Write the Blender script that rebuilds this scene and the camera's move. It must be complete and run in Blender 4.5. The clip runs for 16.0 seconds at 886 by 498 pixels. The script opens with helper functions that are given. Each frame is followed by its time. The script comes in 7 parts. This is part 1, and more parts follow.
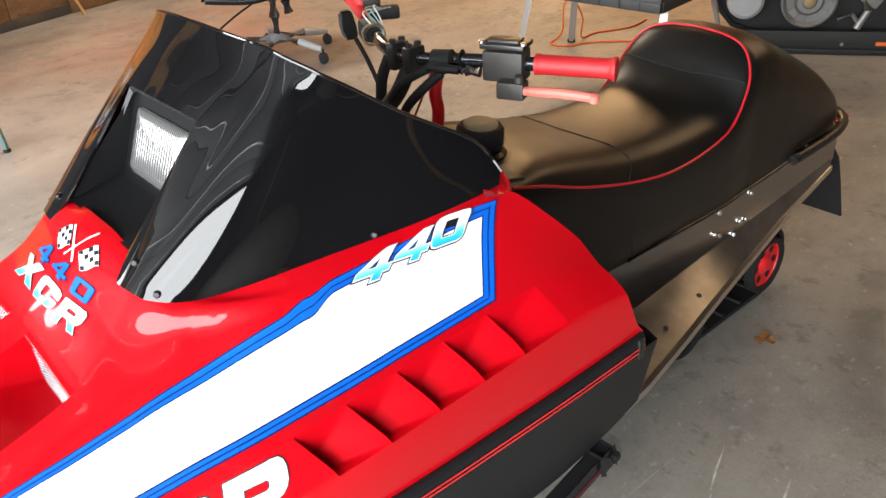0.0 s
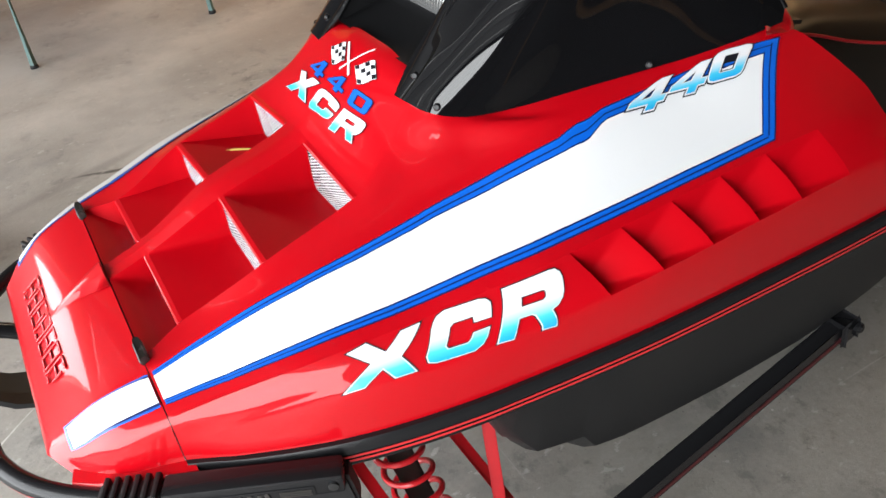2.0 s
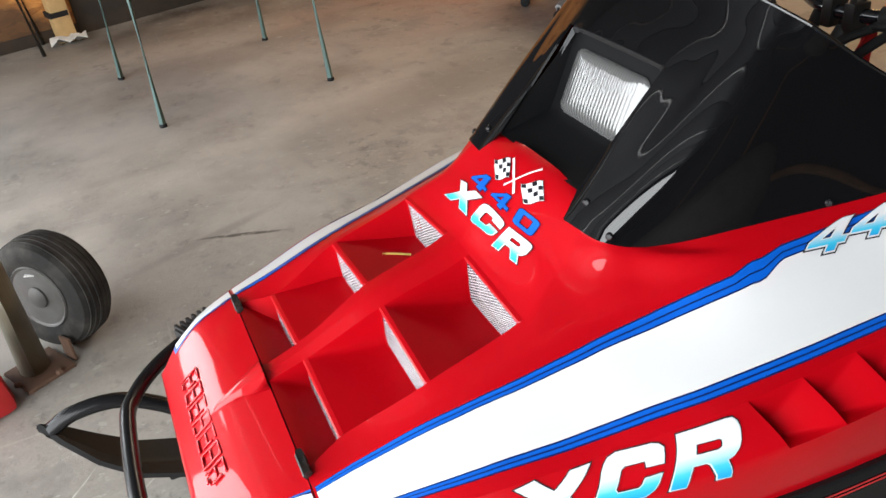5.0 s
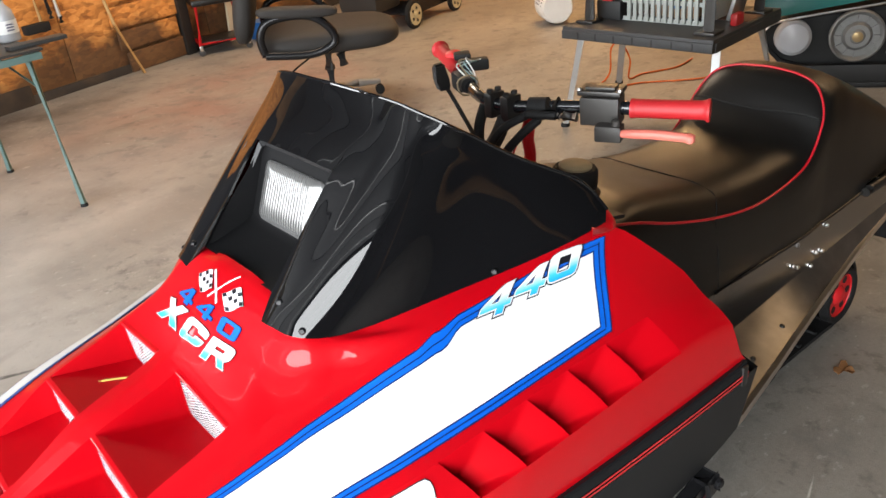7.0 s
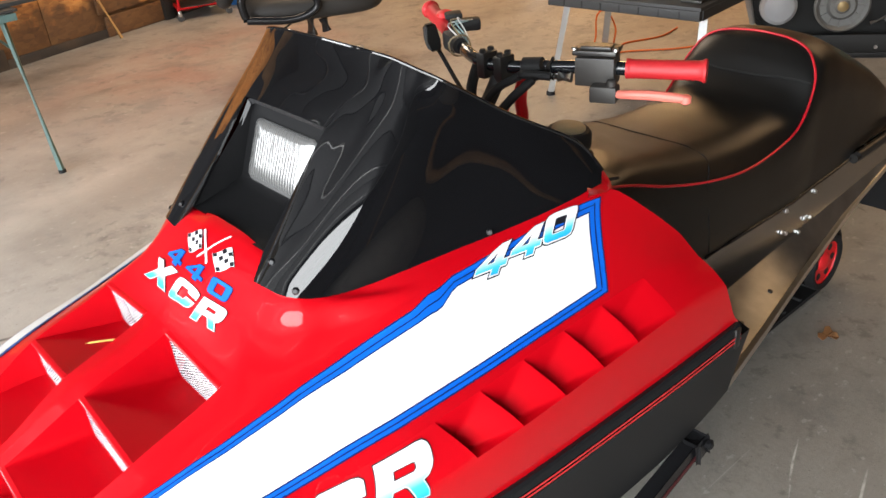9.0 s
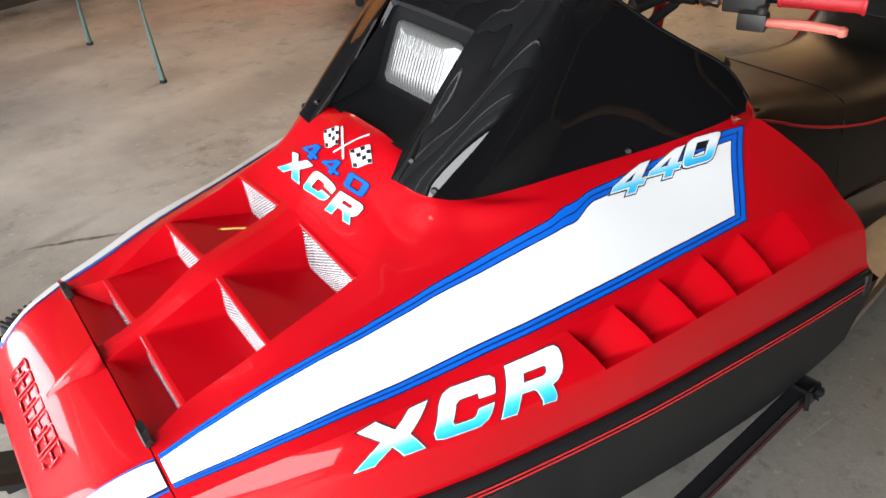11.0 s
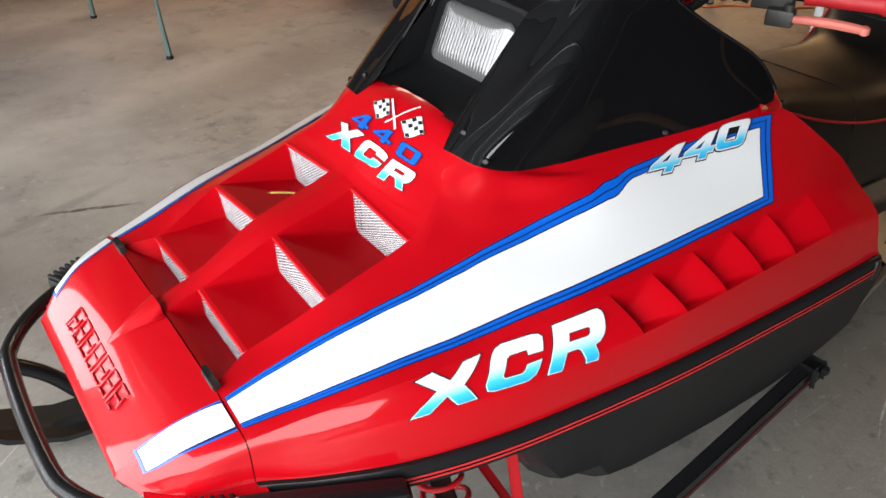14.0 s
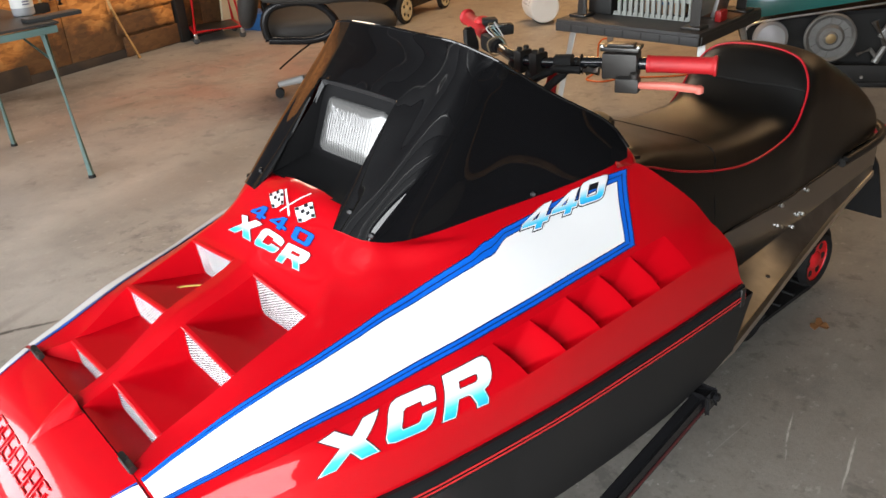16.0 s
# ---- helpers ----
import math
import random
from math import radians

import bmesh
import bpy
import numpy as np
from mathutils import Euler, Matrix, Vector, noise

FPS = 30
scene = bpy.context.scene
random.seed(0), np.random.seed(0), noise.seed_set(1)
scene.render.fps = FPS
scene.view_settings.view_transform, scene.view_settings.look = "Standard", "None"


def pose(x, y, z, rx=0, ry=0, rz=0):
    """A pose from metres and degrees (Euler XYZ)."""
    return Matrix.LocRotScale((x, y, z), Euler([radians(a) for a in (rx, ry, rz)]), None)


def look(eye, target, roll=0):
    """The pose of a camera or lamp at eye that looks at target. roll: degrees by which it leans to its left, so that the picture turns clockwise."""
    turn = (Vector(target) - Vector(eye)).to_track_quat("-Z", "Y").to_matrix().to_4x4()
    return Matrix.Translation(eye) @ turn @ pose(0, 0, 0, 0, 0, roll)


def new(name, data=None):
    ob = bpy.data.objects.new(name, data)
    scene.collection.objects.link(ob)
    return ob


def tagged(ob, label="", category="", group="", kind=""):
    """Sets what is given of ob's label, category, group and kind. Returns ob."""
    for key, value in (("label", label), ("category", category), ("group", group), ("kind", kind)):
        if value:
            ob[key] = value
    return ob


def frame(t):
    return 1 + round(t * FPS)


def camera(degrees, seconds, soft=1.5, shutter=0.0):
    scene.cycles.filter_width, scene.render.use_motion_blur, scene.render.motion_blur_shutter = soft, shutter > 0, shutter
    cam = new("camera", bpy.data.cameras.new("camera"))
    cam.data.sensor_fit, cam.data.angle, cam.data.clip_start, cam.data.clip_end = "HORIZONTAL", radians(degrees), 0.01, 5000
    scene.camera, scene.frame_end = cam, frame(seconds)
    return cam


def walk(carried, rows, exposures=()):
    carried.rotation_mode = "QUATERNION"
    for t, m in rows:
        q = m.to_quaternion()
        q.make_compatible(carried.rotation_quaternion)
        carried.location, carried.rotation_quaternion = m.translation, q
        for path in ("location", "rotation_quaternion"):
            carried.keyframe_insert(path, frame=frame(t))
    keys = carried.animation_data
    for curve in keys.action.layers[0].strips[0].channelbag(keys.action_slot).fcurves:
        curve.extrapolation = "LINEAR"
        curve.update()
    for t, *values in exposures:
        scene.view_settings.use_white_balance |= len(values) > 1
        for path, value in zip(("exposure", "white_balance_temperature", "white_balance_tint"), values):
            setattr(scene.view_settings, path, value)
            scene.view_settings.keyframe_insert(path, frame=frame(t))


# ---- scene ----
EXPO = ((0.0, 0.26), (1.0, -0.06), (1.5, -0.30), (2.0, -0.42), (3.2, -0.76), (5.3, -0.56), (6.0, -0.28), (6.5, -0.07), (7.5, 0.0), (8.2, 0.05), (10.3, 0.0), (11.0, -0.34), (12.0, -0.72), (13.5, -0.65), (14.5, -0.60), (15.3, -0.42), (16.0, -0.32))
cam = camera(57.4, 16.0)
walk(cam, [
    (0.0, pose(0.162, -1.050, 1.303, 59.51, 3.06, -41.63)),
    (0.5, pose(0.135, -1.041, 1.285, 58.85, 3.07, -40.39)),
    (1.0, pose(0.078, -1.025, 1.264, 57.27, 3.45, -37.23)),
    (1.5, pose(0.038, -1.007, 1.248, 55.23, 4.45, -33.77)),
    (2.0, pose(-0.002, -0.990, 1.231, 53.30, 4.79, -30.90)),
    (2.5, pose(-0.050, -0.971, 1.216, 52.21, 4.16, -27.42)),
    (3.0, pose(-0.092, -0.937, 1.213, 51.22, 3.81, -22.80)),
    (3.2, pose(-0.106, -0.915, 1.212, 50.88, 3.96, -21.35)),
    (5.3, pose(-0.052, -0.892, 1.327, 58.80, 4.95, -26.45)),
    (5.5, pose(-0.037, -0.912, 1.332, 59.54, 5.11, -28.33)),
    (6.0, pose(-0.007, -0.963, 1.339, 61.20, 5.05, -32.80)),
    (6.5, pose(0.024, -1.005, 1.343, 62.46, 5.26, -37.42)),
    (7.0, pose(0.031, -1.026, 1.340, 62.65, 5.47, -40.18)),
    (7.5, pose(0.040, -1.035, 1.331, 61.98, 5.71, -41.97)),
    (8.0, pose(0.038, -1.029, 1.326, 61.13, 5.48, -42.38)),
    (8.2, pose(0.033, -1.021, 1.324, 60.88, 5.26, -42.20)),
    (10.3, pose(-0.012, -0.992, 1.307, 59.81, 3.35, -38.74)),
    (10.5, pose(-0.023, -0.984, 1.302, 59.12, 3.01, -37.90)),
    (11.0, pose(-0.079, -0.965, 1.278, 57.36, 2.61, -35.07)),
    (11.5, pose(-0.132, -0.938, 1.258, 55.19, 2.69, -31.69)),
    (12.0, pose(-0.160, -0.915, 1.252, 53.94, 2.84, -29.86)),
    (12.5, pose(-0.175, -0.895, 1.268, 54.69, 2.14, -32.41)),
    (13.0, pose(-0.187, -0.889, 1.285, 56.24, 1.07, -36.45)),
    (13.5, pose(-0.190, -0.906, 1.283, 56.67, -0.05, -37.00)),
    (14.0, pose(-0.201, -0.968, 1.282, 56.93, -0.15, -35.28)),
    (14.5, pose(-0.225, -1.057, 1.295, 58.63, 0.50, -34.62)),
    (15.0, pose(-0.247, -1.082, 1.297, 60.65, 1.09, -36.11)),
    (15.5, pose(-0.226, -1.096, 1.305, 62.08, 2.44, -39.60)),
    (16.0, pose(-0.201, -1.105, 1.306, 63.04, 3.39, -41.55)),
], exposures=EXPO)


# ---- world, daylight and exposure ----
world = bpy.data.worlds.new("sky")
scene.world = world
world.use_nodes = True
_wn = world.node_tree.nodes
_sky = _wn.new("ShaderNodeTexSky")
_sky.sky_type = "NISHITA"
_sky.sun_disc = False
_sky.sun_elevation = radians(48)
_sky.sun_rotation = radians(200)
_wn["Background"].inputs["Strength"].default_value = 0.12
world.node_tree.links.new(_sky.outputs["Color"], _wn["Background"].inputs["Color"])

_sun = bpy.data.lights.new("sun", "SUN")
_sun.energy, _sun.angle, _sun.color = 2.5, radians(0.6), (1.0, 0.95, 0.88)
sun = new("sun", _sun)
sun.matrix_world = look((6, -9, 12), (0, 0, 0))

_door_light = bpy.data.lights.new("door_daylight", "AREA")
_door_light.shape, _door_light.size, _door_light.size_y = "RECTANGLE", 6.2, 2.3
_door_light.energy, _door_light.color = 500, (0.95, 0.98, 1.0)
door_daylight = new("door_daylight", _door_light)
door_daylight.matrix_world = look((-1.99, -0.19, 1.24), (2.80, 1.25, 1.0))

STRIP_W = 70


# ---- materials ----
def material(name, colour, rough=0.5, metal=0.0, coat=0.0, grain=0.0, scale=60, bump=0.0, bump_scale=200,
             stain=0.0, stain_scale=3.0, stain_colour=None, spread=0.0, ior=1.5, spec=0.5):
    """A Principled surface with fine grain, broad stains, relief and object-to-object variation."""
    m = bpy.data.materials.new(name)
    m.use_nodes = True
    nodes, links = m.node_tree.nodes, m.node_tree.links
    b = nodes["Principled BSDF"]
    b.inputs["Roughness"].default_value = rough
    b.inputs["Metallic"].default_value = metal
    b.inputs["Coat Weight"].default_value = coat
    b.inputs["Coat Roughness"].default_value = 0.03
    b.inputs["IOR"].default_value = ior
    b.inputs["Specular IOR Level"].default_value = spec
    tc = nodes.new("ShaderNodeTexCoord")
    out = None
    base = nodes.new("ShaderNodeRGB")
    base.outputs[0].default_value = (*colour, 1)
    out = base.outputs[0]
    if stain:
        n = nodes.new("ShaderNodeTexNoise")
        n.inputs["Scale"].default_value = stain_scale
        n.inputs["Detail"].default_value = 6
        links.new(tc.outputs["Object"], n.inputs["Vector"])
        r = nodes.new("ShaderNodeMapRange")
        r.inputs["From Min"].default_value, r.inputs["From Max"].default_value = 0.42, 0.72
        r.inputs["To Max"].default_value = stain
        links.new(n.outputs["Fac"], r.inputs["Value"])
        mix = nodes.new("ShaderNodeMixRGB")
        mix.inputs["Color2"].default_value = (*(stain_colour or [c * 0.4 for c in colour]), 1)
        links.new(r.outputs["Result"], mix.inputs["Fac"])
        links.new(out, mix.inputs["Color1"])
        out = mix.outputs["Color"]
    if grain:
        n = nodes.new("ShaderNodeTexNoise")
        n.inputs["Scale"].default_value = scale
        n.inputs["Detail"].default_value = 4
        links.new(tc.outputs["Object"], n.inputs["Vector"])
        r = nodes.new("ShaderNodeMapRange")
        r.inputs["To Min"].default_value, r.inputs["To Max"].default_value = 1 - grain, 1 + grain
        links.new(n.outputs["Fac"], r.inputs["Value"])
        mix = nodes.new("ShaderNodeMixRGB")
        mix.blend_type = "MULTIPLY"
        mix.inputs["Fac"].default_value = 1
        links.new(out, mix.inputs["Color1"])
        links.new(r.outputs["Result"], mix.inputs["Color2"])
        out = mix.outputs["Color"]
    if spread:
        info = nodes.new("ShaderNodeObjectInfo")
        r = nodes.new("ShaderNodeMapRange")
        r.inputs["To Min"].default_value, r.inputs["To Max"].default_value = 1 - spread, 1 + spread
        links.new(info.outputs["Random"], r.inputs["Value"])
        mix = nodes.new("ShaderNodeMixRGB")
        mix.blend_type = "MULTIPLY"
        mix.inputs["Fac"].default_value = 1
        links.new(out, mix.inputs["Color1"])
        links.new(r.outputs["Result"], mix.inputs["Color2"])
        out = mix.outputs["Color"]
    links.new(out, b.inputs["Base Color"])
    if bump:
        n = nodes.new("ShaderNodeTexNoise")
        n.inputs["Scale"].default_value = bump_scale
        n.inputs["Detail"].default_value = 3
        links.new(tc.outputs["Object"], n.inputs["Vector"])
        bp = nodes.new("ShaderNodeBump")
        bp.inputs["Strength"].default_value = bump
        bp.inputs["Distance"].default_value = 0.002 if bump_scale > 30 else 0.01
        links.new(n.outputs["Fac"], bp.inputs["Height"])
        links.new(bp.outputs["Normal"], b.inputs["Normal"])
    return m


RED = material("red_paint", (0.45, 0.0012, 0.006), rough=0.35, coat=0.75, bump=0.01, bump_scale=14, grain=0.05, scale=5, spec=0.1)
RED_FLAT = material("red_plastic", (0.60, 0.012, 0.016), rough=0.45, grain=0.1, scale=40)
RED_TUBE = material("red_tube_paint", (0.50, 0.008, 0.014), rough=0.35, coat=0.4, grain=0.1, scale=30)
PINSTRIPE = material("red_pinstripe", (0.50, 0.018, 0.02), rough=0.4)
WHITE_DECAL = material("white_vinyl", (0.76, 0.765, 0.77), rough=0.3, coat=0.6, grain=0.02, scale=12)
BLUE_DECAL = material("blue_vinyl", (0.002, 0.115, 0.60), rough=0.3, coat=0.5, grain=0.04, scale=20)
NAVY_DECAL = material("navy_line", (0.003, 0.012, 0.10), rough=0.35, coat=0.5)
BLACK_DECAL = material("black_vinyl", (0.008, 0.008, 0.012), rough=0.35, coat=0.3)
PLASTIC = material("black_plastic", (0.010, 0.010, 0.0105), rough=0.5, spec=0.30, grain=0.15, scale=300, bump=0.15, bump_scale=900,
                   stain=0.3, stain_scale=6, stain_colour=(0.019, 0.018, 0.017))
PLASTIC_SMOOTH = material("black_moulding", (0.010, 0.010, 0.011), rough=0.25, bump=0.04, bump_scale=30, spec=0.3)
ACRYLIC = material("black_acrylic", (0.004, 0.004, 0.0045), rough=0.03, coat=0.4, bump=0.03, bump_scale=4, ior=1.49)
for _n in ACRYLIC.node_tree.nodes:
    if _n.type == "TEX_NOISE":
        _n.inputs["Detail"].default_value = 0.0
VINYL = material("black_seat_vinyl", (0.005, 0.0046, 0.0042), rough=0.36, bump=0.12, bump_scale=700, grain=0.1, scale=9, spec=0.42)
GRIP_RED = material("red_grip_rubber", (0.40, 0.010, 0.014), rough=0.55, grain=0.15, scale=30)
PANE = material("window_glass", (1, 1, 1), rough=0.0)
PANE.node_tree.nodes["Principled BSDF"].inputs["Transmission Weight"].default_value = 1.0
PIPING = material("red_piping", (0.45, 0.008, 0.018), rough=0.4)
ALU = material("brushed_aluminium", (0.37, 0.375, 0.38), rough=0.22, metal=1.0, grain=0.12, scale=35, bump=0.05, bump_scale=250,
               stain=0.35, stain_scale=5, stain_colour=(0.27, 0.26, 0.25))
WORN_ALU = material("trodden_aluminium", (0.20, 0.195, 0.185), rough=0.34, metal=0.85, grain=0.3, scale=22, bump=0.10, bump_scale=120,
                    stain=0.6, stain_scale=9, stain_colour=(0.10, 0.095, 0.088))
# lightened copy of the aluminium, for the light the board edge catches
ALU_EDGE = material("lit_aluminium_edge", (0.72, 0.69, 0.63), rough=0.28, metal=1.0, grain=0.15, scale=50)
GLOSS_BLACK = material("gloss_black_steel", (0.008, 0.009, 0.011), rough=0.16, coat=0.6, grain=0.1, scale=40)
# same red with its reflections cut, a shaded copy for trays and louvres
RED_DULLED = material("red_paint_dulled", (0.45, 0.0012, 0.006), rough=0.5, grain=0.05, scale=6, spec=0.04)
STEEL = material("bright_steel", (0.62, 0.61, 0.60), rough=0.3, metal=1.0, grain=0.1, scale=60)
SILVER_PLASTIC = material("silver_grey_plastic", (0.30, 0.30, 0.295), rough=0.5, grain=0.1, scale=30)
BRIGHT_LEG = material("galvanised_tube", (0.42, 0.42, 0.41), rough=0.35, metal=0.6, grain=0.1, scale=40)
DARK_STEEL = material("dark_steel", (0.06, 0.058, 0.056), rough=0.4, metal=0.8, grain=0.2, scale=50)
WIRE = material("pale_wire_mesh", (0.80, 0.80, 0.81), rough=0.45)
BLACK = material("deep_black", (0.006, 0.006, 0.006), rough=0.6)
RUBBER = material("black_rubber", (0.012, 0.012, 0.0125), rough=0.7, spec=0.25, grain=0.2, scale=120, bump=0.2, bump_scale=400)
DUSTY_TYRE = material("dusty_tyre_rubber", (0.020, 0.019, 0.018), rough=0.8, spec=0.25, grain=0.3, scale=60, bump=0.5, bump_scale=90,
                      stain=0.7, stain_scale=14, stain_colour=(0.075, 0.068, 0.060))
PINK_GRIP = material("faded_red_lever", (0.62, 0.16, 0.12), rough=0.5, grain=0.1, scale=30)
CASTING = material("dark_grey_casting", (0.036, 0.033, 0.030), rough=0.5, metal=0.2, grain=0.2, scale=80, bump=0.06, bump_scale=500)
# near black so that the door's reflection in the windshield stays unlit
DOOR_DARK = material("unlit_door_panel", (0.035, 0.035, 0.037), rough=0.5, grain=0.05, scale=6)
SOOTY = material("sooty_timber", (0.022, 0.016, 0.012), rough=0.8, grain=0.4, scale=12, stain=0.6, stain_scale=5, stain_colour=(0.07, 0.042, 0.022))
MAROON = material("faded_maroon_stripe", (0.06, 0.006, 0.008), rough=0.5, grain=0.2, scale=60)
BEZEL = material("dull_black_bezel", (0.008, 0.008, 0.0085), rough=0.5, spec=0.05, grain=0.2, scale=250, bump=0.15, bump_scale=700)
TAN_TOP = material("tan_worn_plastic", (0.28, 0.22, 0.13), rough=0.6, grain=0.2, scale=60)


def glass_lens():
    m = bpy.data.materials.new("ribbed_lens_glass")
    m.use_nodes = True
    nodes, links = m.node_tree.nodes, m.node_tree.links
    b = nodes["Principled BSDF"]
    b.inputs["Base Color"].default_value = (0.14, 0.14, 0.138, 1)
    b.inputs["Roughness"].default_value = 0.12
    b.inputs["Coat Weight"].default_value = 1
    b.inputs["Metallic"].default_value = 0.35
    return m


CLEAR_LENS = glass_lens()


def fade_vinyl():
    """Printed letters that run from white at the top through cyan to blue at the foot."""
    m = bpy.data.materials.new("fading_letter_vinyl")
    m.use_nodes = True
    nodes, links = m.node_tree.nodes, m.node_tree.links
    b = nodes["Principled BSDF"]
    b.inputs["Roughness"].default_value = 0.3
    b.inputs["Coat Weight"].default_value = 0.6
    uv = nodes.new("ShaderNodeUVMap")
    uv.uv_map = "print"
    sp = nodes.new("ShaderNodeSeparateXYZ")
    ramp = nodes.new("ShaderNodeValToRGB")
    e = ramp.color_ramp.elements
    e[0].position, e[0].color = 0.02, (0.01, 0.36, 0.72, 1)
    e[1].position, e[1].color = 0.62, (0.80, 0.80, 0.82, 1)
    k = e.new(0.25)
    k.color = (0.06, 0.56, 0.80, 1)
    links.new(uv.outputs["UV"], sp.inputs["Vector"])
    links.new(sp.outputs["Y"], ramp.inputs["Fac"])
    links.new(ramp.outputs["Color"], b.inputs["Base Color"])
    return m


FADE = fade_vinyl()


def concrete():
    m = bpy.data.materials.new("stained_concrete")
    m.use_nodes = True
    nodes, links = m.node_tree.nodes, m.node_tree.links
    b = nodes["Principled BSDF"]
    tc = nodes.new("ShaderNodeTexCoord")

    def noise_tex(scale, detail, stretch=(1, 1, 1), rough=0.55):
        mp = nodes.new("ShaderNodeMapping")
        mp.inputs["Scale"].default_value = stretch
        mp.inputs["Rotation"].default_value = (0, 0, radians(-12))
        links.new(tc.outputs["Object"], mp.inputs["Vector"])
        n = nodes.new("ShaderNodeTexNoise")
        n.inputs["Scale"].default_value, n.inputs["Detail"].default_value = scale, detail
        n.inputs["Roughness"].default_value = rough
        links.new(mp.outputs["Vector"], n.inputs["Vector"])
        return n.outputs["Fac"]

    def ranged(v, a, bb, lo=0.0, hi=1.0):
        r = nodes.new("ShaderNodeMapRange")
        r.inputs["From Min"].default_value, r.inputs["From Max"].default_value = a, bb
        r.inputs["To Min"].default_value, r.inputs["To Max"].default_value = lo, hi
        links.new(v, r.inputs["Value"])
        return r.outputs["Result"]

    def mixed(fac, c1, c2, blend="MIX"):
        x = nodes.new("ShaderNodeMixRGB")
        x.blend_type = blend
        for socket, v in (("Fac", fac), ("Color1", c1), ("Color2", c2)):
            if isinstance(v, tuple):
                x.inputs[socket].default_value = (*v, 1)
            elif isinstance(v, float):
                x.inputs[socket].default_value = v
            else:
                links.new(v, x.inputs[socket])
        return x.outputs["Color"]

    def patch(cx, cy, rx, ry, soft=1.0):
        """A patch of its own shape about one spot of the floor, ragged by noise."""
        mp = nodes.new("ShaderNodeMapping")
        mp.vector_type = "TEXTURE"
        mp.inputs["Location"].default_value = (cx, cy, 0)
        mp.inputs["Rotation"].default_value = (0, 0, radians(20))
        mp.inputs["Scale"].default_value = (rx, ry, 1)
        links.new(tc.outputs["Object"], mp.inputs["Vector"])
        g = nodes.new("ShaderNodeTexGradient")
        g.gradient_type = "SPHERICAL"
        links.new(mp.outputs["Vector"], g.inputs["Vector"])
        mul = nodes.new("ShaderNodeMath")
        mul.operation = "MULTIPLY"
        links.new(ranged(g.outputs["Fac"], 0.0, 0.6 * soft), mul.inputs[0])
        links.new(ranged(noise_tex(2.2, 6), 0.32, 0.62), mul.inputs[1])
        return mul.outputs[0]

    c = mixed(ranged(noise_tex(0.9, 7), 0.35, 0.68), (0.340, 0.317, 0.285), (0.250, 0.232, 0.208))
    c = mixed(ranged(noise_tex(1.1, 8, (0.5, 2.4, 1), 0.62), 0.53, 0.72, 0, 0.55), c, (0.125, 0.113, 0.098))
    c = mixed(ranged(noise_tex(5.0, 9, (1, 1.6, 1), 0.68), 0.50, 0.66, 0, 0.38), c, (0.16, 0.148, 0.132))
    c = mixed(ranged(noise_tex(95, 6, (1, 1, 1), 0.7), 0.36, 0.64, 0.0, 0.30), c, (0.17, 0.157, 0.14))
    c = mixed(ranged(noise_tex(13, 9, (1, 1, 1), 0.7), 0.585, 0.66, 0, 0.55), c, (0.105, 0.096, 0.085))
    c = mixed(ranged(patch(2.1, 3.7, 1.7, 0.9), 0.0, 1.0, 0.0, 0.5), c, (0.26, 0.10, 0.075))
    c = mixed(patch(0.55, 4.2, 1.6, 0.5), c, (0.045, 0.036, 0.03))
    c = mixed(patch(0.9, 2.15, 1.3, 0.25), c, (0.10, 0.092, 0.084))
    c = mixed(patch(0.2, 3.2, 1.5, 0.2), c, (0.11, 0.10, 0.092))
    c = mixed(patch(2.0, -0.55, 0.5, 0.16), c, (0.10, 0.092, 0.084))
    c = mixed(patch(1.75, -0.72, 0.10, 0.05), c, (0.035, 0.026, 0.02))
    c = mixed(patch(0.05, 1.50, 0.35, 0.03), c, (0.06, 0.055, 0.05))
    c = mixed(ranged(noise_tex(3.4, 8, (1, 1, 1), 0.66), 0.52, 0.64, 0, 0.55), c, (0.135, 0.132, 0.128))
    c = mixed(ranged(noise_tex(7.5, 8, (1.3, 1, 1), 0.7), 0.56, 0.63, 0, 0.5), c, (0.085, 0.082, 0.078))
    c = mixed(ranged(noise_tex(22, 5, (1, 1.4, 1), 0.6), 0.62, 0.66, 0, 0.45), c, (0.46, 0.44, 0.41))
    def scrape(x0, y0, x1, y1, width, colour, amount):
        """One long scratch or crack between two spots of the floor, broken up by noise."""
        nonlocal c
        mp = nodes.new("ShaderNodeMapping")
        mp.vector_type = "TEXTURE"
        mp.inputs["Location"].default_value = ((x0 + x1) / 2, (y0 + y1) / 2, 0)
        mp.inputs["Rotation"].default_value = (0, 0, math.atan2(y1 - y0, x1 - x0))
        mp.inputs["Scale"].default_value = (math.hypot(x1 - x0, y1 - y0) / 2, width, 1)
        wob = nodes.new("ShaderNodeVectorMath")
        wob.operation = "MULTIPLY_ADD"
        nz = nodes.new("ShaderNodeTexNoise")
        nz.inputs["Scale"].default_value = 7
        links.new(tc.outputs["Object"], nz.inputs["Vector"])
        links.new(nz.outputs["Color"], wob.inputs[0])
        wob.inputs[1].default_value = (0.02, 0.02, 0)
        links.new(tc.outputs["Object"], wob.inputs[2])
        links.new(wob.outputs["Vector"], mp.inputs["Vector"])
        g = nodes.new("ShaderNodeTexGradient")
        g.gradient_type = "SPHERICAL"
        links.new(mp.outputs["Vector"], g.inputs["Vector"])
        mul = nodes.new("ShaderNodeMath")
        mul.operation = "MULTIPLY"
        links.new(ranged(g.outputs["Fac"], 0.0, 0.5, 0.0, amount), mul.inputs[0])
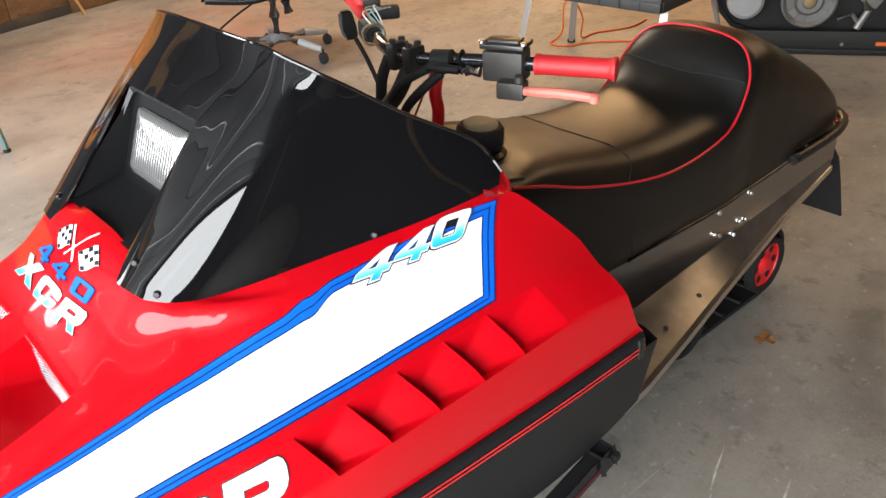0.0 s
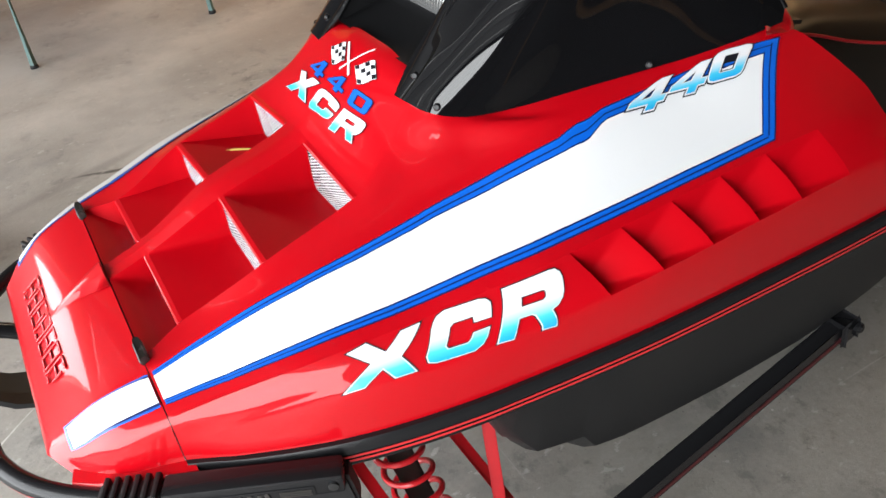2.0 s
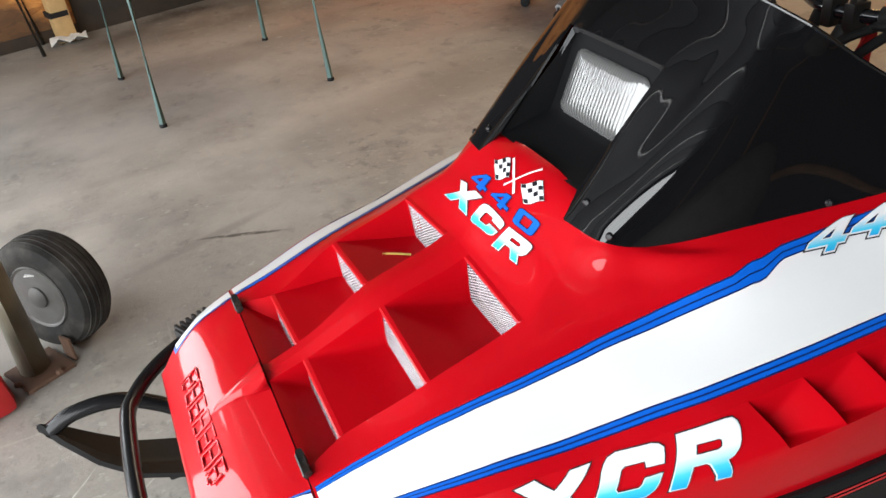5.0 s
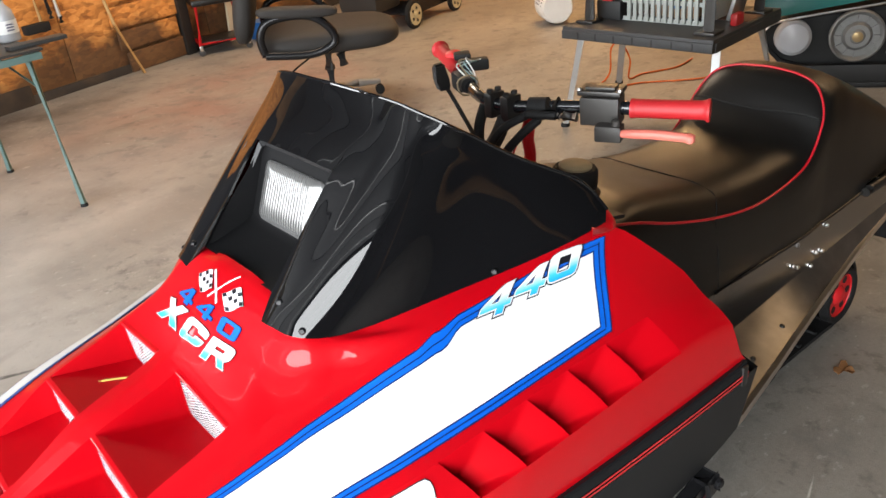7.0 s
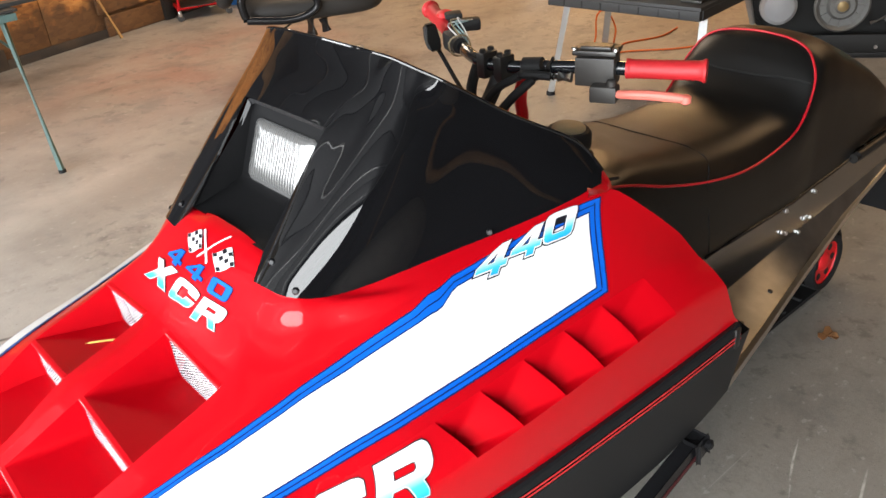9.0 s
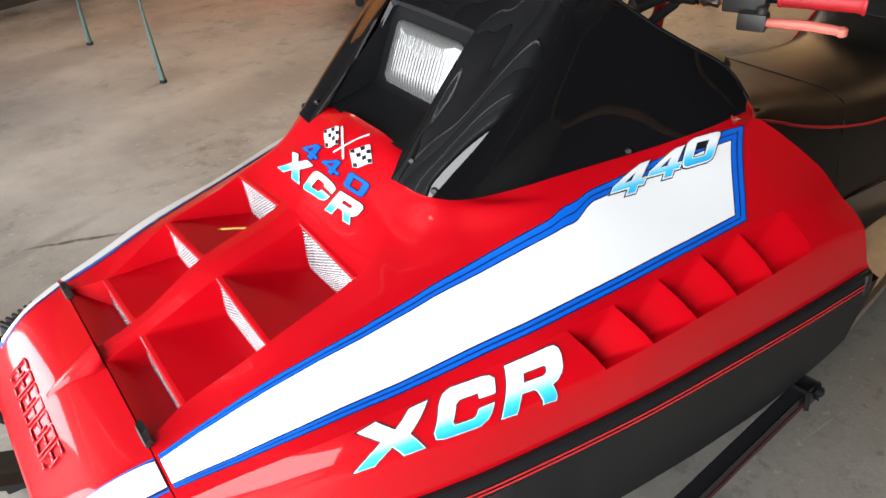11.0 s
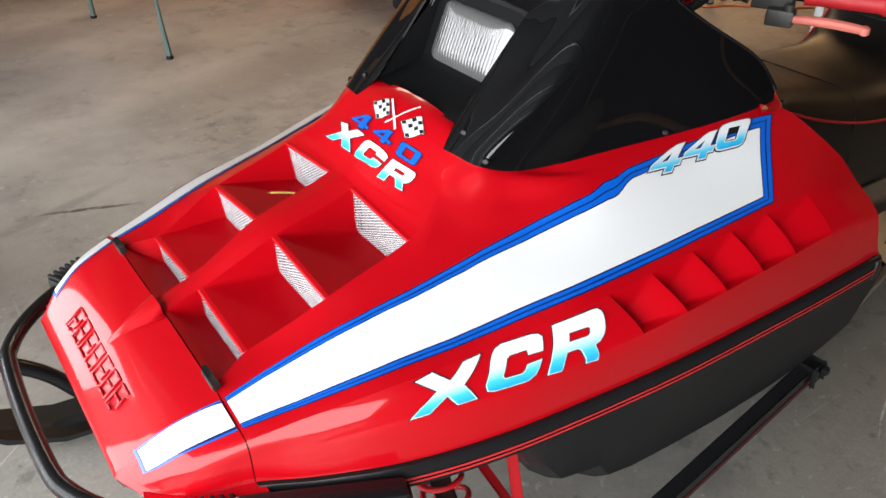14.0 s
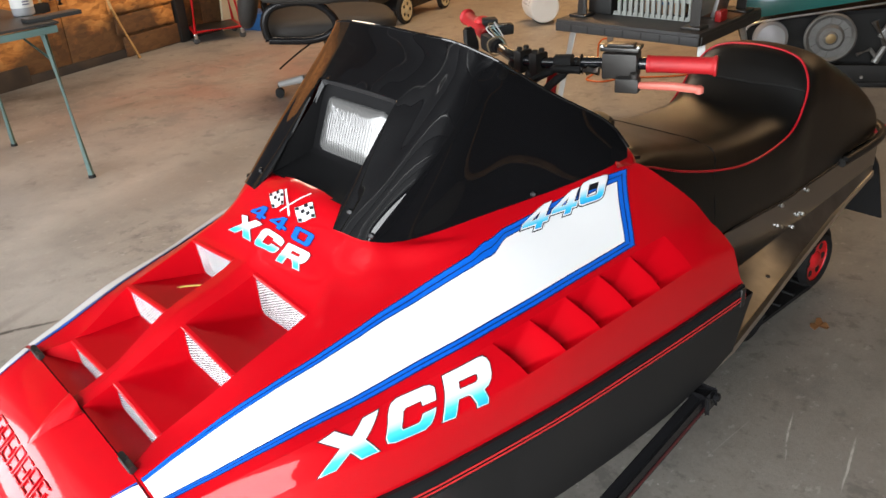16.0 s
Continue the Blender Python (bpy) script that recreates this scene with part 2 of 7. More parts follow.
        links.new(ranged(noise_tex(30, 4), 0.30, 0.50), mul.inputs[1])
        c = mixed(mul.outputs[0], c, colour)

    # pale patch stands in for the brighter daylight near the door
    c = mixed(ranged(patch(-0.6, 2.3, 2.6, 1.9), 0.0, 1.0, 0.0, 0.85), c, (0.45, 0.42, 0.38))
    # dark patch takes brightness out of the floor south of the sled
    c = mixed(ranged(patch(1.2, -1.3, 2.4, 1.3), 0.0, 1.0, 0.0, 0.3), c, (0.15, 0.14, 0.125))
    pale = (0.60, 0.58, 0.54)
    for x0, y0, x1, y1, w in ((-0.58, 0.33, -0.33, 0.66, 0.0035), (-0.60, 0.21, -0.16, 0.60, 0.0035), (-0.17, 0.05, 0.04, 0.08, 0.004), (-0.52, 0.05, -0.10, 0.30, 0.0025),
                              (1.26, -0.63, 1.47, -0.57, 0.004), (1.27, -0.50, 1.46, -0.42, 0.003), (-0.30, -0.02, -0.02, 0.22, 0.0025)):
        scrape(x0, y0, x1, y1, w, pale, 0.8)
    scrape(0.0, 1.53, 0.34, 1.41, 0.012, (0.05, 0.044, 0.038), 0.9)
    # fainter scrapes
    c = mixed(ranged(noise_tex(2.6, 2, (0.6, 26, 1), 0.4), 0.71, 0.75, 0, 0.22), c, (0.52, 0.50, 0.46))
    c = mixed(ranged(noise_tex(3.1, 2, (22, 0.8, 1), 0.4), 0.725, 0.76, 0, 0.20), c, (0.50, 0.48, 0.44))
    for sc, lo_, col in ((60, 0.10, (0.11, 0.10, 0.088)), (26, 0.05, (0.08, 0.07, 0.06)), (9, 0.030, (0.62, 0.60, 0.56)), (17, 0.035, (0.07, 0.055, 0.04))):
        vor = nodes.new("ShaderNodeTexVoronoi")
        vor.inputs["Scale"].default_value = sc
        links.new(tc.outputs["Object"], vor.inputs["Vector"])
        c = mixed(ranged(vor.outputs["Distance"], lo_ * 0.6, lo_, 0.6, 0.0), c, col)
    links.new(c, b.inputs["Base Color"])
    links.new(ranged(noise_tex(1.6, 6), 0.3, 0.7, 0.36, 0.54), b.inputs["Roughness"])
    bp = nodes.new("ShaderNodeBump")
    bp.inputs["Strength"].default_value = 0.35
    bp.inputs["Distance"].default_value = 0.004
    links.new(noise_tex(60, 9, (1, 1, 1), 0.7), bp.inputs["Height"])
    links.new(bp.outputs["Normal"], b.inputs["Normal"])
    return m


def osb():
    m = bpy.data.materials.new("strand_board")
    m.use_nodes = True
    nodes, links = m.node_tree.nodes, m.node_tree.links
    b = nodes["Principled BSDF"]
    b.inputs["Roughness"].default_value = 0.6
    tc = nodes.new("ShaderNodeTexCoord")
    mp = nodes.new("ShaderNodeMapping")
    mp.inputs["Scale"].default_value = (1.0, 1.0, 2.2)
    links.new(tc.outputs["Object"], mp.inputs["Vector"])
    v = nodes.new("ShaderNodeTexVoronoi")
    v.inputs["Scale"].default_value = 16
    links.new(mp.outputs["Vector"], v.inputs["Vector"])
    n = nodes.new("ShaderNodeTexNoise")
    n.inputs["Scale"].default_value, n.inputs["Detail"].default_value = 7, 8
    n.inputs["Distortion"].default_value = 2.5
    links.new(mp.outputs["Vector"], n.inputs["Vector"])
    add = nodes.new("ShaderNodeMixRGB")
    add.inputs["Fac"].default_value = 0.55
    links.new(v.outputs["Color"], add.inputs["Color1"])
    links.new(n.outputs["Fac"], add.inputs["Color2"])
    ramp = nodes.new("ShaderNodeValToRGB")
    e = ramp.color_ramp.elements
    e[0].position, e[0].color = 0.25, (0.24, 0.085, 0.02, 1)
    e[1].position, e[1].color = 0.75, (0.70, 0.33, 0.095, 1)
    k = e.new(0.5)
    k.color = (0.54, 0.215, 0.05, 1)
    links.new(add.outputs["Color"], ramp.inputs["Fac"])
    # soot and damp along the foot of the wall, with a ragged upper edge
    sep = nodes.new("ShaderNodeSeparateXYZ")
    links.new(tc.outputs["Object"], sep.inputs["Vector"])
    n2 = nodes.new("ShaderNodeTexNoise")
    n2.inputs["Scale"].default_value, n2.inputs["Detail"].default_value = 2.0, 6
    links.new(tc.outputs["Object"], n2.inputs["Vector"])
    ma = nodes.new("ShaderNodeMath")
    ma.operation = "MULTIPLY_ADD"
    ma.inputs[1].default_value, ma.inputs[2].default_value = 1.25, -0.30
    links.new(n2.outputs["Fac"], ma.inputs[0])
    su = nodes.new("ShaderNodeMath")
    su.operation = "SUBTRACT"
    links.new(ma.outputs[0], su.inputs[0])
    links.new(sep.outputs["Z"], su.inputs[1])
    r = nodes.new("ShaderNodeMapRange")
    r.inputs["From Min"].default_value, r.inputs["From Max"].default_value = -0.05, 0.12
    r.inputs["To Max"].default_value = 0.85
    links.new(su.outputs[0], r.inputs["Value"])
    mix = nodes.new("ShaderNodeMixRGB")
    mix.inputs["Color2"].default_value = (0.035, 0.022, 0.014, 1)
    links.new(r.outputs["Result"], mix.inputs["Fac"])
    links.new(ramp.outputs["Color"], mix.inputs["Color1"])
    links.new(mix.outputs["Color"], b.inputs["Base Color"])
    return m


CONCRETE, OSB = concrete(), osb()
STUD = material("bare_timber", (0.36, 0.20, 0.09), rough=0.7, grain=0.25, scale=30, stain=0.7, stain_scale=4, stain_colour=(0.06, 0.035, 0.02), spread=0.2)
PALE_WOOD = material("pale_timber", (0.46, 0.30, 0.13), rough=0.65, grain=0.2, scale=25, spread=0.15)
# dark tone for unseen walls, so that what reflects them stays black
BLOCK = material("dark_sheet_wall", (0.03, 0.032, 0.038), rough=0.8, grain=0.15, scale=12, stain=0.5, stain_scale=1.2)
CEILING = material("sheet_ceiling", (0.06, 0.059, 0.057), rough=0.6, grain=0.1, scale=10)
CEILING_BATTEN = material("grey_ceiling_batten", (0.085, 0.083, 0.08), rough=0.6)
GRASS = material("grass", (0.07, 0.11, 0.03), rough=0.9, grain=0.4, scale=8, stain=0.6, stain_scale=0.6)
TEAL_LEG = material("teal_enamel", (0.12, 0.20, 0.19), rough=0.45, grain=0.15, scale=25, stain=0.3, stain_scale=9, stain_colour=(0.09, 0.08, 0.06))
TABLE_TOP = material("dark_table_vinyl", (0.035, 0.036, 0.036), rough=0.5, grain=0.2, scale=30)
WHITE_PLASTIC = material("white_plastic", (0.72, 0.72, 0.70), rough=0.4, grain=0.05, scale=20)
YELLOW = material("yellow_plastic", (0.62, 0.45, 0.03), rough=0.4, grain=0.08, scale=20)
BLUE_PLASTIC = material("blue_plastic", (0.02, 0.10, 0.30), rough=0.4, grain=0.1, scale=20)
GREY_PLASTIC = material("grey_bench_plastic", (0.030, 0.030, 0.031), rough=0.55, grain=0.15, scale=60, bump=0.1, bump_scale=300)
CRATE = material("grey_crate", (0.34, 0.36, 0.34), rough=0.5, grain=0.1, scale=30)
TEAL_BODY = material("teal_body_paint", (0.008, 0.13, 0.12), rough=0.25, coat=0.8, grain=0.05, scale=10)
FABRIC = material("black_chair_fabric", (0.020, 0.017, 0.015), rough=0.75, grain=0.2, scale=200, bump=0.2, bump_scale=500)
DULL_RIM = material("dull_stained_rim", (0.11, 0.105, 0.10), rough=0.55, metal=0.4, grain=0.3, scale=30, stain=0.6, stain_scale=16, stain_colour=(0.05, 0.042, 0.035))
GREY_ALLOY = material("grey_wheel_alloy", (0.20, 0.20, 0.195), rough=0.45, metal=0.5, grain=0.15, scale=40)
ORANGE = material("orange_cord", (0.55, 0.10, 0.01), rough=0.5)
POST_PAINT = material("grey_green_steel_paint", (0.25, 0.24, 0.18), rough=0.4, grain=0.12, scale=18, stain=0.5, stain_scale=7, stain_colour=(0.14, 0.09, 0.05))
RUST = material("rusty_steel", (0.12, 0.065, 0.04), rough=0.75, grain=0.3, scale=40)
LEAF = material("dry_leaf", (0.20, 0.09, 0.03), rough=0.8, grain=0.3, scale=90)
STRAW = material("dry_straw", (0.62, 0.45, 0.10), rough=0.7)
CAN_RED = material("red_fuel_can", (0.42, 0.014, 0.016), rough=0.38, grain=0.08, scale=15)
CLEAR_PLASTIC = material("cloudy_plastic", (0.38, 0.39, 0.41), rough=0.25, grain=0.05, scale=20)
BAR_INK = material("printed_bar", (0.10, 0.10, 0.16), rough=0.5)
CREAM_INK = material("cream_script", (0.62, 0.58, 0.40), rough=0.4)
CARD = material("cream_board", (0.55, 0.47, 0.32), rough=0.7, grain=0.1, scale=15)


# ---- mesh tools ----
def mesh_object(name, bm, mat, smooth=True):
    me = bpy.data.meshes.new(name)
    bm.normal_update()
    bm.to_mesh(me)
    bm.free()
    me.materials.append(mat)
    for p in me.polygons:
        p.use_smooth = smooth
    return new(name, me)


def flat_by_angle(ob, angle=35):
    """Marks the edges sharper than the angle, so that bevels read and curved faces stay smooth."""
    me = ob.data
    bm = bmesh.new()
    bm.from_mesh(me)
    for e in bm.edges:
        if len(e.link_faces) == 2 and e.calc_face_angle(0) > radians(angle):
            e.smooth = False
    bm.to_mesh(me)
    bm.free()
    return ob


def thing(name, base, label, category, group="", kind=""):
    ob = new(name)
    ob.location = base
    ob.empty_display_size = 0.05
    return tagged(ob, label, category, group, kind)


def part(name, bm, mat, parent, label="", smooth=True, angle=35):
    """One mesh part under a thing or a part; the bmesh is in world metres."""
    ob = mesh_object(name, bm, mat, smooth)
    flat_by_angle(ob, angle)
    ob.parent = parent
    root = Matrix.Identity(4)
    p = parent
    chain = []
    while p:
        chain.append(p)
        p = p.parent
    for q in reversed(chain):
        root = root @ q.matrix_parent_inverse @ q.matrix_basis
    ob.matrix_parent_inverse = root.inverted()
    if label:
        tagged(ob, label)
    return ob


def solo(name, bm, mat, label, category, group="", kind="", smooth=True, angle=35):
    ob = flat_by_angle(mesh_object(name, bm, mat, smooth), angle)
    return tagged(ob, label, category, group, kind)


def add_box(bm, c, size, turn=None, bevel=0.0, taper=None):
    m = Matrix.Translation(c) @ (turn.to_4x4() if turn else Matrix.Identity(4)) @ Matrix.Diagonal((*size, 1))
    g = bmesh.ops.create_cube(bm, size=1.0, matrix=Matrix.Identity(4))
    vs = g["verts"]
    if taper:
        for v in vs:
            if v.co.z > 0:
                v.co.x *= taper[0]
                v.co.y *= taper[1]
    for v in vs:
        v.co = m @ v.co
    if bevel:
        es = {e for v in vs for e in v.link_edges}
        bmesh.ops.bevel(bm, geom=list(es), offset=bevel, segments=2, affect="EDGES", profile=0.6)
    return bm


def box(c, size, turn=None, bevel=0.0, taper=None):
    return add_box(bmesh.new(), c, size, turn, bevel, taper)


def frame_of(d, up=(0, 0, 1)):
    d = Vector(d).normalized()
    u = Vector(up)
    if abs(d.dot(u)) > 0.97:
        u = Vector((1, 0, 0))
    a = d.cross(u).normalized()
    return a, a.cross(d).normalized()


def smooth_path(pts, steps=6):
    pts = [Vector(p) for p in pts]
    out = []
    for i in range(len(pts) - 1):
        p0, p1, p2, p3 = pts[max(i - 1, 0)], pts[i], pts[i + 1], pts[min(i + 2, len(pts) - 1)]
        for k in range(steps):
            t = k / steps
            out.append(0.5 * ((2 * p1) + (p2 - p0) * t + (2 * p0 - 5 * p1 + 4 * p2 - p3) * t * t
                              + (3 * p1 - p0 - 3 * p2 + p3) * t ** 3))
    out.append(pts[-1])
    return out


def add_tube(bm, pts, r, sides=10, closed=False, caps=True):
    """A round tube; r is one radius or one a point."""
    pts = [Vector(p) for p in pts]
    n = len(pts)
    rs = r if isinstance(r, (list, tuple)) else [r] * n
    rings, prev = [], None
    for i, p in enumerate(pts):
        a = pts[(i + 1) % n] if (closed or i < n - 1) else p
        b = pts[i - 1] if (closed or i > 0) else p
        d = (a - b).normalized()
        if prev is None:
            u, w = frame_of(d)
        else:
            u = (prev - d * prev.dot(d)).normalized()
            w = d.cross(u)
        prev = u
        rings.append([bm.verts.new(p + (u * math.cos(2 * math.pi * k / sides) + w * math.sin(2 * math.pi * k / sides)) * rs[i])
                      for k in range(sides)])
    for i in range(n if closed else n - 1):
        q, s = rings[i], rings[(i + 1) % n]
        for k in range(sides):
            bm.faces.new((q[k], q[(k + 1) % sides], s[(k + 1) % sides], s[k]))
    if caps and not closed:
        bm.faces.new(rings[0][::-1])
        bm.faces.new(rings[-1])
    bmesh.ops.recalc_face_normals(bm, faces=bm.faces[:])
    return bm


def tube(pts, r, sides=10, closed=False):
    return add_tube(bmesh.new(), pts, r, sides, closed)


def add_lathe(bm, origin, axis, profile, sides=24):
    """Turns (distance along the axis, radius) pairs round the axis."""
    o, d = Vector(origin), Vector(axis).normalized()
    u, w = frame_of(d)
    rings = []
    for h, r in profile:
        rings.append([bm.verts.new(o + d * h + (u * math.cos(2 * math.pi * k / sides) + w * math.sin(2 * math.pi * k / sides)) * max(r, 1e-4))
                      for k in range(sides)])
    for a, b in zip(rings, rings[1:]):
        for k in range(sides):
            bm.faces.new((a[k], a[(k + 1) % sides], b[(k + 1) % sides], b[k]))
    bm.faces.new(rings[0][::-1])
    bm.faces.new(rings[-1])
    bmesh.ops.recalc_face_normals(bm, faces=bm.faces[:])
    return bm


def lathe(origin, axis, profile, sides=24):
    return add_lathe(bmesh.new(), origin, axis, profile, sides)


def add_grid(bm, rows, closed=False):
    """Quads through rows of points."""
    vs = [[bm.verts.new(p) for p in row] for row in rows]
    for a, b in zip(vs, vs[1:]):
        m = len(a)
        for k in range(m if closed else m - 1):
            bm.faces.new((a[k], a[(k + 1) % m], b[(k + 1) % m], b[k]))
    return bm


def thick(bm, t):
    """Gives an open sheet thickness, inwards."""
    bmesh.ops.remove_doubles(bm, verts=bm.verts[:], dist=1e-5)
    bmesh.ops.recalc_face_normals(bm, faces=bm.faces[:])
    bmesh.ops.solidify(bm, geom=bm.faces[:], thickness=t)
    return bm


def add_prism(bm, outline, depth_vec):
    """An extruded outline of 3D points."""
    d = Vector(depth_vec)
    a = [bm.verts.new(Vector(p)) for p in outline]
    b = [bm.verts.new(Vector(p) + d) for p in outline]
    n = len(a)
    bm.faces.new(a[::-1])
    bm.faces.new(b)
    for i in range(n):
        bm.faces.new((a[i], a[(i + 1) % n], b[(i + 1) % n], b[i]))
    bmesh.ops.recalc_face_normals(bm, faces=bm.faces[:])
    return bm


def prism(outline, depth_vec):
    return add_prism(bmesh.new(), outline, depth_vec)


# ---- the hood's skin: seven rails from the centre line (0) to the belt line (6) ----
def pchip(xs, ys, x):
    """Smooth curve through the knots, without overshoot."""
    n = len(xs)
    x = min(max(x, xs[0]), xs[-1])
    k = max(0, min(n - 2, int(np.searchsorted(xs, x, side="right")) - 1))
    d = [(ys[i + 1] - ys[i]) / (xs[i + 1] - xs[i]) for i in range(n - 1)]

    def slope(i):
        if i == 0:
            return d[0]
        if i == n - 1:
            return d[-1]
        return 0.0 if d[i - 1] * d[i] <= 0 else 2 * d[i - 1] * d[i] / (d[i - 1] + d[i])

    h = xs[k + 1] - xs[k]
    t = (x - xs[k]) / h
    a, b = slope(k), slope(k + 1)
    return ((1 + 2 * t) * (1 - t) ** 2 * ys[k] + t * (1 - t) ** 2 * h * a
            + t * t * (3 - 2 * t) * ys[k + 1] + t * t * (t - 1) * h * b)


RAIL_X = (-0.135, -0.1, -0.06, 0, 0.06, 0.17, 0.3, 0.36, 0.435, 0.55, 0.7, 0.86, 1.04)
RAIL_Y = (
    (0, 0, 0, 0, 0, 0, 0, 0, 0, 0, 0, 0, 0),
    (0.02, 0.02, 0.019, 0.018, 0.02, 0.031, 0.035, 0.045, 0.05, 0.06, 0.07, 0.08, 0.09),
    (0.178, 0.182, 0.186, 0.19, 0.17, 0.186, 0.186, 0.165, 0.152, 0.185, 0.215, 0.245, 0.26),
    (0.186, 0.212, 0.218, 0.222, 0.224, 0.228, 0.233, 0.236, 0.246, 0.27, 0.288, 0.318, 0.36),
    (0.196, 0.232, 0.262, 0.288, 0.306, 0.345, 0.372, 0.386, 0.402, 0.412, 0.421, 0.432, 0.45),
    (0.2, 0.24, 0.272, 0.295, 0.322, 0.368, 0.412, 0.428, 0.445, 0.461, 0.468, 0.472, 0.476),
    (0.202, 0.245, 0.275, 0.298, 0.332, 0.381, 0.418, 0.43, 0.442, 0.456, 0.466, 0.474, 0.478))
RAIL_Z = (
    (0.517, 0.548, 0.577, 0.598, 0.619, 0.67, 0.71, 0.76, 0.804, 0.815, 0.815, 0.812, 0.8),
    (0.517, 0.548, 0.576, 0.597, 0.616, 0.667, 0.706, 0.758, 0.803, 0.815, 0.815, 0.812, 0.8),
    (0.515, 0.545, 0.572, 0.592, 0.605, 0.652, 0.694, 0.732, 0.786, 0.785, 0.792, 0.8, 0.8),
    (0.514, 0.543, 0.569, 0.588, 0.605, 0.639, 0.672, 0.688, 0.707, 0.738, 0.759, 0.78, 0.78),
    (0.51, 0.528, 0.555, 0.575, 0.589, 0.615, 0.633, 0.645, 0.659, 0.674, 0.692, 0.704, 0.67),
    (0.507, 0.514, 0.532, 0.545, 0.555, 0.578, 0.592, 0.602, 0.613, 0.629, 0.64, 0.647, 0.62),
    (0.504, 0.506, 0.509, 0.511, 0.512, 0.515, 0.521, 0.525, 0.529, 0.535, 0.541, 0.547, 0.552))


def shear(x, s):
    """The lower flank leans back a little towards the belt."""
    k = min(max((x - 0.2) / 0.25, 0), 1)
    return 0.026 * min(max(s - 4, 0), 1) * k * k * (3 - 2 * k)


def kick(x, s):
    """The shoulder swells up along the windshield's foot."""
    if not (0.35 < x < 0.62 and 1.9 < s < 2.95):
        return 0.0
    start = float(np.interp(s, (1.9, 2.3, 2.5, 2.65, 2.8, 2.95), (0.377, 0.380, 0.390, 0.412, 0.450, 0.50)))
    up = min(max((x - start) / 0.040, 0), 1)
    down = min(max((x - start - 0.045) / 0.06, 0), 1)
    across = min(max((s - 2.05) / 0.4, 0), 1) * min(max((2.95 - s) / 0.2, 0), 1)
    return 0.013 * up * up * (3 - 2 * up) * (1 - down * down * (3 - 2 * down)) * across * across * (3 - 2 * across)


def skin(x, s, side=-1, lift=0.0):
    """A point of the hood: x along it, s the rail number, side -1 the sled's left."""
    if lift:
        p = Vector(skin(x, s, side))
        a = Vector(skin(x + 0.004, s, side)) - Vector(skin(x - 0.004, s, side))
        b = Vector(skin(x, min(s + 0.05, 6), side)) - Vector(skin(x, max(s - 0.05, 0), side))
        n = a.cross(b).normalized()
        return tuple(p + n * (lift if n.z > 0 else -lift))
    if side == 1 and s > 3:
        # the sled leans, so its right flank falls away more steeply
        x3, y3, z3 = skin(x, 3, -1)
        xa, ya, za = skin(x, min(s, 4), -1)
        dy, dz = y3 - ya, za - z3
        y, z = -y3 + dy * 0.98 + dz * 0.20, z3 + dz * 0.98 - dy * 0.20
        if s > 4:
            xb, yb, zb = skin(x, s, -1)
            dy, dz, xa = ya - yb, zb - za, xb
            y, z = y + dy * 0.985 + dz * 0.174, z + dz * 0.985 - dy * 0.174
        return (xa, y, z)
    i = int(min(max(math.floor(s), 0), 5))
    t = s - i
    pts = []
    for j in (i - 1, i, i + 1, i + 2):
        m = abs(j) if j <= 6 else 6
        y, z = pchip(RAIL_X, RAIL_Y[m], x), pchip(RAIL_X, RAIL_Z[m], x)
        pts.append((-y if j < 0 else y, z))
    w = []
    for c in (0, 1):
        p0, p1, p2, p3 = (q[c] for q in pts)
        if i in (1,):
            w.append(p1 + (p2 - p1) * t)
            continue
        m1, m2 = 0.5 * (p2 - p0), 0.5 * (p3 - p1)
        lo = 0.55
        m1, m2 = m1 * lo + (p2 - p1) * (1 - lo), m2 * lo + (p2 - p1) * (1 - lo)
        w.append((2 * t ** 3 - 3 * t * t + 1) * p1 + (t ** 3 - 2 * t * t + t) * m1
                 + (3 * t * t - 2 * t ** 3) * p2 + (t ** 3 - t * t) * m2)
    return (x + shear(x, s), side * w[0], w[1] + kick(x, s))


# ---- the garage: floor, walls, ceiling, the open door to the yard ----
def wall_point(u, z=0.0, out=0.0):
    """A place on the strand-board wall: u metres along it, out metres into the room."""
    d = Vector((0.958, 0.287, 0))
    n = Vector((0.287, -0.958, 0))
    return Vector((-2.0, 3.78, 0)) + d * u + n * out + Vector((0, 0, z))


WALL_TURN = Matrix.Rotation(math.atan2(0.287, 0.958), 3, "Z")

bm = bmesh.new()
bmesh.ops.create_grid(bm, x_segments=40, y_segments=40, size=0.5)
for v in bm.verts:
    v.co = Vector((1.8 + v.co.x * 11.0, 1.6 + v.co.y * 12.4, 0))
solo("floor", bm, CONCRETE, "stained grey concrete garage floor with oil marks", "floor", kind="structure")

bm = bmesh.new()
add_box(bm, (0, 0, -0.06), (600, 600, 0.1))
solo("ground", bm, GRASS, "flat yard of grass outside the garage", "ground", kind="structure")

bm = bmesh.new()
WIN_U, WIN_W, WIN_Z, WIN_H = -0.55, 1.05, 1.55, 1.30


def holed(bm, u0, u1, z0, z1, out, depth, bevel=0.0):
    """A sheet of the wall from u0 to u1 with the window's opening left free."""
    a, b, c, d = WIN_U - WIN_W / 2, WIN_U + WIN_W / 2, WIN_Z - WIN_H / 2, WIN_Z + WIN_H / 2
    for p, q, r, s in ((u0, a, z0, z1), (b, u1, z0, z1), (a, b, z0, c), (a, b, d, z1)):
        add_box(bm, wall_point((p + q) / 2, (r + s) / 2, out), (q - p, depth, s - r), WALL_TURN)


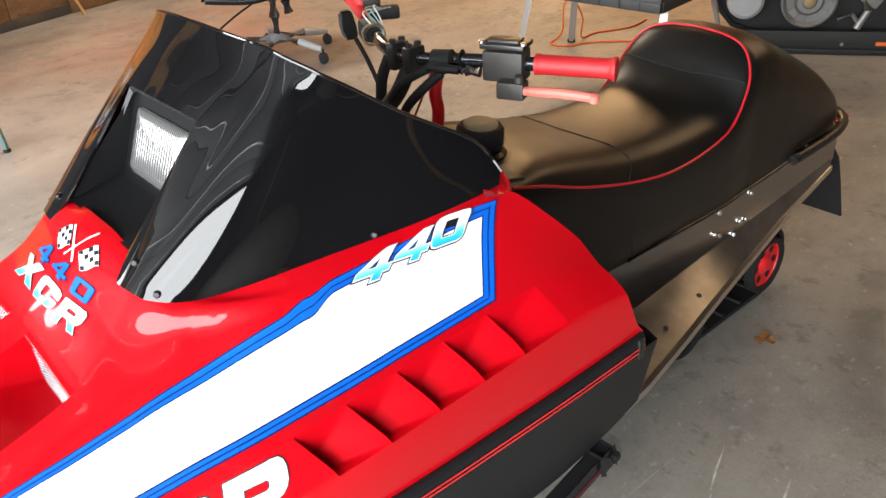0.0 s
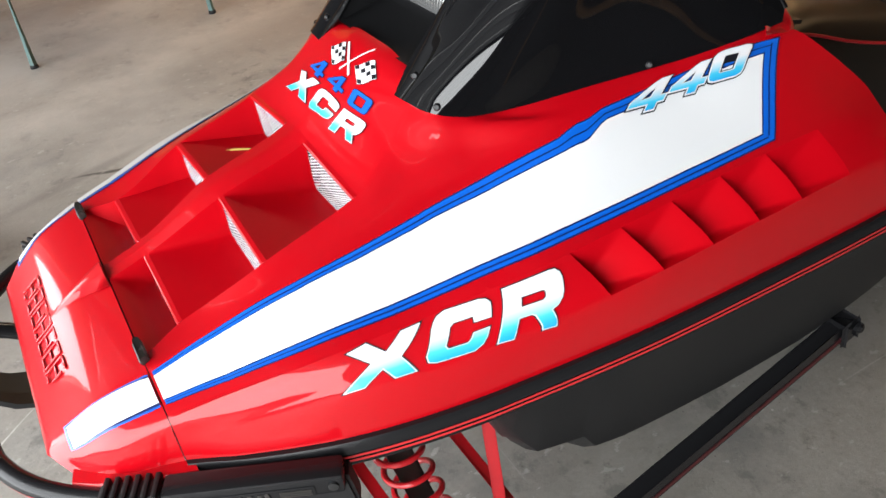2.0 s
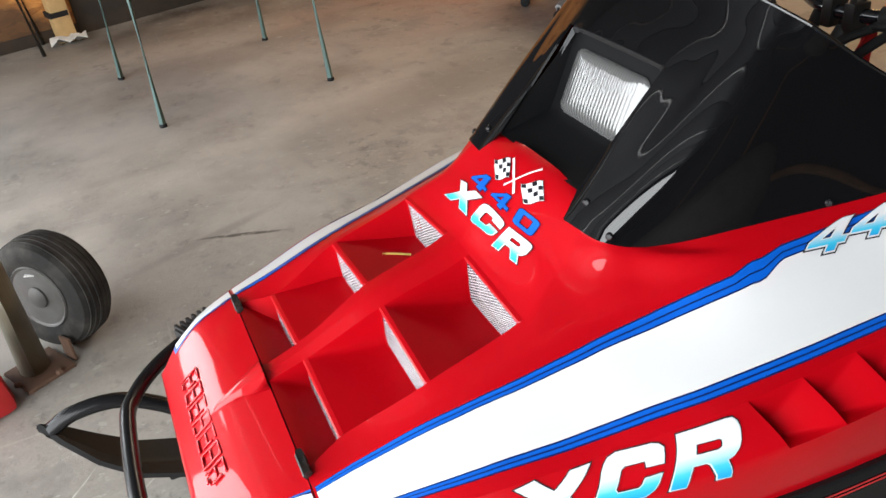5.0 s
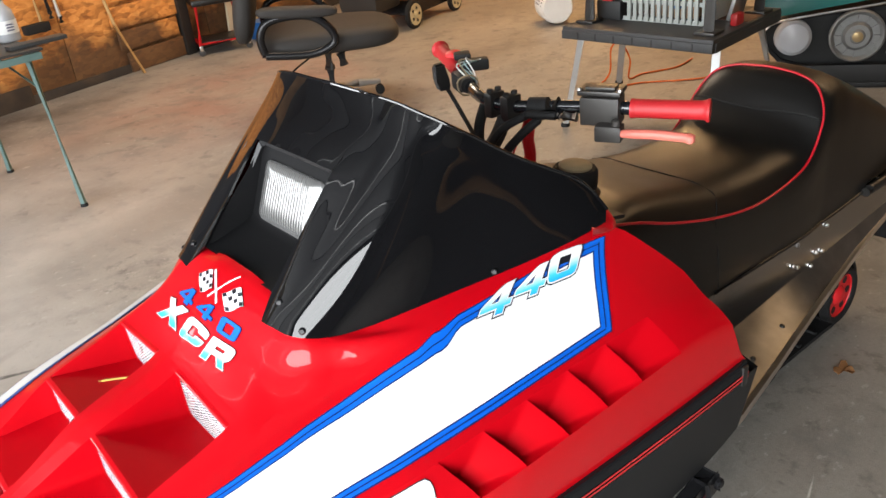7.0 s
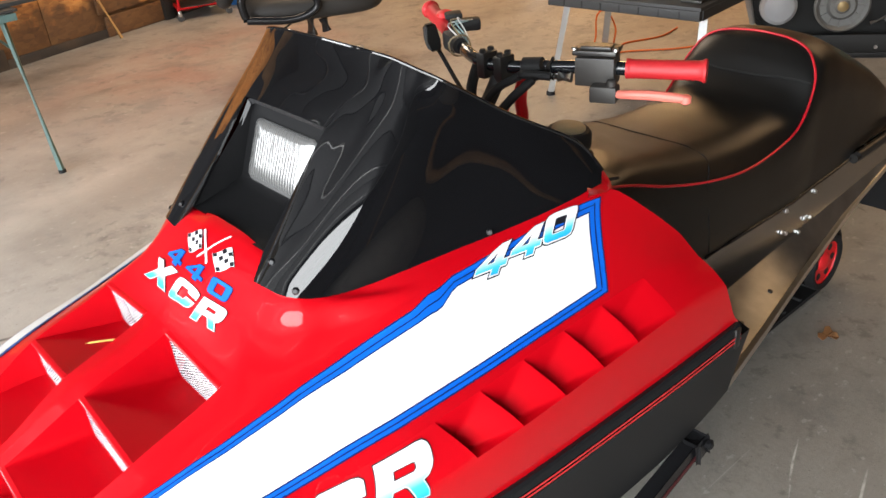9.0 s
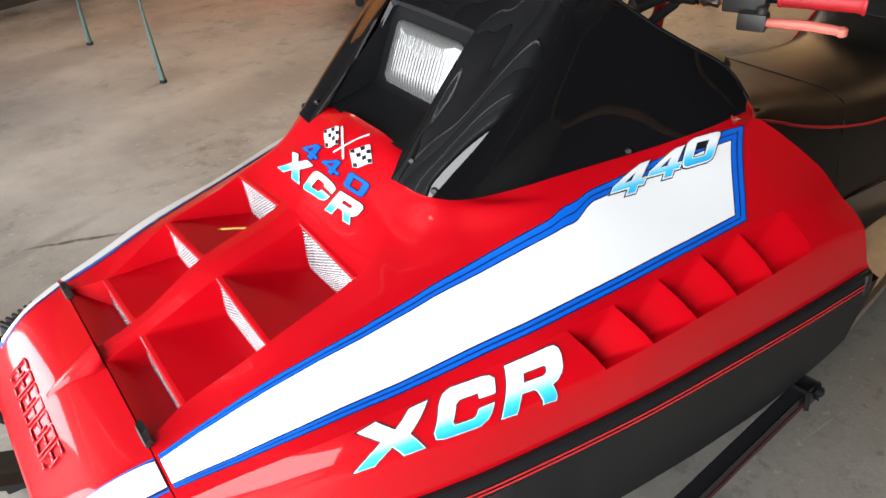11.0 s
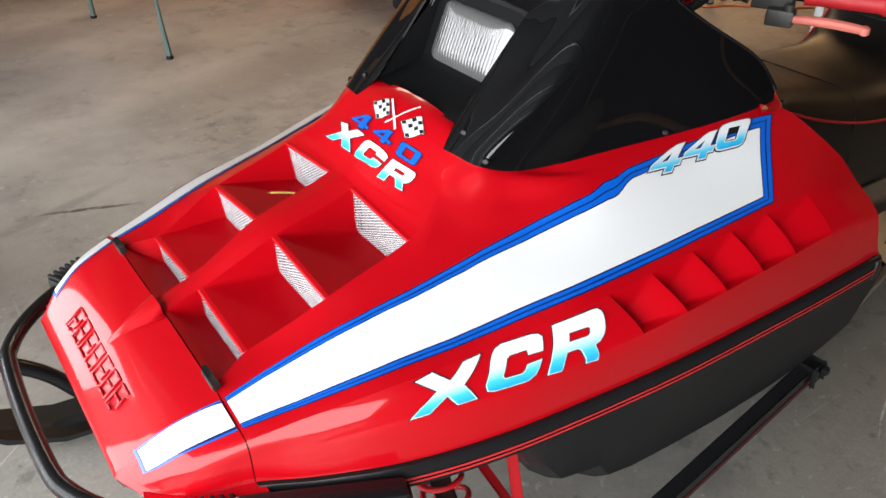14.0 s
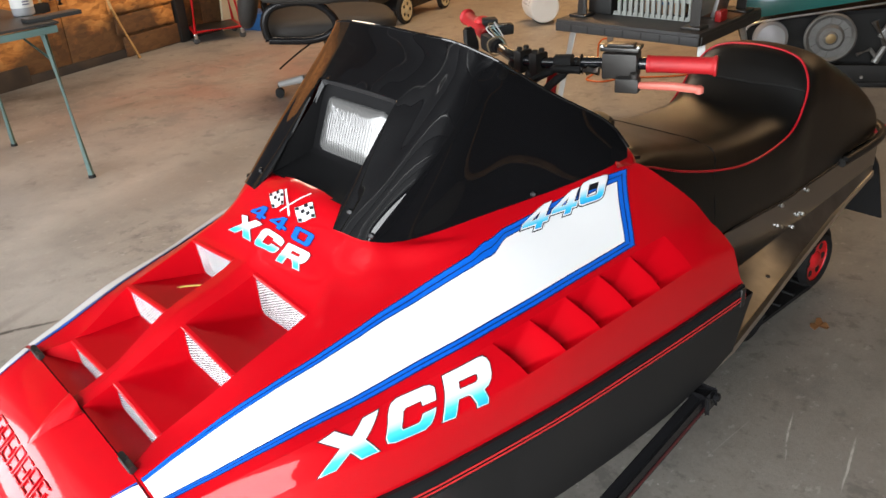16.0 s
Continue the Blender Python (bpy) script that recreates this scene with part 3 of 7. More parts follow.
holed(bm, -2.0, 10.2, 0.0, 3.1, -0.09, 0.14)
wall_back = solo("wall_north", bm, STUD, "timber garage wall lined with strand board", "wall", kind="structure")
for i in range(10):
    bm = bmesh.new()
    if i == 1:
        holed(bm, 0.62 - 1.226 - 0.61, 0.62 - 1.226 + 0.61, 0.02, 2.45, -0.012, 0.012)
    else:
        add_box(bm, wall_point(0.62 + (i - 2) * 1.226, 1.235, -0.012), (1.22, 0.012, 2.43), WALL_TURN, bevel=0.002)
    # unseen panels 0 to 3 are kept dark to blacken the windshield's reflections
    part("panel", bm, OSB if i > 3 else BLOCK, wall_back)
bm = bmesh.new()
add_box(bm, wall_point(1.85, 0.46, 0.001), (1.2, 0.012, 0.90), WALL_TURN, bevel=0.002)
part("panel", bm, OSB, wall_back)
# stepped dark strip, added to stand in for soot on the boards
bm = bmesh.new()
for u0, u1, h in ((-1.8, 1.9, 0.07), (1.9, 2.75, 0.21), (2.75, 3.35, 0.13), (3.35, 10.0, 0.06)):
    add_box(bm, wall_point((u0 + u1) / 2, h / 2, 0.002), (u1 - u0, 0.02, h), WALL_TURN, bevel=0.003)
solo("baseboard", bm, SOOTY, "dark timber strip added in place of soot on the wall foot", "baseboard", kind="structure")
# walls added out of view to close the room and bound the daylight
for name, c, s in (("wall_east", (7.3, 1.6, 1.55), (0.14, 12.4, 3.1)), ("wall_south", (1.8, -4.6, 1.55), (11.0, 0.14, 3.1)),
                   ("wall_west", (-3.08, 3.15, 1.55), (0.14, 0.7, 3.1)), ("wall_west_end", (-1.04, -3.78, 1.55), (0.14, 1.5, 3.1)),
                   ("wall_west_lintel", (-2.03, -0.41, 2.80), (0.14, 8.1, 0.62))):
    bm = bmesh.new()
    add_box(bm, c, s, WALL_TURN if "west" in name else None)
    solo(name, bm, STUD if name == "wall_east" else BLOCK, "plain unseen wall added to close the garage", "wall", kind="structure")
bm = bmesh.new()
add_box(bm, (2.1, 1.6, 2.78), (10.6, 12.6, 0.1))
ceiling = solo("ceiling", bm, CEILING, "low grey sheet ceiling", "ceiling", kind="structure")
bm = bmesh.new()
for i in range(9):
    add_box(bm, (-2.0 + i * 1.22, 1.6, 2.72), (0.03, 12.2, 0.018))
for i in range(4):
    add_box(bm, (2.1, -3.0 + i * 2.44, 2.7185), (10.2, 0.03, 0.017))
solo("trim", bm, CEILING_BATTEN, "pale battens along the ceiling sheets", "trim", kind="structure")

# added sectional door, out of view under the ceiling, for lines in windshield reflections
def by_door(inward, along, z):
    """A place by the opening: metres into the room from it, metres along it from its middle."""
    return Vector((-1.97 + 0.958 * inward - 0.287 * along, -0.39 + 0.287 * inward + 0.958 * along, z))


overhead = bmesh.new()
for y in (-2.9, 3.3):
    add_box(overhead, by_door(1.4, y, 2.50), (2.7, 0.05, 0.06), WALL_TURN, bevel=0.004)
door = solo("door_1", overhead, STEEL, "unseen dark overhead door added for the windshield's reflections", "door", kind="structure")
for k in range(5):
    part("door_panel", box(by_door(0.45 + 0.53 * k, 0.2, 2.492), (0.522, 6.1, 0.04), WALL_TURN, bevel=0.004), DOOR_DARK, door)
    part("door_rib", box(by_door(0.39 + 0.53 * k, 0.2, 2.470), (0.016, 6.06, 0.010), WALL_TURN, bevel=0.003), STEEL, door)
# unseen studs added for faint brown streaks in the windshield's reflection
for k in range(0, 9, 2):
    part("wall_stud", box((-1.9 + 1.0 * k + 0.12 * (k % 3), -4.49, 1.35), (0.09, 0.09, 2.7), None, bevel=0.004), STUD, bpy.data.objects["wall_south"])

# unseen small window, added with an area lamp to put glare on the nose
bm = bmesh.new()
for du, dz, su, sz in ((-1, 0, 0.05, WIN_H + 0.10), (1, 0, 0.05, WIN_H + 0.10), (0, -1, WIN_W, 0.05), (0, 1, WIN_W, 0.05)):
    add_box(bm, wall_point(WIN_U + du * (WIN_W / 2 + 0.025), WIN_Z + dz * (WIN_H / 2 + 0.025), 0.006), (su, 0.022, sz), WALL_TURN, bevel=0.003)
window = solo("window_1", bm, WHITE_PLASTIC, "unseen white-framed window added for the glare on the nose", "window", kind="structure")
pane = part("pane", box(wall_point(WIN_U, WIN_Z, -0.10), (WIN_W, 0.005, WIN_H), WALL_TURN), PANE, window, "clear glass pane")
pane.visible_shadow = False
_window_light = bpy.data.lights.new("window_daylight", "AREA")
_window_light.shape, _window_light.size, _window_light.size_y = "RECTANGLE", 1.03, 1.28
_window_light.energy, _window_light.color = 45, (0.95, 0.98, 1.0)
window_daylight = new("window_daylight", _window_light)
window_daylight.matrix_world = look(wall_point(WIN_U, WIN_Z, -0.06), wall_point(WIN_U, WIN_Z, 1.0))

# warm ceiling panels, unseen: two for golden sheen, the last fills the left floor
for lx, ly, watts, tint in ((4.2, -0.35, STRIP_W * 0.32, (1.0, 0.62, 0.30)), (5.3, 3.2, STRIP_W * 1.6, (1.0, 0.60, 0.27)), (2.1, 3.3, STRIP_W * 1.0, (1.0, 0.80, 0.60))):
    fix = thing("added_light_panel", (lx, ly, 2.67), "unseen warm light panel added on the ceiling", "ceiling light", "ceiling lights")
    part("housing", box((lx, ly, 2.70), (1.24, 1.3, 0.05), None, bevel=0.01), WHITE_PLASTIC, fix)
    strip = bpy.data.lights.new("panel_lamp", "AREA")
    strip.shape, strip.size, strip.size_y = "RECTANGLE", 1.18, 1.25
    strip.energy, strip.color = watts, tint
    lamp = new("panel_lamp", strip)
    lamp.matrix_world = pose(lx, ly, 2.668)

# ---- the snowmobile ----
sled = thing("snowmobile", (1.0, 0, 0), "red and black vintage race snowmobile with white and blue striped hood", "snowmobile")


def skin_grid(x0, x1, s0, s1, nx, ns, side, ends=None):
    rows = []
    for i in range(nx + 1):
        row = []
        for k in range(ns + 1):
            s = s0 + (s1 - s0) * k / ns
            a, b = (x0, x1) if ends is None else ends(s)
            row.append(skin(a + (b - a) * i / nx, s, side))
        rows.append(row)
    return rows


def rear_edge(s):
    return float(np.interp(s, (0, 2, 2.85, 3.3, 3.67, 4.3, 5.04, 5.7, 6.0), (0.955, 0.93, 0.900, 0.926, 0.950, 0.960, 0.960, 0.986, 1.003)))


LIPS = (0.058, 0.172, 0.302)          # the lips of the three air scoops on each side
LOUVRE = (0.462, 0.533, 0.606, 0.679, 0.750, 0.835)
bm = bmesh.new()
for side in (-1, 1):
    # crown and flank; the scoops (rails 1 to 2) and louvres (rails 4 to 5) are left open
    add_grid(bm, skin_grid(0.0005, LIPS[2], 0, 1, 24, 3, side))
    add_grid(bm, skin_grid(0.0005, LIPS[2], 2, 4, 24, 18, side))
    add_grid(bm, skin_grid(LIPS[2], 0.462, 0, 4, 40, 64, side))
    add_grid(bm, skin_grid(0.0005, 0.462, 4, 6, 60, 16, side))
    add_grid(bm, skin_grid(0.462, 0.835, 0, 4, 40, 64, side))
    add_grid(bm, skin_grid(0.462, 0.835, 5, 6, 30, 8, side))
    add_grid(bm, skin_grid(0.835, 0.95, 0, 4, 10, 64, side, lambda s: (0.835, rear_edge(s))))
    add_grid(bm, skin_grid(0.835, 0.95, 4, 6, 10, 16, side, lambda s: (0.835, rear_edge(s))))
bmesh.ops.remove_doubles(bm, verts=bm.verts[:], dist=2e-4)
# the opening under the headlight
gone = [f for f in bm.faces if 0.437 < f.calc_center_median().x < 0.66 and abs(f.calc_center_median().y) < 0.112]
bmesh.ops.delete(bm, geom=gone, context="FACES")
bmesh.ops.recalc_face_normals(bm, faces=bm.faces[:])
hood = part("hood", bm, RED, sled, "glossy red fibreglass hood", angle=50)

bm = bmesh.new()
for side in (-1, 1):
    add_grid(bm, skin_grid(-0.13, -0.003, 0, 6, 18, 48, side, lambda s: (-0.133 + 0.028 * max(0, s - 3) / 3, -0.0008)))
    # the lip that turns down at the front of the nose
    low = []
    for k in range(49):
        s = k / 8
        p = skin(-0.133 + 0.028 * max(0, s - 3) / 3, s, side)
        low.append(p)
    add_grid(bm, [low, [(x - 0.004, y * 1.01, z - 0.006) for x, y, z in low], [(x + 0.004, y * 0.99, z - 0.04 + 0.02 * (k / 48)) for k, (x, y, z) in enumerate(low)]])
bmesh.ops.remove_doubles(bm, verts=bm.verts[:], dist=2e-4)
bmesh.ops.recalc_face_normals(bm, faces=bm.faces[:])
nose = part("nose_cone", bm, RED, sled, "glossy red nose with raised lettering bars", angle=50)

# the stepped ledge under the nose
for side in (-1, 1):
    bm = bmesh.new()
    top = [skin(x, 6, side) for x in (-0.112, -0.095, -0.06, -0.02, 0.012)]
    rows = []
    for out_, drop in ((-0.004, -0.003), (0.012, 0.0), (0.0145, 0.003), (0.0145, 0.010), (0.018, 0.012), (0.019, 0.015), (0.018, 0.030)):
        rows.append([(x - 0.004 - (0.35 * out_ if k == 0 else 0), y + side * out_, z - drop) for k, (x, y, z) in enumerate(top)])
    add_grid(bm, rows)
    part("skirt_step", thick(bm, 0.003), RED, nose, angle=25)
# raised strip and letter bars on the nose
bm = bmesh.new()
rows = []
for x, half, up in ((-0.078, 0.003, 0.0), (-0.070, 0.004, 0.002), (-0.045, 0.010, 0.006), (-0.020, 0.017, 0.010), (-0.003, 0.022, 0.012), (-0.0015, 0.022, -0.004)):
    rows.append([Vector(skin(x, 0, -1)) + Vector((0, f * half, up * g)) for f, g in ((-1.5, 0), (-1.2, 0.12), (-0.75, 0.9), (-0.4, 1.0), (0.4, 1.0), (0.75, 0.9), (1.2, 0.12), (1.5, 0))])
add_grid(bm, rows)
part("crest", bm, RED, nose, angle=70)
slope = Matrix.Rotation(-math.atan(0.72), 3, "Y")
for k in range(7):
    bm = bmesh.new()
    y = 0.100 - k * 0.033
    c = Vector((-0.098, y, pchip(RAIL_X, RAIL_Z[0], -0.098) + 0.001))
    for dx, dy, lx, ly in ((0, 0.012, 0.034, 0.0035), (0, -0.012, 0.034 if k % 2 else 0.018, 0.0035), (0.0155, 0, 0.0035, 0.026), (-0.0155, 0, 0.0035, 0.026 if k % 3 else 0.012), (0.0, 0, 0.0035, 0.020)):
        add_box(bm, c + slope @ Vector((dx, dy, 0.0)), (lx, ly, 0.0026), slope, bevel=0.0010)
    part("raised_bar", bm, RED, nose)

# hinges across the seam
for side in (-1, 1):
    bm = bmesh.new()
    a, b = Vector(skin(0.002, 1.86, side, 0.004)), Vector(skin(0.002, 2.3, side, 0.004))
    d = b - a
    add_box(bm, (a + b) / 2, (0.011, d.length, 0.008), Matrix.Rotation(-side * 0.02, 3, "X") @ Matrix.Rotation(-0.45, 3, "Y"), bevel=0.002)
    add_tube(bm, [a + Vector((0, 0, 0.004)), b + Vector((0, 0, 0.004))], 0.0045, 8)
    part("hinge", bm, DARK_STEEL, hood, "black steel hinge")
bm = bmesh.new()
for side in (-1, 1):
    add_grid(bm, [[skin(-0.003, s / 6, side, -0.006) for s in range(37)], [skin(0.004, s / 6, side, -0.006) for s in range(37)]])
part("seam", bm, BLACK, hood, "dark gap between hood and nose")


# air scoops: level trays that end in an upright mesh below each lip
SCOOP_H = (0.046, 0.060, 0.074)


def edge(x, inner, side):
    return Vector(skin(x, 1 if inner else 2, side))


for side in (-1, 1):
    x_prev = 0.001
    for i, x1 in enumerate(LIPS):
        h = SCOOP_H[i]
        bm = bmesh.new()
        n = 8
        inner, outer, walls = [], [], []
        for k in range(n + 1):
            t = k / n
            x = x_prev + (x1 - 0.004 - x_prev) * t
            top_i, top_o = edge(x, True, side), edge(x, False, side)
            fall = t ** 1.25 if i == 0 else t          # the front trays roll over before they fall
            zi = edge(x_prev, True, side).z * (1 - fall) + (edge(x1, True, side).z - h) * fall
            zo = edge(x_prev, False, side).z * (1 - fall) + (edge(x1, False, side).z - h * 0.82) * fall
            inner.append((top_i, Vector((x, top_i.y, min(zi, top_i.z - 0.0002)))))
            outer.append((top_o, Vector((x, top_o.y - side * 0.024 * t, min(zo, top_o.z - 0.0002)))))
        rows = [[a[0] for a in inner]]
        for down, across in ((0.40, 0.006), (0.75, 0.014), (0.92, 0.034), (0.985, 0.075), (1.0, 0.15), (1.0, 0.55), (1.0, 1.0)):
            rows.append([Vector(((a[1].lerp(b[1], across)).x, a[1].lerp(b[1], across).y, a[0].z * (1 - down) + a[1].lerp(b[1], across).z * down)) for a, b in zip(inner, outer)])
        add_grid(bm, rows)
        add_grid(bm, [[a[0] for a in outer], [a[1] for a in outer]])
        part("scoop_tray", bm, RED_DULLED, hood, angle=60)
        # lip thickness
        bm = bmesh.new()
        a, b = edge(x1, True, side), edge(x1, False, side)
        fwd = Vector((-0.004, 0, -0.0012))
        roll = [a + fwd + Vector((-0.0035 * math.sin(w), 0, -0.0035 * (1 - math.cos(w)))) for w in (0, 0.4, 0.8, 1.2, 1.57, 2.1, 2.7)]
        add_grid(bm, [[a, b]] + [[q, q + (b - a)] for q in roll])
        part("scoop_lip", bm, RED, hood, angle=80)
        # mesh of crossed wires in front of a dark back
        ia, ob_ = inner[-1][1], outer[-1][1]
        ta, tb = edge(x1 - 0.003, True, side) - Vector((0, 0, 0.001)), edge(x1 - 0.003, False, side) - Vector((0, 0, 0.001))

        def on(u, v):
            return (ia * (1 - u) + ob_ * u) * (1 - v) + (ta * (1 - u) + tb * u) * v
        bm = bmesh.new()
        wid, hei = (ob_ - ia).length, (ta - ia).length
        pitch = 0.0070
        m = int(wid / pitch)
        for lean in (-1, 1):
            for k in range(-2 * m, 3 * m):
                u0, u1 = k / m, k / m + lean * hei / wid * 1.5
                v0, v1 = 0.0, 1.0
                lo, hi = min(u0, u1), max(u0, u1)
                if hi <= 0 or lo >= 1:
                    continue
                def cut(u):
                    return (u - u0) / (u1 - u0)
                for lim in (0.0, 1.0):
                    if lo < lim < hi:
                        c = cut(lim)
                        if (u0 < lim) == (lim == 0.0):
                            v0 = max(v0, c)
                        else:
                            v1 = min(v1, c)
                if v1 - v0 < 0.04:
                    continue
                p, q = on(u0 + (u1 - u0) * v0, v0), on(u0 + (u1 - u0) * v1, v1)
                p, q = p + Vector((-0.001 * lean, 0, 0)), q + Vector((-0.001 * lean, 0, 0))
                side_v = (q - p).cross(Vector((1, 0, 0))).normalized() * 0.00052
                a4 = [bm.verts.new(w) for w in (p - side_v, p + side_v, q + side_v, q - side_v)]
                bm.faces.new(a4)
        part("mesh_screen", bm, WIRE, hood, "pale diamond wire mesh", smooth=False)
        bm = bmesh.new()
        back = Vector((0.012, 0, 0))
        add_grid(bm, [[ia + back, ob_ + back], [ta + back, tb + back]])
        part("screen_back", bm, BLACK, hood)
        x_prev = x1

# louvres in the flank: a ramp that falls in behind each edge and rises flush to the next, with a slanting facet above it
def louvre_depth(t, q, deep):
    ridge = 0.42 * (1 - t) + 1e-3
    sink = deep * (1 - t) ** 1.15
    foot = min(1, (1 - q) / 0.10)
    return -sink * min(1, q / ridge) * foot ** 0.6


for side in (-1, 1):
    for i in range(5):
        xa, xb = LOUVRE[i], LOUVRE[i + 1]
        deep = 0.025 if i < 4 else 0.018
        bm = bmesh.new()
        n, rows = 12, []
        for k in range(n + 1):
            t = k / n
            row = []
            for q in range(25):
                d = louvre_depth(t, q / 24, deep)
                row.append(skin(xa + (xb - xa) * t, 4 + q / 24, side, d if d < -1e-5 else 0.0))
            rows.append(row)
        add_grid(bm, rows)
        add_grid(bm, [[skin(xa, 4 + q / 24, side) for q in range(25)], rows[0]])
        bmesh.ops.remove_doubles(bm, verts=bm.verts[:], dist=1e-5)
        bmesh.ops.recalc_face_normals(bm, faces=bm.faces[:])
        part("louvre", bm, RED_DULLED, hood, angle=48)

# ---- printed stripes and letters, laid on the skin ----
def upper_s(x):
    return float(np.interp(x, (0.0, 0.05, 0.12, 0.186, 0.265, 0.344, 0.459, 0.548, 0.572, 0.588, 0.614, 0.65, 0.87), (2.93, 2.92, 2.98, 3.05, 3.10, 3.12, 3.10, 3.09, 3.035, 3.045, 3.0, 3.005, 2.985)))


def lower_s(x):
    return float(np.interp(x, (-0.11, 0.0, 0.08, 0.215, 0.29, 0.45, 0.63, 0.76), (3.25, 3.71, 3.79, 3.82, 3.85, 3.865, 3.90, 3.92)))


def skew_end(x0, s):
    """The slanted rear end of the stripe."""
    return x0 - 0.088 * (s - 3.0) / 0.8


def film(name, quad_rows, mat, side, lift, parent):
    bm = bmesh.new()
    add_grid(bm, [[skin(x, s, side, lift) for x, s in row] for row in quad_rows])
    bmesh.ops.recalc_face_normals(bm, faces=bm.faces[:])
    return part(name, bm, mat, parent)


def long_strip(a, b, x0, x1, n=50, k=4):
    """Rows of (x, s) from rail function a to rail function b between x0 and the slanted end x1."""
    rows = []
    for j in range(k + 1):
        row = []
        for i in range(n + 1):
            t = i / n
            s0, s1 = a(x0 + (x1 - x0) * t), b(x0 + (x1 - x0) * t)
            s = s0 + (s1 - s0) * j / k
            xe = skew_end(x1, s)
            row.append((x0 + (xe - x0) * t, s))
        rows.append(row)
    return rows


def jog(x):
    """The white field steps down from the upper edge ahead of the numerals."""
    return float(np.interp(x, (0.0, 0.06, 0.114, 0.205, 0.367, 0.444, 0.548, 0.576, 0.592, 0.612, 0.70, 0.86), (0.16, 0.155, 0.145, 0.115, 0.115, 0.13, 0.145, 0.198, 0.176, 0.132, 0.135, 0.155)))


for side in (-1, 1):
    def up(x):
        return upper_s(x)

    def lo(x):
        return lower_s(x)
    film("stripe_line", long_strip(up, lambda x: lo(x) + 0.006, 0.004, 0.875, 90, 12), NAVY_DECAL, side, 0.0008, hood)
    film("stripe_blue", long_strip(lambda x: up(x) + 0.015, lambda x: lo(x) - 0.008, 0.004, 0.8725, 90, 12), BLUE_DECAL, side, 0.0012, hood)
    film("stripe_line", long_strip(lambda x: up(x) + jog(x) * 0.5, lambda x: up(x) + jog(x) * 0.5 + 0.012, 0.004, 0.863, 90, 1), NAVY_DECAL, side, 0.0016, hood)
    film("stripe_line", long_strip(lambda x: lo(x) - 0.052, lambda x: lo(x) - 0.040, 0.004, 0.863, 90, 1), NAVY_DECAL, side, 0.0016, hood)
    film("stripe_line", long_strip(lambda x: up(x) + jog(x) - 0.014, lambda x: lo(x) - 0.086, 0.004, 0.8545, 90, 12), NAVY_DECAL, side, 0.0016, hood)
    film("stripe_white", long_strip(lambda x: up(x) + jog(x), lambda x: lo(x) - 0.098, 0.004, 0.8525, 90, 12), WHITE_DECAL, side, 0.0021, hood)
    film("stripe_line", [[(skew_end(e, 3.05 + 0.81 * k / 12), 3.05 + 0.81 * k / 12) for e in (0.8625, 0.8645)] for k in range(13)], NAVY_DECAL, side, 0.0016, hood)
    # the same stripe on the nose, tapering to its tip
    def nu(x):
        return float(np.interp(x, (-0.115, -0.002), (2.08, 2.92)))

    def nl(x):
        return float(np.interp(x, (-0.115, -0.002), (3.68, 3.71)))
    for nm, a, b, mat, lift in (("stripe_blue", 0, 0, BLUE_DECAL, 0.0008), ("stripe_line", 0.07, 0.04, NAVY_DECAL, 0.0012),
                                ("stripe_white", 0.13, 0.09, WHITE_DECAL, 0.0016)):
        rows = []
        for k in range(7):
            row = []
            for i in range(13):
                x = -0.108 + 0.35 * (a if i == 0 else 0) * 0.1 + (0.106) * i / 12
                s = nu(x) + a + (nl(x) - b - nu(x) - a) * k / 6
                row.append((x, s))
            rows.append(row)
        film(nm, rows, mat, side, lift, nose)


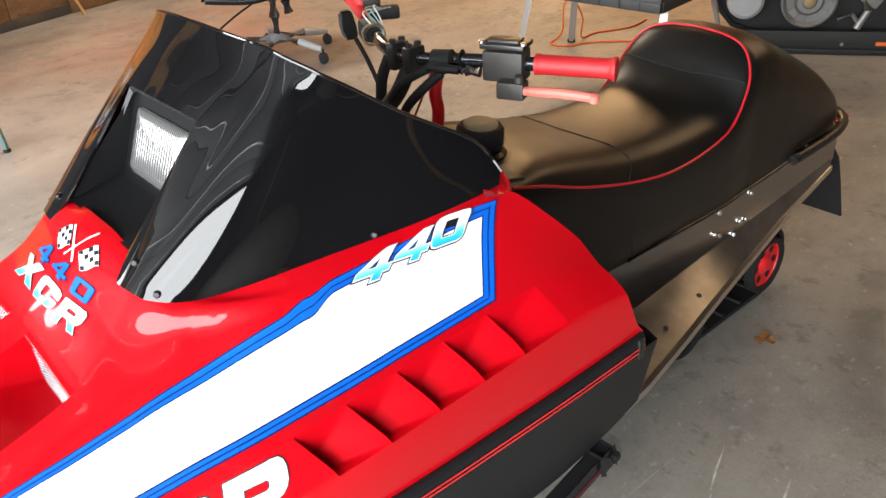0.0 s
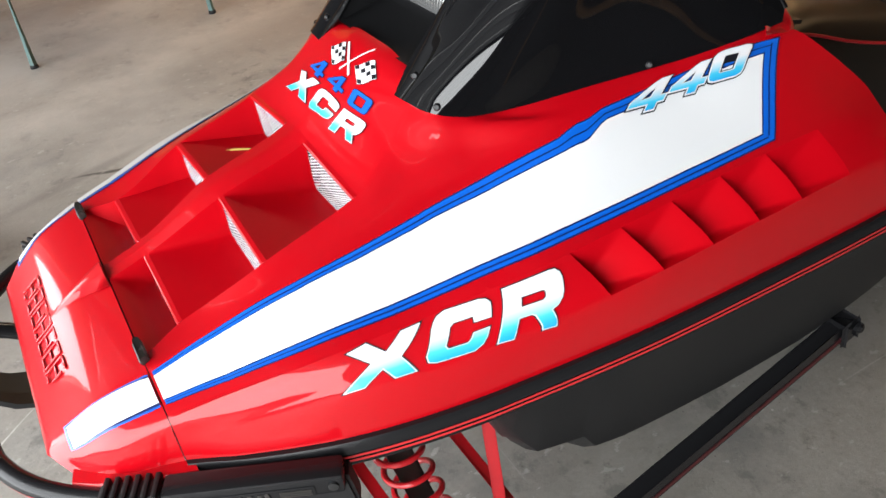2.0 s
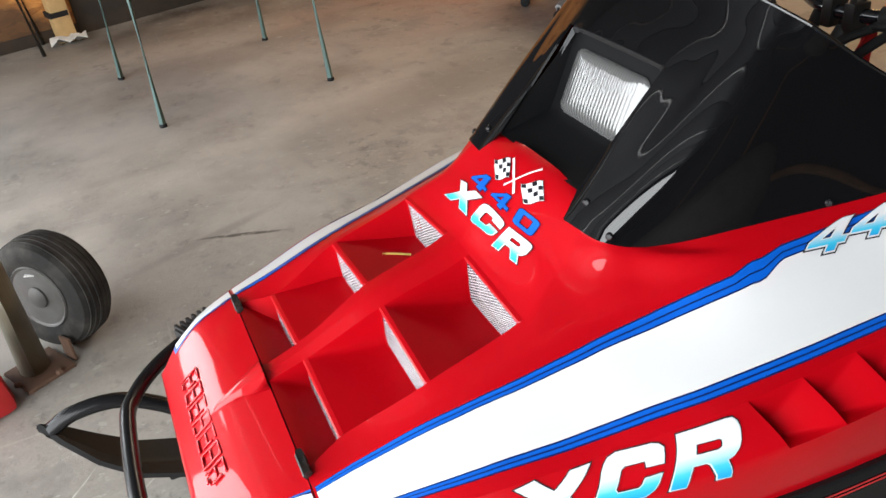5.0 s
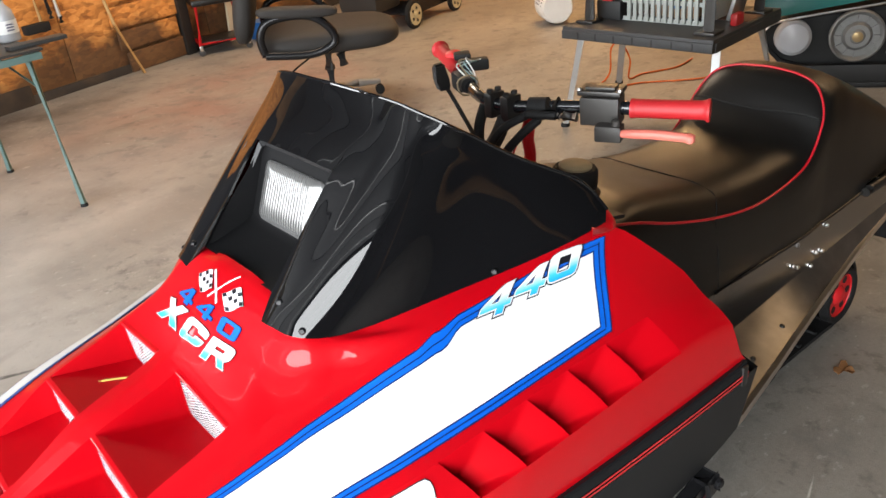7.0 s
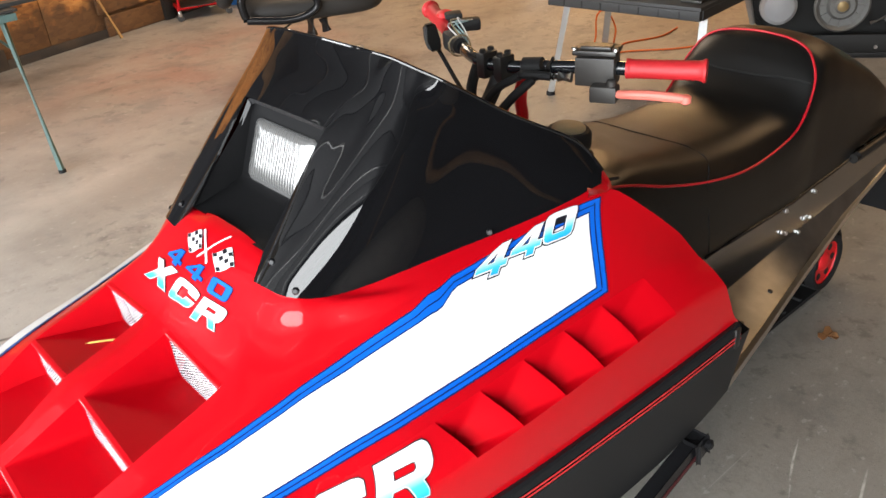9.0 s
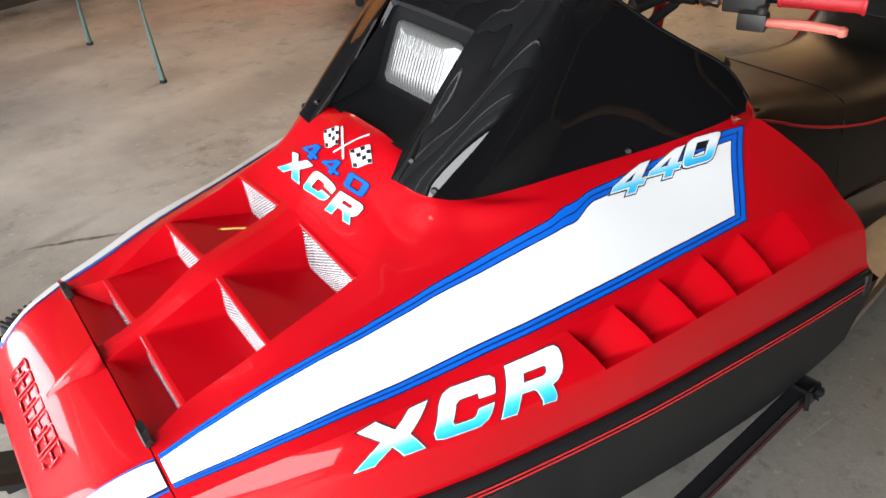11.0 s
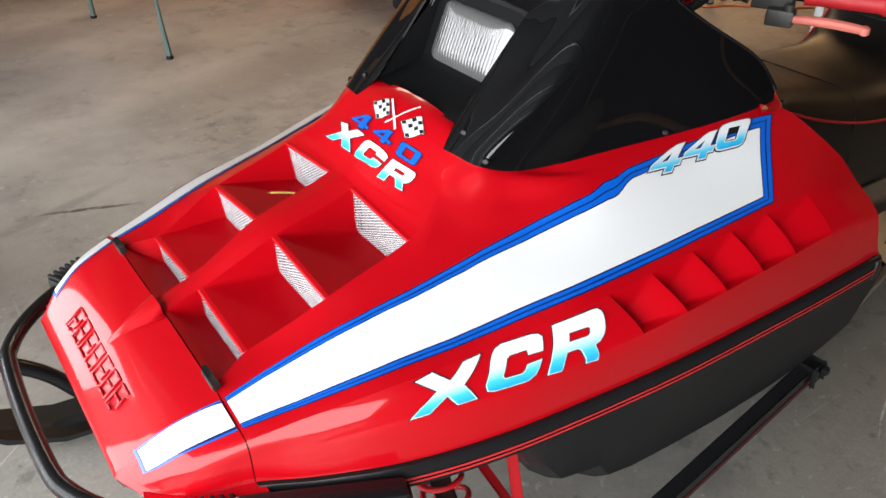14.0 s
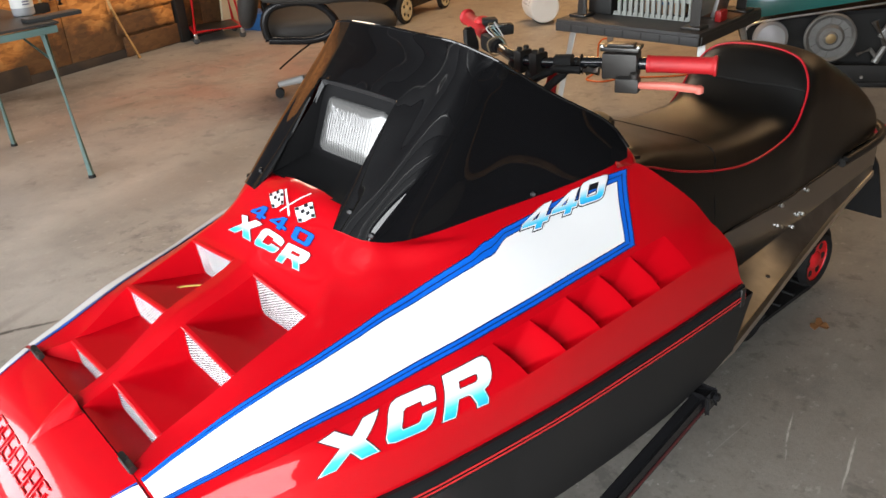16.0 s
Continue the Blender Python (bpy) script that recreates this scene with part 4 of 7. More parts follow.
# letters: outlines in a unit box, holes after the outline
GLYPHS = {
    "X": [[(0.0, 1.0), (0.24, 1.04), (0.52, 0.70), (0.75, 1.0), (1.0, 1.0), (0.73, 0.49), (1.0, 0.0), (0.73, 0.0), (0.51, 0.35), (0.28, 0.0), (0.0, 0.0), (0.34, 0.58)]],
    "C": [[(1.0, 0.64), (0.74, 0.65), (0.71, 0.78), (0.36, 0.78), (0.29, 0.71), (0.28, 0.30), (0.34, 0.21), (0.68, 0.21), (0.73, 0.27), (0.75, 0.40), (1.0, 0.41),
           (0.99, 0.22), (0.95, 0.09), (0.84, 0.0), (0.22, -0.02), (0.08, 0.03), (0.01, 0.18), (0.0, 0.75), (0.03, 0.88), (0.09, 0.97), (0.22, 1.02), (0.80, 1.02), (0.92, 0.99), (0.99, 0.92)]],
    "R": [[(0.0, 0.0), (0.26, -0.01), (0.27, 0.37), (0.50, 0.37), (0.57, 0.32), (0.77, 0.0), (1.0, 0.0), (0.83, 0.33), (0.93, 0.39), (0.99, 0.50), (1.01, 0.62), (1.0, 0.86), (0.97, 0.96), (0.90, 1.02), (0.78, 1.03), (0.0, 1.0)],
          [(0.28, 0.56), (0.27, 0.79), (0.66, 0.79), (0.72, 0.75), (0.73, 0.62), (0.67, 0.56)]],
    "4": [[(0.56, 0.0), (0.80, 0.0), (0.80, 0.21), (0.98, 0.21), (0.98, 0.39), (0.80, 0.39), (0.80, 1.0), (0.54, 1.0), (0.0, 0.38), (0.0, 0.21), (0.56, 0.21)],
          [(0.56, 0.39), (0.24, 0.39), (0.56, 0.76)]],
    "0": [[(0.18, 0.0), (0.82, 0.0), (0.94, 0.05), (0.98, 0.16), (0.98, 0.84), (0.94, 0.95), (0.82, 1.0), (0.18, 1.0), (0.06, 0.95), (0.02, 0.84), (0.02, 0.16), (0.06, 0.05)],
          [(0.30, 0.20), (0.27, 0.24), (0.27, 0.76), (0.30, 0.80), (0.70, 0.80), (0.73, 0.76), (0.73, 0.24), (0.70, 0.20)]],
}


def grown(loop, d):
    """An outline moved outwards by d (inwards for holes, whose loops run the other way)."""
    n = len(loop)
    area = sum(loop[i][0] * loop[(i + 1) % n][1] - loop[(i + 1) % n][0] * loop[i][1] for i in range(n))
    sg = 1 if area > 0 else -1
    out = []
    for i in range(n):
        p0, p1, p2 = Vector(loop[i - 1]), Vector(loop[i]), Vector(loop[(i + 1) % n])
        a, b = (p1 - p0).normalized(), (p2 - p1).normalized()
        na, nb = Vector((a.y, -a.x)) * sg, Vector((b.y, -b.x)) * sg
        m = (na + nb)
        m = m / max(m.dot(na), 0.45)
        out.append(tuple(p1 + m * d))
    return out


def letter(ch, corners, put, mat, parent, lift, grow=0.0, name="letter", cuts=1):
    """One letter on the skin; corners are top-left, top-right, bottom-right, bottom-left in the skin's own measure."""
    tl, tr, br, bl = (Vector(c) for c in corners)
    bm = bmesh.new()
    uvs = {}
    for li, loop in enumerate(GLYPHS[ch]):
        pts = grown(loop, grow if li == 0 else -grow) if grow else loop
        fine = []
        for i, p in enumerate(pts):
            q = pts[(i + 1) % len(pts)]
            k = max(1, int(math.hypot(q[0] - p[0], q[1] - p[1]) / 0.17))
            fine += [(p[0] + (q[0] - p[0]) * j / k, p[1] + (q[1] - p[1]) * j / k) for j in range(k)]
        vs = [bm.verts.new((x, y, 0)) for x, y in fine]
        for i, v in enumerate(vs):
            bm.edges.new((v, vs[(i + 1) % len(vs)]))
    bmesh.ops.triangle_fill(bm, edges=bm.edges[:], use_beauty=True, use_dissolve=False)
    bmesh.ops.subdivide_edges(bm, edges=bm.edges[:], cuts=cuts, use_grid_fill=True)
    layer = bm.loops.layers.uv.new("print")
    for f in bm.faces:
        for lp in f.loops:
            lp[layer].uv = (lp.vert.co.x, lp.vert.co.y)
    for v in bm.verts:
        u, w = v.co.x, v.co.y
        p = (tl * (1 - u) + tr * u) * w + (bl * (1 - u) + br * u) * (1 - w)
        v.co = put(p, lift)
    bmesh.ops.recalc_face_normals(bm, faces=bm.faces[:])
    if sum(f.normal.z for f in bm.faces) < 0:
        bmesh.ops.reverse_faces(bm, faces=bm.faces[:])
    return part(name, bm, mat, parent, smooth=True)


for side in (-1, 1):
    def on_flank(p, lift, side=side):
        return skin(p.x, p.y, side, lift)

    def mirrored(quads):
        """On the far flank the words run the other way, so that they read there too."""
        return quads if side == -1 else [(b, a, d, c) for a, b, c, d in quads]
    big = [((0.196, 4.09), (0.277, 4.06), (0.252, 4.96), (0.178, 5.01)), ((0.294, 4.03), (0.357, 4.11), (0.322, 4.96), (0.262, 4.89)),
           ((0.374, 4.08), (0.439, 4.14), (0.395, 5.09), (0.335, 4.99))]
    for ch, q in zip("XCR" if side == -1 else "RCX", mirrored(big)):
        letter(ch, q, on_flank, BLACK_DECAL, hood, 0.0010, 0.040, "letter_edge")
        letter(ch, q, on_flank, WHITE_DECAL, hood, 0.0015, 0.020, "letter_edge")
        letter(ch, q, on_flank, FADE, hood, 0.0020)
    nums = [((0.676, 2.95), (0.724, 3.0), (0.674, 3.24), (0.626, 3.185)), ((0.734, 2.96), (0.780, 3.01), (0.734, 3.25), (0.688, 3.195)),
            ((0.786, 2.945), (0.834, 3.0), (0.792, 3.26), (0.746, 3.215))]
    for ch, q in zip("440" if side == -1 else "044", mirrored(nums)):
        letter(ch, q, on_flank, BLACK_DECAL, hood, 0.0028, 0.080, "letter_edge", 2)
        letter(ch, q, on_flank, WHITE_DECAL, hood, 0.0035, 0.042, "letter_edge", 2)
        letter(ch, q, on_flank, FADE, hood, 0.0042, cuts=2)


def crown_s(x, y):
    """The rail number at a distance y from the centre line."""
    y = abs(y)
    ys = [pchip(RAIL_X, RAIL_Y[j], x) for j in range(7)]
    return float(np.interp(y, ys, range(7)))


def on_crown(p, lift):
    return skin(p.x, crown_s(p.x, p.y), -1 if p.y <= 0 else 1, lift)


for ch, q in zip("440", ([(0.380, 0.078), (0.376, 0.027), (0.356, 0.024), (0.363, 0.081)], [(0.374, 0.008), (0.376, -0.040), (0.357, -0.043), (0.359, 0.009)],
                         [(0.375, -0.053), (0.381, -0.099), (0.364, -0.101), (0.358, -0.059)])):
    letter(ch, q, on_crown, NAVY_DECAL, hood, 0.0012, 0.035, "letter_edge")
    letter(ch, q, on_crown, BLUE_DECAL, hood, 0.0017)
for ch, q in zip("XCR", ([(0.358, 0.097), (0.353, 0.024), (0.330, 0.030), (0.334, 0.106)], [(0.351, 0.008), (0.351, -0.053), (0.332, -0.047), (0.328, 0.013)],
                         [(0.352, -0.064), (0.359, -0.114), (0.335, -0.112), (0.328, -0.059)])):
    letter(ch, q, on_crown, BLACK_DECAL, hood, 0.0012, 0.055, "letter_edge")
    letter(ch, q, on_crown, WHITE_DECAL, hood, 0.0016, 0.030, "letter_edge")
    letter(ch, q, on_crown, FADE, hood, 0.0020)


def flag(corners, staff, black):
    """A waving chequered flag: a white sheet with dark squares, and its staff."""
    tl, tr, br, bl = (Vector(c) for c in corners)

    def at(u, w):
        p = (tl * (1 - u) + tr * u) * (1 - w) + (bl * (1 - u) + br * u) * w
        return p + (bl - tl) * 0.06 * math.sin(u * 5.5)

    def sheet(u0, u1, w0, w1, lift, n, name, mat):
        bm = bmesh.new()
        add_grid(bm, [[on_crown(at(u0 + (u1 - u0) * i / n, w0 + (w1 - w0) * j / n), lift) for i in range(n + 1)] for j in range(n + 1)])
        bmesh.ops.recalc_face_normals(bm, faces=bm.faces[:])
        if sum(f.normal.z for f in bm.faces) < 0:
            bmesh.ops.reverse_faces(bm, faces=bm.faces[:])
        part(name, bm, mat, hood)
    sheet(-0.02, 1.02, -0.02, 1.02, 0.0012, 6, "flag_edge", BLACK_DECAL)
    sheet(0.0, 1.0, 0.0, 1.0, 0.0016, 6, "flag_sheet", WHITE_DECAL)
    for c, r in black:
        sheet(c / 4 + 0.03, (c + 1) / 4 - 0.01, r / 4 + 0.02, (r + 1) / 4 - 0.02, 0.0020, 2, "flag_square", BLACK_DECAL)
    a, b = Vector(staff[0]), Vector(staff[1])
    n = (b - a).normalized()
    w = Vector((-n.y, n.x)) * 0.0017
    bm = bmesh.new()
    add_grid(bm, [[on_crown(a.lerp(b, i / 6) + w * sg, 0.0018) for i in range(7)] for sg in (-1, 1)])
    part("flag_staff", bm, WHITE_DECAL, hood)


CHECKS = ((0, 0), (2, 0), (1, 1), (3, 1), (0, 3), (2, 2), (3, 3))
flag([(0.398, 0.063), (0.409, 0.036), (0.390, 0.004), (0.379, 0.028)], [(0.412, 0.032), (0.380, -0.030)], CHECKS)
flag([(0.393, -0.027), (0.412, -0.051), (0.398, -0.078), (0.380, -0.053)], [(0.423, -0.034), (0.380, 0.002)], CHECKS)
# a straw caught in a scoop
bm = tube(smooth_path([(0.222, 0.109, 0.656), (0.241, 0.099, 0.655), (0.260, 0.088, 0.653)], 3), 0.0016, 6)
solo("straw", bm, STRAW, "short yellow dry straw lying in an air scoop", "straw")


# ---- belt trim, belly pan, bumper ----
def belt(x, side, drop=0.0, out=0.0):
    p = skin(min(max(x, -0.105), 0.995), 6, side)
    return (p[0], p[1] + side * out, p[2] - drop)


BELT_X = [0.0 + 0.995 * i / 48 for i in range(49)]
for side in (-1, 1):
    bm = bmesh.new()
    add_grid(bm, [[belt(x, side, d, o) for x in BELT_X] for d, o in ((-0.004, -0.004), (-0.003, 0.006), (0.004, 0.010), (0.030, 0.011), (0.036, 0.006), (0.040, -0.004))])
    bmesh.ops.recalc_face_normals(bm, faces=bm.faces[:])
    trim = part("belt_trim", bm, PLASTIC_SMOOTH, sled, "black rubber belt moulding with two red pinstripes")
    for d in (0.0155, 0.0225):
        bm = bmesh.new()
        add_grid(bm, [[belt(x, side, d - 0.0019, 0.0118) for x in BELT_X], [belt(x, side, d + 0.0019, 0.0118) for x in BELT_X]])
        part("pinstripe", bm, PINSTRIPE, trim, "red pinstripe")
    # end clip at the rear of the moulding
    bm = box(Vector(belt(0.985, side, 0.018, 0.0105)), (0.014, 0.005, 0.036), bevel=0.002)
    part("trim_clip", bm, DARK_STEEL, trim)


PAN_X = (0.02, 0.12, 0.22, 0.33, 0.345, 0.385, 0.42, 0.455, 0.475, 0.52, 0.70, 0.85, 0.95, 1.00, 1.045)
PAN_LOW = (0.480, 0.470, 0.458, 0.440, 0.385, 0.308, 0.302, 0.297, 0.256, 0.250, 0.253, 0.268, 0.290, 0.305, 0.322)


def pan_low(x):
    return float(np.interp(x, PAN_X, PAN_LOW))


for side in (-1, 1):
    bm = bmesh.new()
    rows = []
    for k in range(9):
        t = k / 8
        row = []
        for x in sorted(set(list(PAN_X) + [i / 40 for i in range(1, 40)])):
            if x < 0.02 or x > 1.05:
                continue
            bx = belt(min(x, 0.975), side, 0.036, 0.0)
            lo_z = pan_low(x)
            z = bx[2] + (lo_z - bx[2]) * t
            tuck = 0.035 * t + 0.06 * max(0, t - 0.8) / 0.2 * (1 if x > 0.36 else 0.3)
            row.append((x + 0.025, bx[1] - side * tuck, z))
        rows.append(row)
    add_grid(bm, rows)
    # the floor of the pan
    add_grid(bm, [rows[-1], [(x, y * 0.45, z - 0.004) for x, y, z in rows[-1]], [(x, 0.0, z - 0.004) for x, y, z in rows[-1]]])
    # the closed rear end
    last = [r[-1] for r in rows]
    add_grid(bm, [last, [(x + 0.012, y * 0.93, z) for x, y, z in last], [(x + 0.012, y * 0.5, z) for x, y, z in last]])
    bmesh.ops.recalc_face_normals(bm, faces=bm.faces[:])
    part("belly_pan", bm, PLASTIC, sled, "dull black plastic belly pan", angle=28)

# the front bumper hoop
hoop = [(0.0, -0.335, 0.494), (-0.06, -0.300, 0.494), (-0.115, -0.262, 0.495), (-0.160, -0.215, 0.496), (-0.188, -0.165, 0.498), (-0.198, -0.12, 0.501),
        (-0.202, 0.0, 0.502), (-0.198, 0.12, 0.501), (-0.188, 0.165, 0.498), (-0.160, 0.215, 0.496), (-0.115, 0.262, 0.495), (-0.06, 0.300, 0.494), (0.0, 0.335, 0.494)]
bumper = thing("front_bumper", (-0.2, 0, 0.49), "black tube front bumper with red pinstripes and ribbed rubber ends", "bumper")
bumper.parent = sled
bumper.matrix_parent_inverse = Matrix.Translation((-1.0, 0, 0))
for key in ("label", "category"):
    if key == "category":
        del bumper[key]
bm = tube(smooth_path(hoop, 5), 0.0120, 14)
part("hoop", bm, PLASTIC_SMOOTH, bumper)
for dz in (-0.0030, -0.0082):
    path = smooth_path([Vector(p) for p in hoop], 5)
    mid = Vector((0.25, 0, 0.5))
    bm = bmesh.new()
    rows = []
    for h_ in (dz + 0.0017, dz, dz - 0.0017):
        reach = math.sqrt(0.0120 ** 2 - h_ * h_) + 0.0005
        rows.append([p + Vector((p.x - mid.x, p.y - mid.y, 0)).normalized() * reach + Vector((0, 0, h_)) for p in path])
    add_grid(bm, rows)
    part("pinstripe", bm, PINSTRIPE, bumper, "red pinstripe")
for side in (-1, 1):
    a, b = Vector((-0.095, side * 0.285, 0.499)), Vector((0.150, side * 0.407, 0.499))
    d = (b - a)
    turn = Matrix.Rotation(math.atan2(d.y, d.x), 3, "Z")
    for k in range(6):
        c = a + d * (0.02 + 0.042 * k)
        bm = box(c, (0.0065, 0.036, 0.036), turn, bevel=0.0025)
        part("rib", bm, PLASTIC, bumper)
    bm = box(a + d * 0.12, (d.length * 0.26, 0.026, 0.028), turn, bevel=0.005)
    part("sleeve", bm, PLASTIC, bumper)
    bm = box(a + d * 0.62, (d.length * 0.74, 0.032, 0.030), turn, bevel=0.006)
    cap_ = part("bumper_end", bm, PLASTIC_SMOOTH, bumper, "black moulded bumper end")
    nrm = turn @ Vector((0, side, 0)) * 1.0
    bm = box(a + d * 0.58 + nrm * 0.0155 - Vector((0, 0, 0.004)), (d.length * 0.58, 0.004, 0.016), turn, bevel=0.0015)
    part("name_plate", bm, PLASTIC_SMOOTH, cap_)
    bm = box(a + d * 0.36 + nrm * 0.0182 - Vector((0, 0, 0.004)), (d.length * 0.12, 0.002, 0.013), turn)
    part("plate_block", bm, CASTING, cap_)
    for k in range(7):
        bm = box(a + d * (0.46 + 0.036 * k) + nrm * 0.0182 - Vector((0, 0, 0.004)), (0.0045, 0.0015, 0.010), turn @ Matrix.Rotation(0.3 * (k % 3 - 1), 3, "Y"))
        part("plate_bar", bm, CASTING, cap_)
    for k in range(3):
        bm = box(a + d * 0.79 + nrm * 0.0182 + Vector((0, 0, 0.0035 * (k - 1) - 0.004)), (d.length * 0.13, 0.0015, 0.0018), turn)
        part("plate_bar", bm, CASTING, cap_)
    bm = lathe(a + d * 0.945 + nrm * 0.0145, nrm, [(0, 0.006), (0.004, 0.006), (0.0045, 0.004)], 12)
    part("screw", bm, BLACK, cap_)
    # the fin under the bumper end
    o = [a + d * 0.25, a + d * 0.55 + Vector((0, 0, -0.05)), a + d * 0.95 + Vector((0, 0, -0.115)), a + d * 1.0 + Vector((0, 0, -0.112)), a + d * 1.03 + Vector((0, 0, -0.05)), a + d * 1.0]
    bm = prism([p + nrm * 0.004 for p in o], -nrm * 0.03)
    bmesh.ops.bevel(bm, geom=bm.edges[:], offset=0.004, segments=2, affect="EDGES")
    part("fin", bm, PLASTIC, bumper, "black plastic fin", angle=50)

# ---- windshield and headlight ----
WS_BASE = [(0.432, 0.0, 0.806), (0.432, -0.06, 0.806), (0.431, -0.106, 0.803), (0.400, -0.121, 0.775), (0.403, -0.151, 0.775), (0.413, -0.181, 0.770), (0.450, -0.202, 0.759),
           (0.512, -0.223, 0.758), (0.620, -0.249, 0.766), (0.740, -0.279, 0.775), (0.825, -0.298, 0.784), (0.893, -0.307, 0.793)]
WS_TOP = [(0.640, 0.0, 1.022), (0.641, -0.06, 1.021), (0.645, -0.115, 1.019), (0.649, -0.150, 1.016), (0.651, -0.176, 1.012), (0.660, -0.194, 1.004), (0.685, -0.205, 0.988),
          (0.720, -0.221, 0.961), (0.770, -0.240, 0.923), (0.826, -0.257, 0.888), (0.884, -0.274, 0.850), (0.905, -0.298, 0.806)]
BASE_LINE = [Vector(WS_BASE[k // 12]).lerp(Vector(WS_BASE[k // 12 + 1]), k % 12 / 12) for k in range(36)] + smooth_path(WS_BASE[3:], 12)
TOP_LINE = smooth_path(WS_TOP, 12)
for turn_ in range(24):
    for line, first in ((TOP_LINE, 1), (BASE_LINE, 44)):
        if first == 44 and turn_ > 9:
            continue
        line[first:-1] = [line[i] * 0.5 + (line[i - 1] + line[i + 1]) * 0.25 for i in range(first, len(line) - 1)]


def ws_point(c, r):
    """Column c along the rim, r from base to top; bowed outwards, with a small lip at the top rim."""
    i = min(int(c * 12), len(BASE_LINE) - 2)
    t = c * 12 - i
    p = BASE_LINE[i].lerp(BASE_LINE[i + 1], t).lerp(TOP_LINE[i].lerp(TOP_LINE[i + 1], t), r)
    k = c / (len(WS_BASE) - 1)
    turn_ = min(1, max(0, (c - 3.2) / 3.0))
    turn_ = turn_ * turn_ * (3 - 2 * turn_)
    bow = math.sin(math.pi * r) * (0.004 * turn_ * (1 - k ** 3) + 0.011 * math.exp(-((c - 6.3) / 0.95) ** 2))
    lip = 0.007 * max(0, (r - 0.84) / 0.16) ** 2 * (1 - k)
    out = Vector((-0.70 + 0.25 * turn_, -0.80 * turn_, 0.55 - 0.2 * turn_)).normalized()
    crown = 0.014 * math.sin(math.pi * r) * max(0, 1 - (c / 3.6) ** 2)
    bell = math.exp(-((c - 6.15) / 0.60) ** 2)
    curl = 0.015 * math.exp(-((r - 0.985) / 0.06) ** 2) * bell
    wave = 0.0005 * math.sin(5.5 * c + 4.0 * r) * math.sin(math.pi * r) * (1 - k)
    return p + out * bow + Vector((-0.6, 0, 0.5)) * lip + Vector((-0.62, -0.72, 0.25)) * curl + out * wave + Vector((-0.7, 0, 0.7)) * crown * (1 if r > 0.6 else 0.25 + 0.75 * r / 0.6)


bm = bmesh.new()
CN, RN = 88, 46
for side in (-1, 1):
    rows = []
    for r in range(RN + 1):
        row = []
        for c in range(CN + 1):
            p = ws_point(c / CN * (len(WS_BASE) - 1), r / RN)
            row.append(Vector((p.x, p.y * (1 if side == -1 else -1), p.z)))
        rows.append(row)
    vs = [[bm.verts.new(p) for p in row] for row in rows]
    for r in range(RN):
        for c in range(CN):
            if r < RN * 0.60 and c < 16:
                continue
            bm.faces.new((vs[r][c], vs[r][c + 1], vs[r + 1][c + 1], vs[r + 1][c]))
bmesh.ops.remove_doubles(bm, verts=bm.verts[:], dist=3e-4)
inside = [v for v in bm.verts if v.link_faces and not v.is_boundary]
for _ in range(10):
    bmesh.ops.smooth_vert(bm, verts=inside, factor=0.5, use_axis_x=True, use_axis_y=True, use_axis_z=True)
bmesh.ops.recalc_face_normals(bm, faces=bm.faces[:])
thick(bm, 0.004)
loose = [v for v in bm.verts if not v.link_faces]
bmesh.ops.delete(bm, geom=loose, context="VERTS")
windshield = part("windshield", bm, ACRYLIC, sled, "glossy black acrylic windshield", angle=60)

rim_bead = [ws_point(c / 8, 1.0) for c in range(8 * (len(WS_BASE) - 1) + 1)]
rim_bead = [Vector((p.x, -p.y, p.z)) for p in rim_bead[:0:-1]] + rim_bead
part("rim_bead", tube([p + Vector((0.002, 0, 0.0005)) for p in rim_bead], 0.0026, 8), ACRYLIC, windshield, "thin rolled edge")

# bezel, set a little below the windshield's face
A, B = Vector((0.434, 0, 0.798)), Vector((0.570, 0, 0.932))
up_b = (B - A).normalized()
n_b = Vector((-up_b.z, 0, up_b.x))


def bez(y, v, d=0.0):
    return A.lerp(B, v) + Vector((0, y, 0)) + n_b * d


bm = bmesh.new()
hw0, hw1 = 0.112, 0.108
add_grid(bm, [[bez(f * (hw0 * (1 - v) + hw1 * v), v, d if abs(f) < 1 else 0.004) for f in (-1, -0.985, -0.6, -0.2, 0.2, 0.6, 0.985, 1)]
              for v, d in ((0.0, 0.002), (0.06, -0.008), (0.2, -0.024), (0.34, -0.039), (0.40, -0.044), (0.44, -0.042), (0.87, -0.006), (0.95, 0.0), (1.0, 0.003))])
bmesh.ops.recalc_face_normals(bm, faces=bm.faces[:])
headlight = part("headlight", bm, BEZEL, sled, "rectangular headlight in a black bezel", angle=40)
bm = bmesh.new()
rows = []
LY, LV0, LV1 = 0.087, 0.42, 0.885
for i in range(25):
    w = i / 24
    row = []
    for k in range(121):
        f = k / 60 - 1
        # rounded corners, a crown, and moulded ribs
        g = abs(w * 2 - 1)
        half = LY * (1 - 0.16 * max(0, (g - 0.72) / 0.28) ** 2.6)
        edge_f = max(abs(f), g)
        rib = 0.0007 * abs(math.sin(f * math.pi * 12)) if w < 0.55 + 0.2 * abs(f) else 0.0007 * abs(math.sin(f * math.pi * 17))
        row.append(bez(half * f, LV0 + (LV1 - LV0) * w, -0.040 + 0.037 * w + 0.009 * (1 - edge_f ** 6) + rib * (1 - edge_f ** 8)))
    rows.append(row)
add_grid(bm, rows)
bmesh.ops.recalc_face_normals(bm, faces=bm.faces[:])
part("lens", bm, CLEAR_LENS, headlight, "clear ribbed headlight lens", angle=75)
# brow over the lens
bm = bmesh.new()
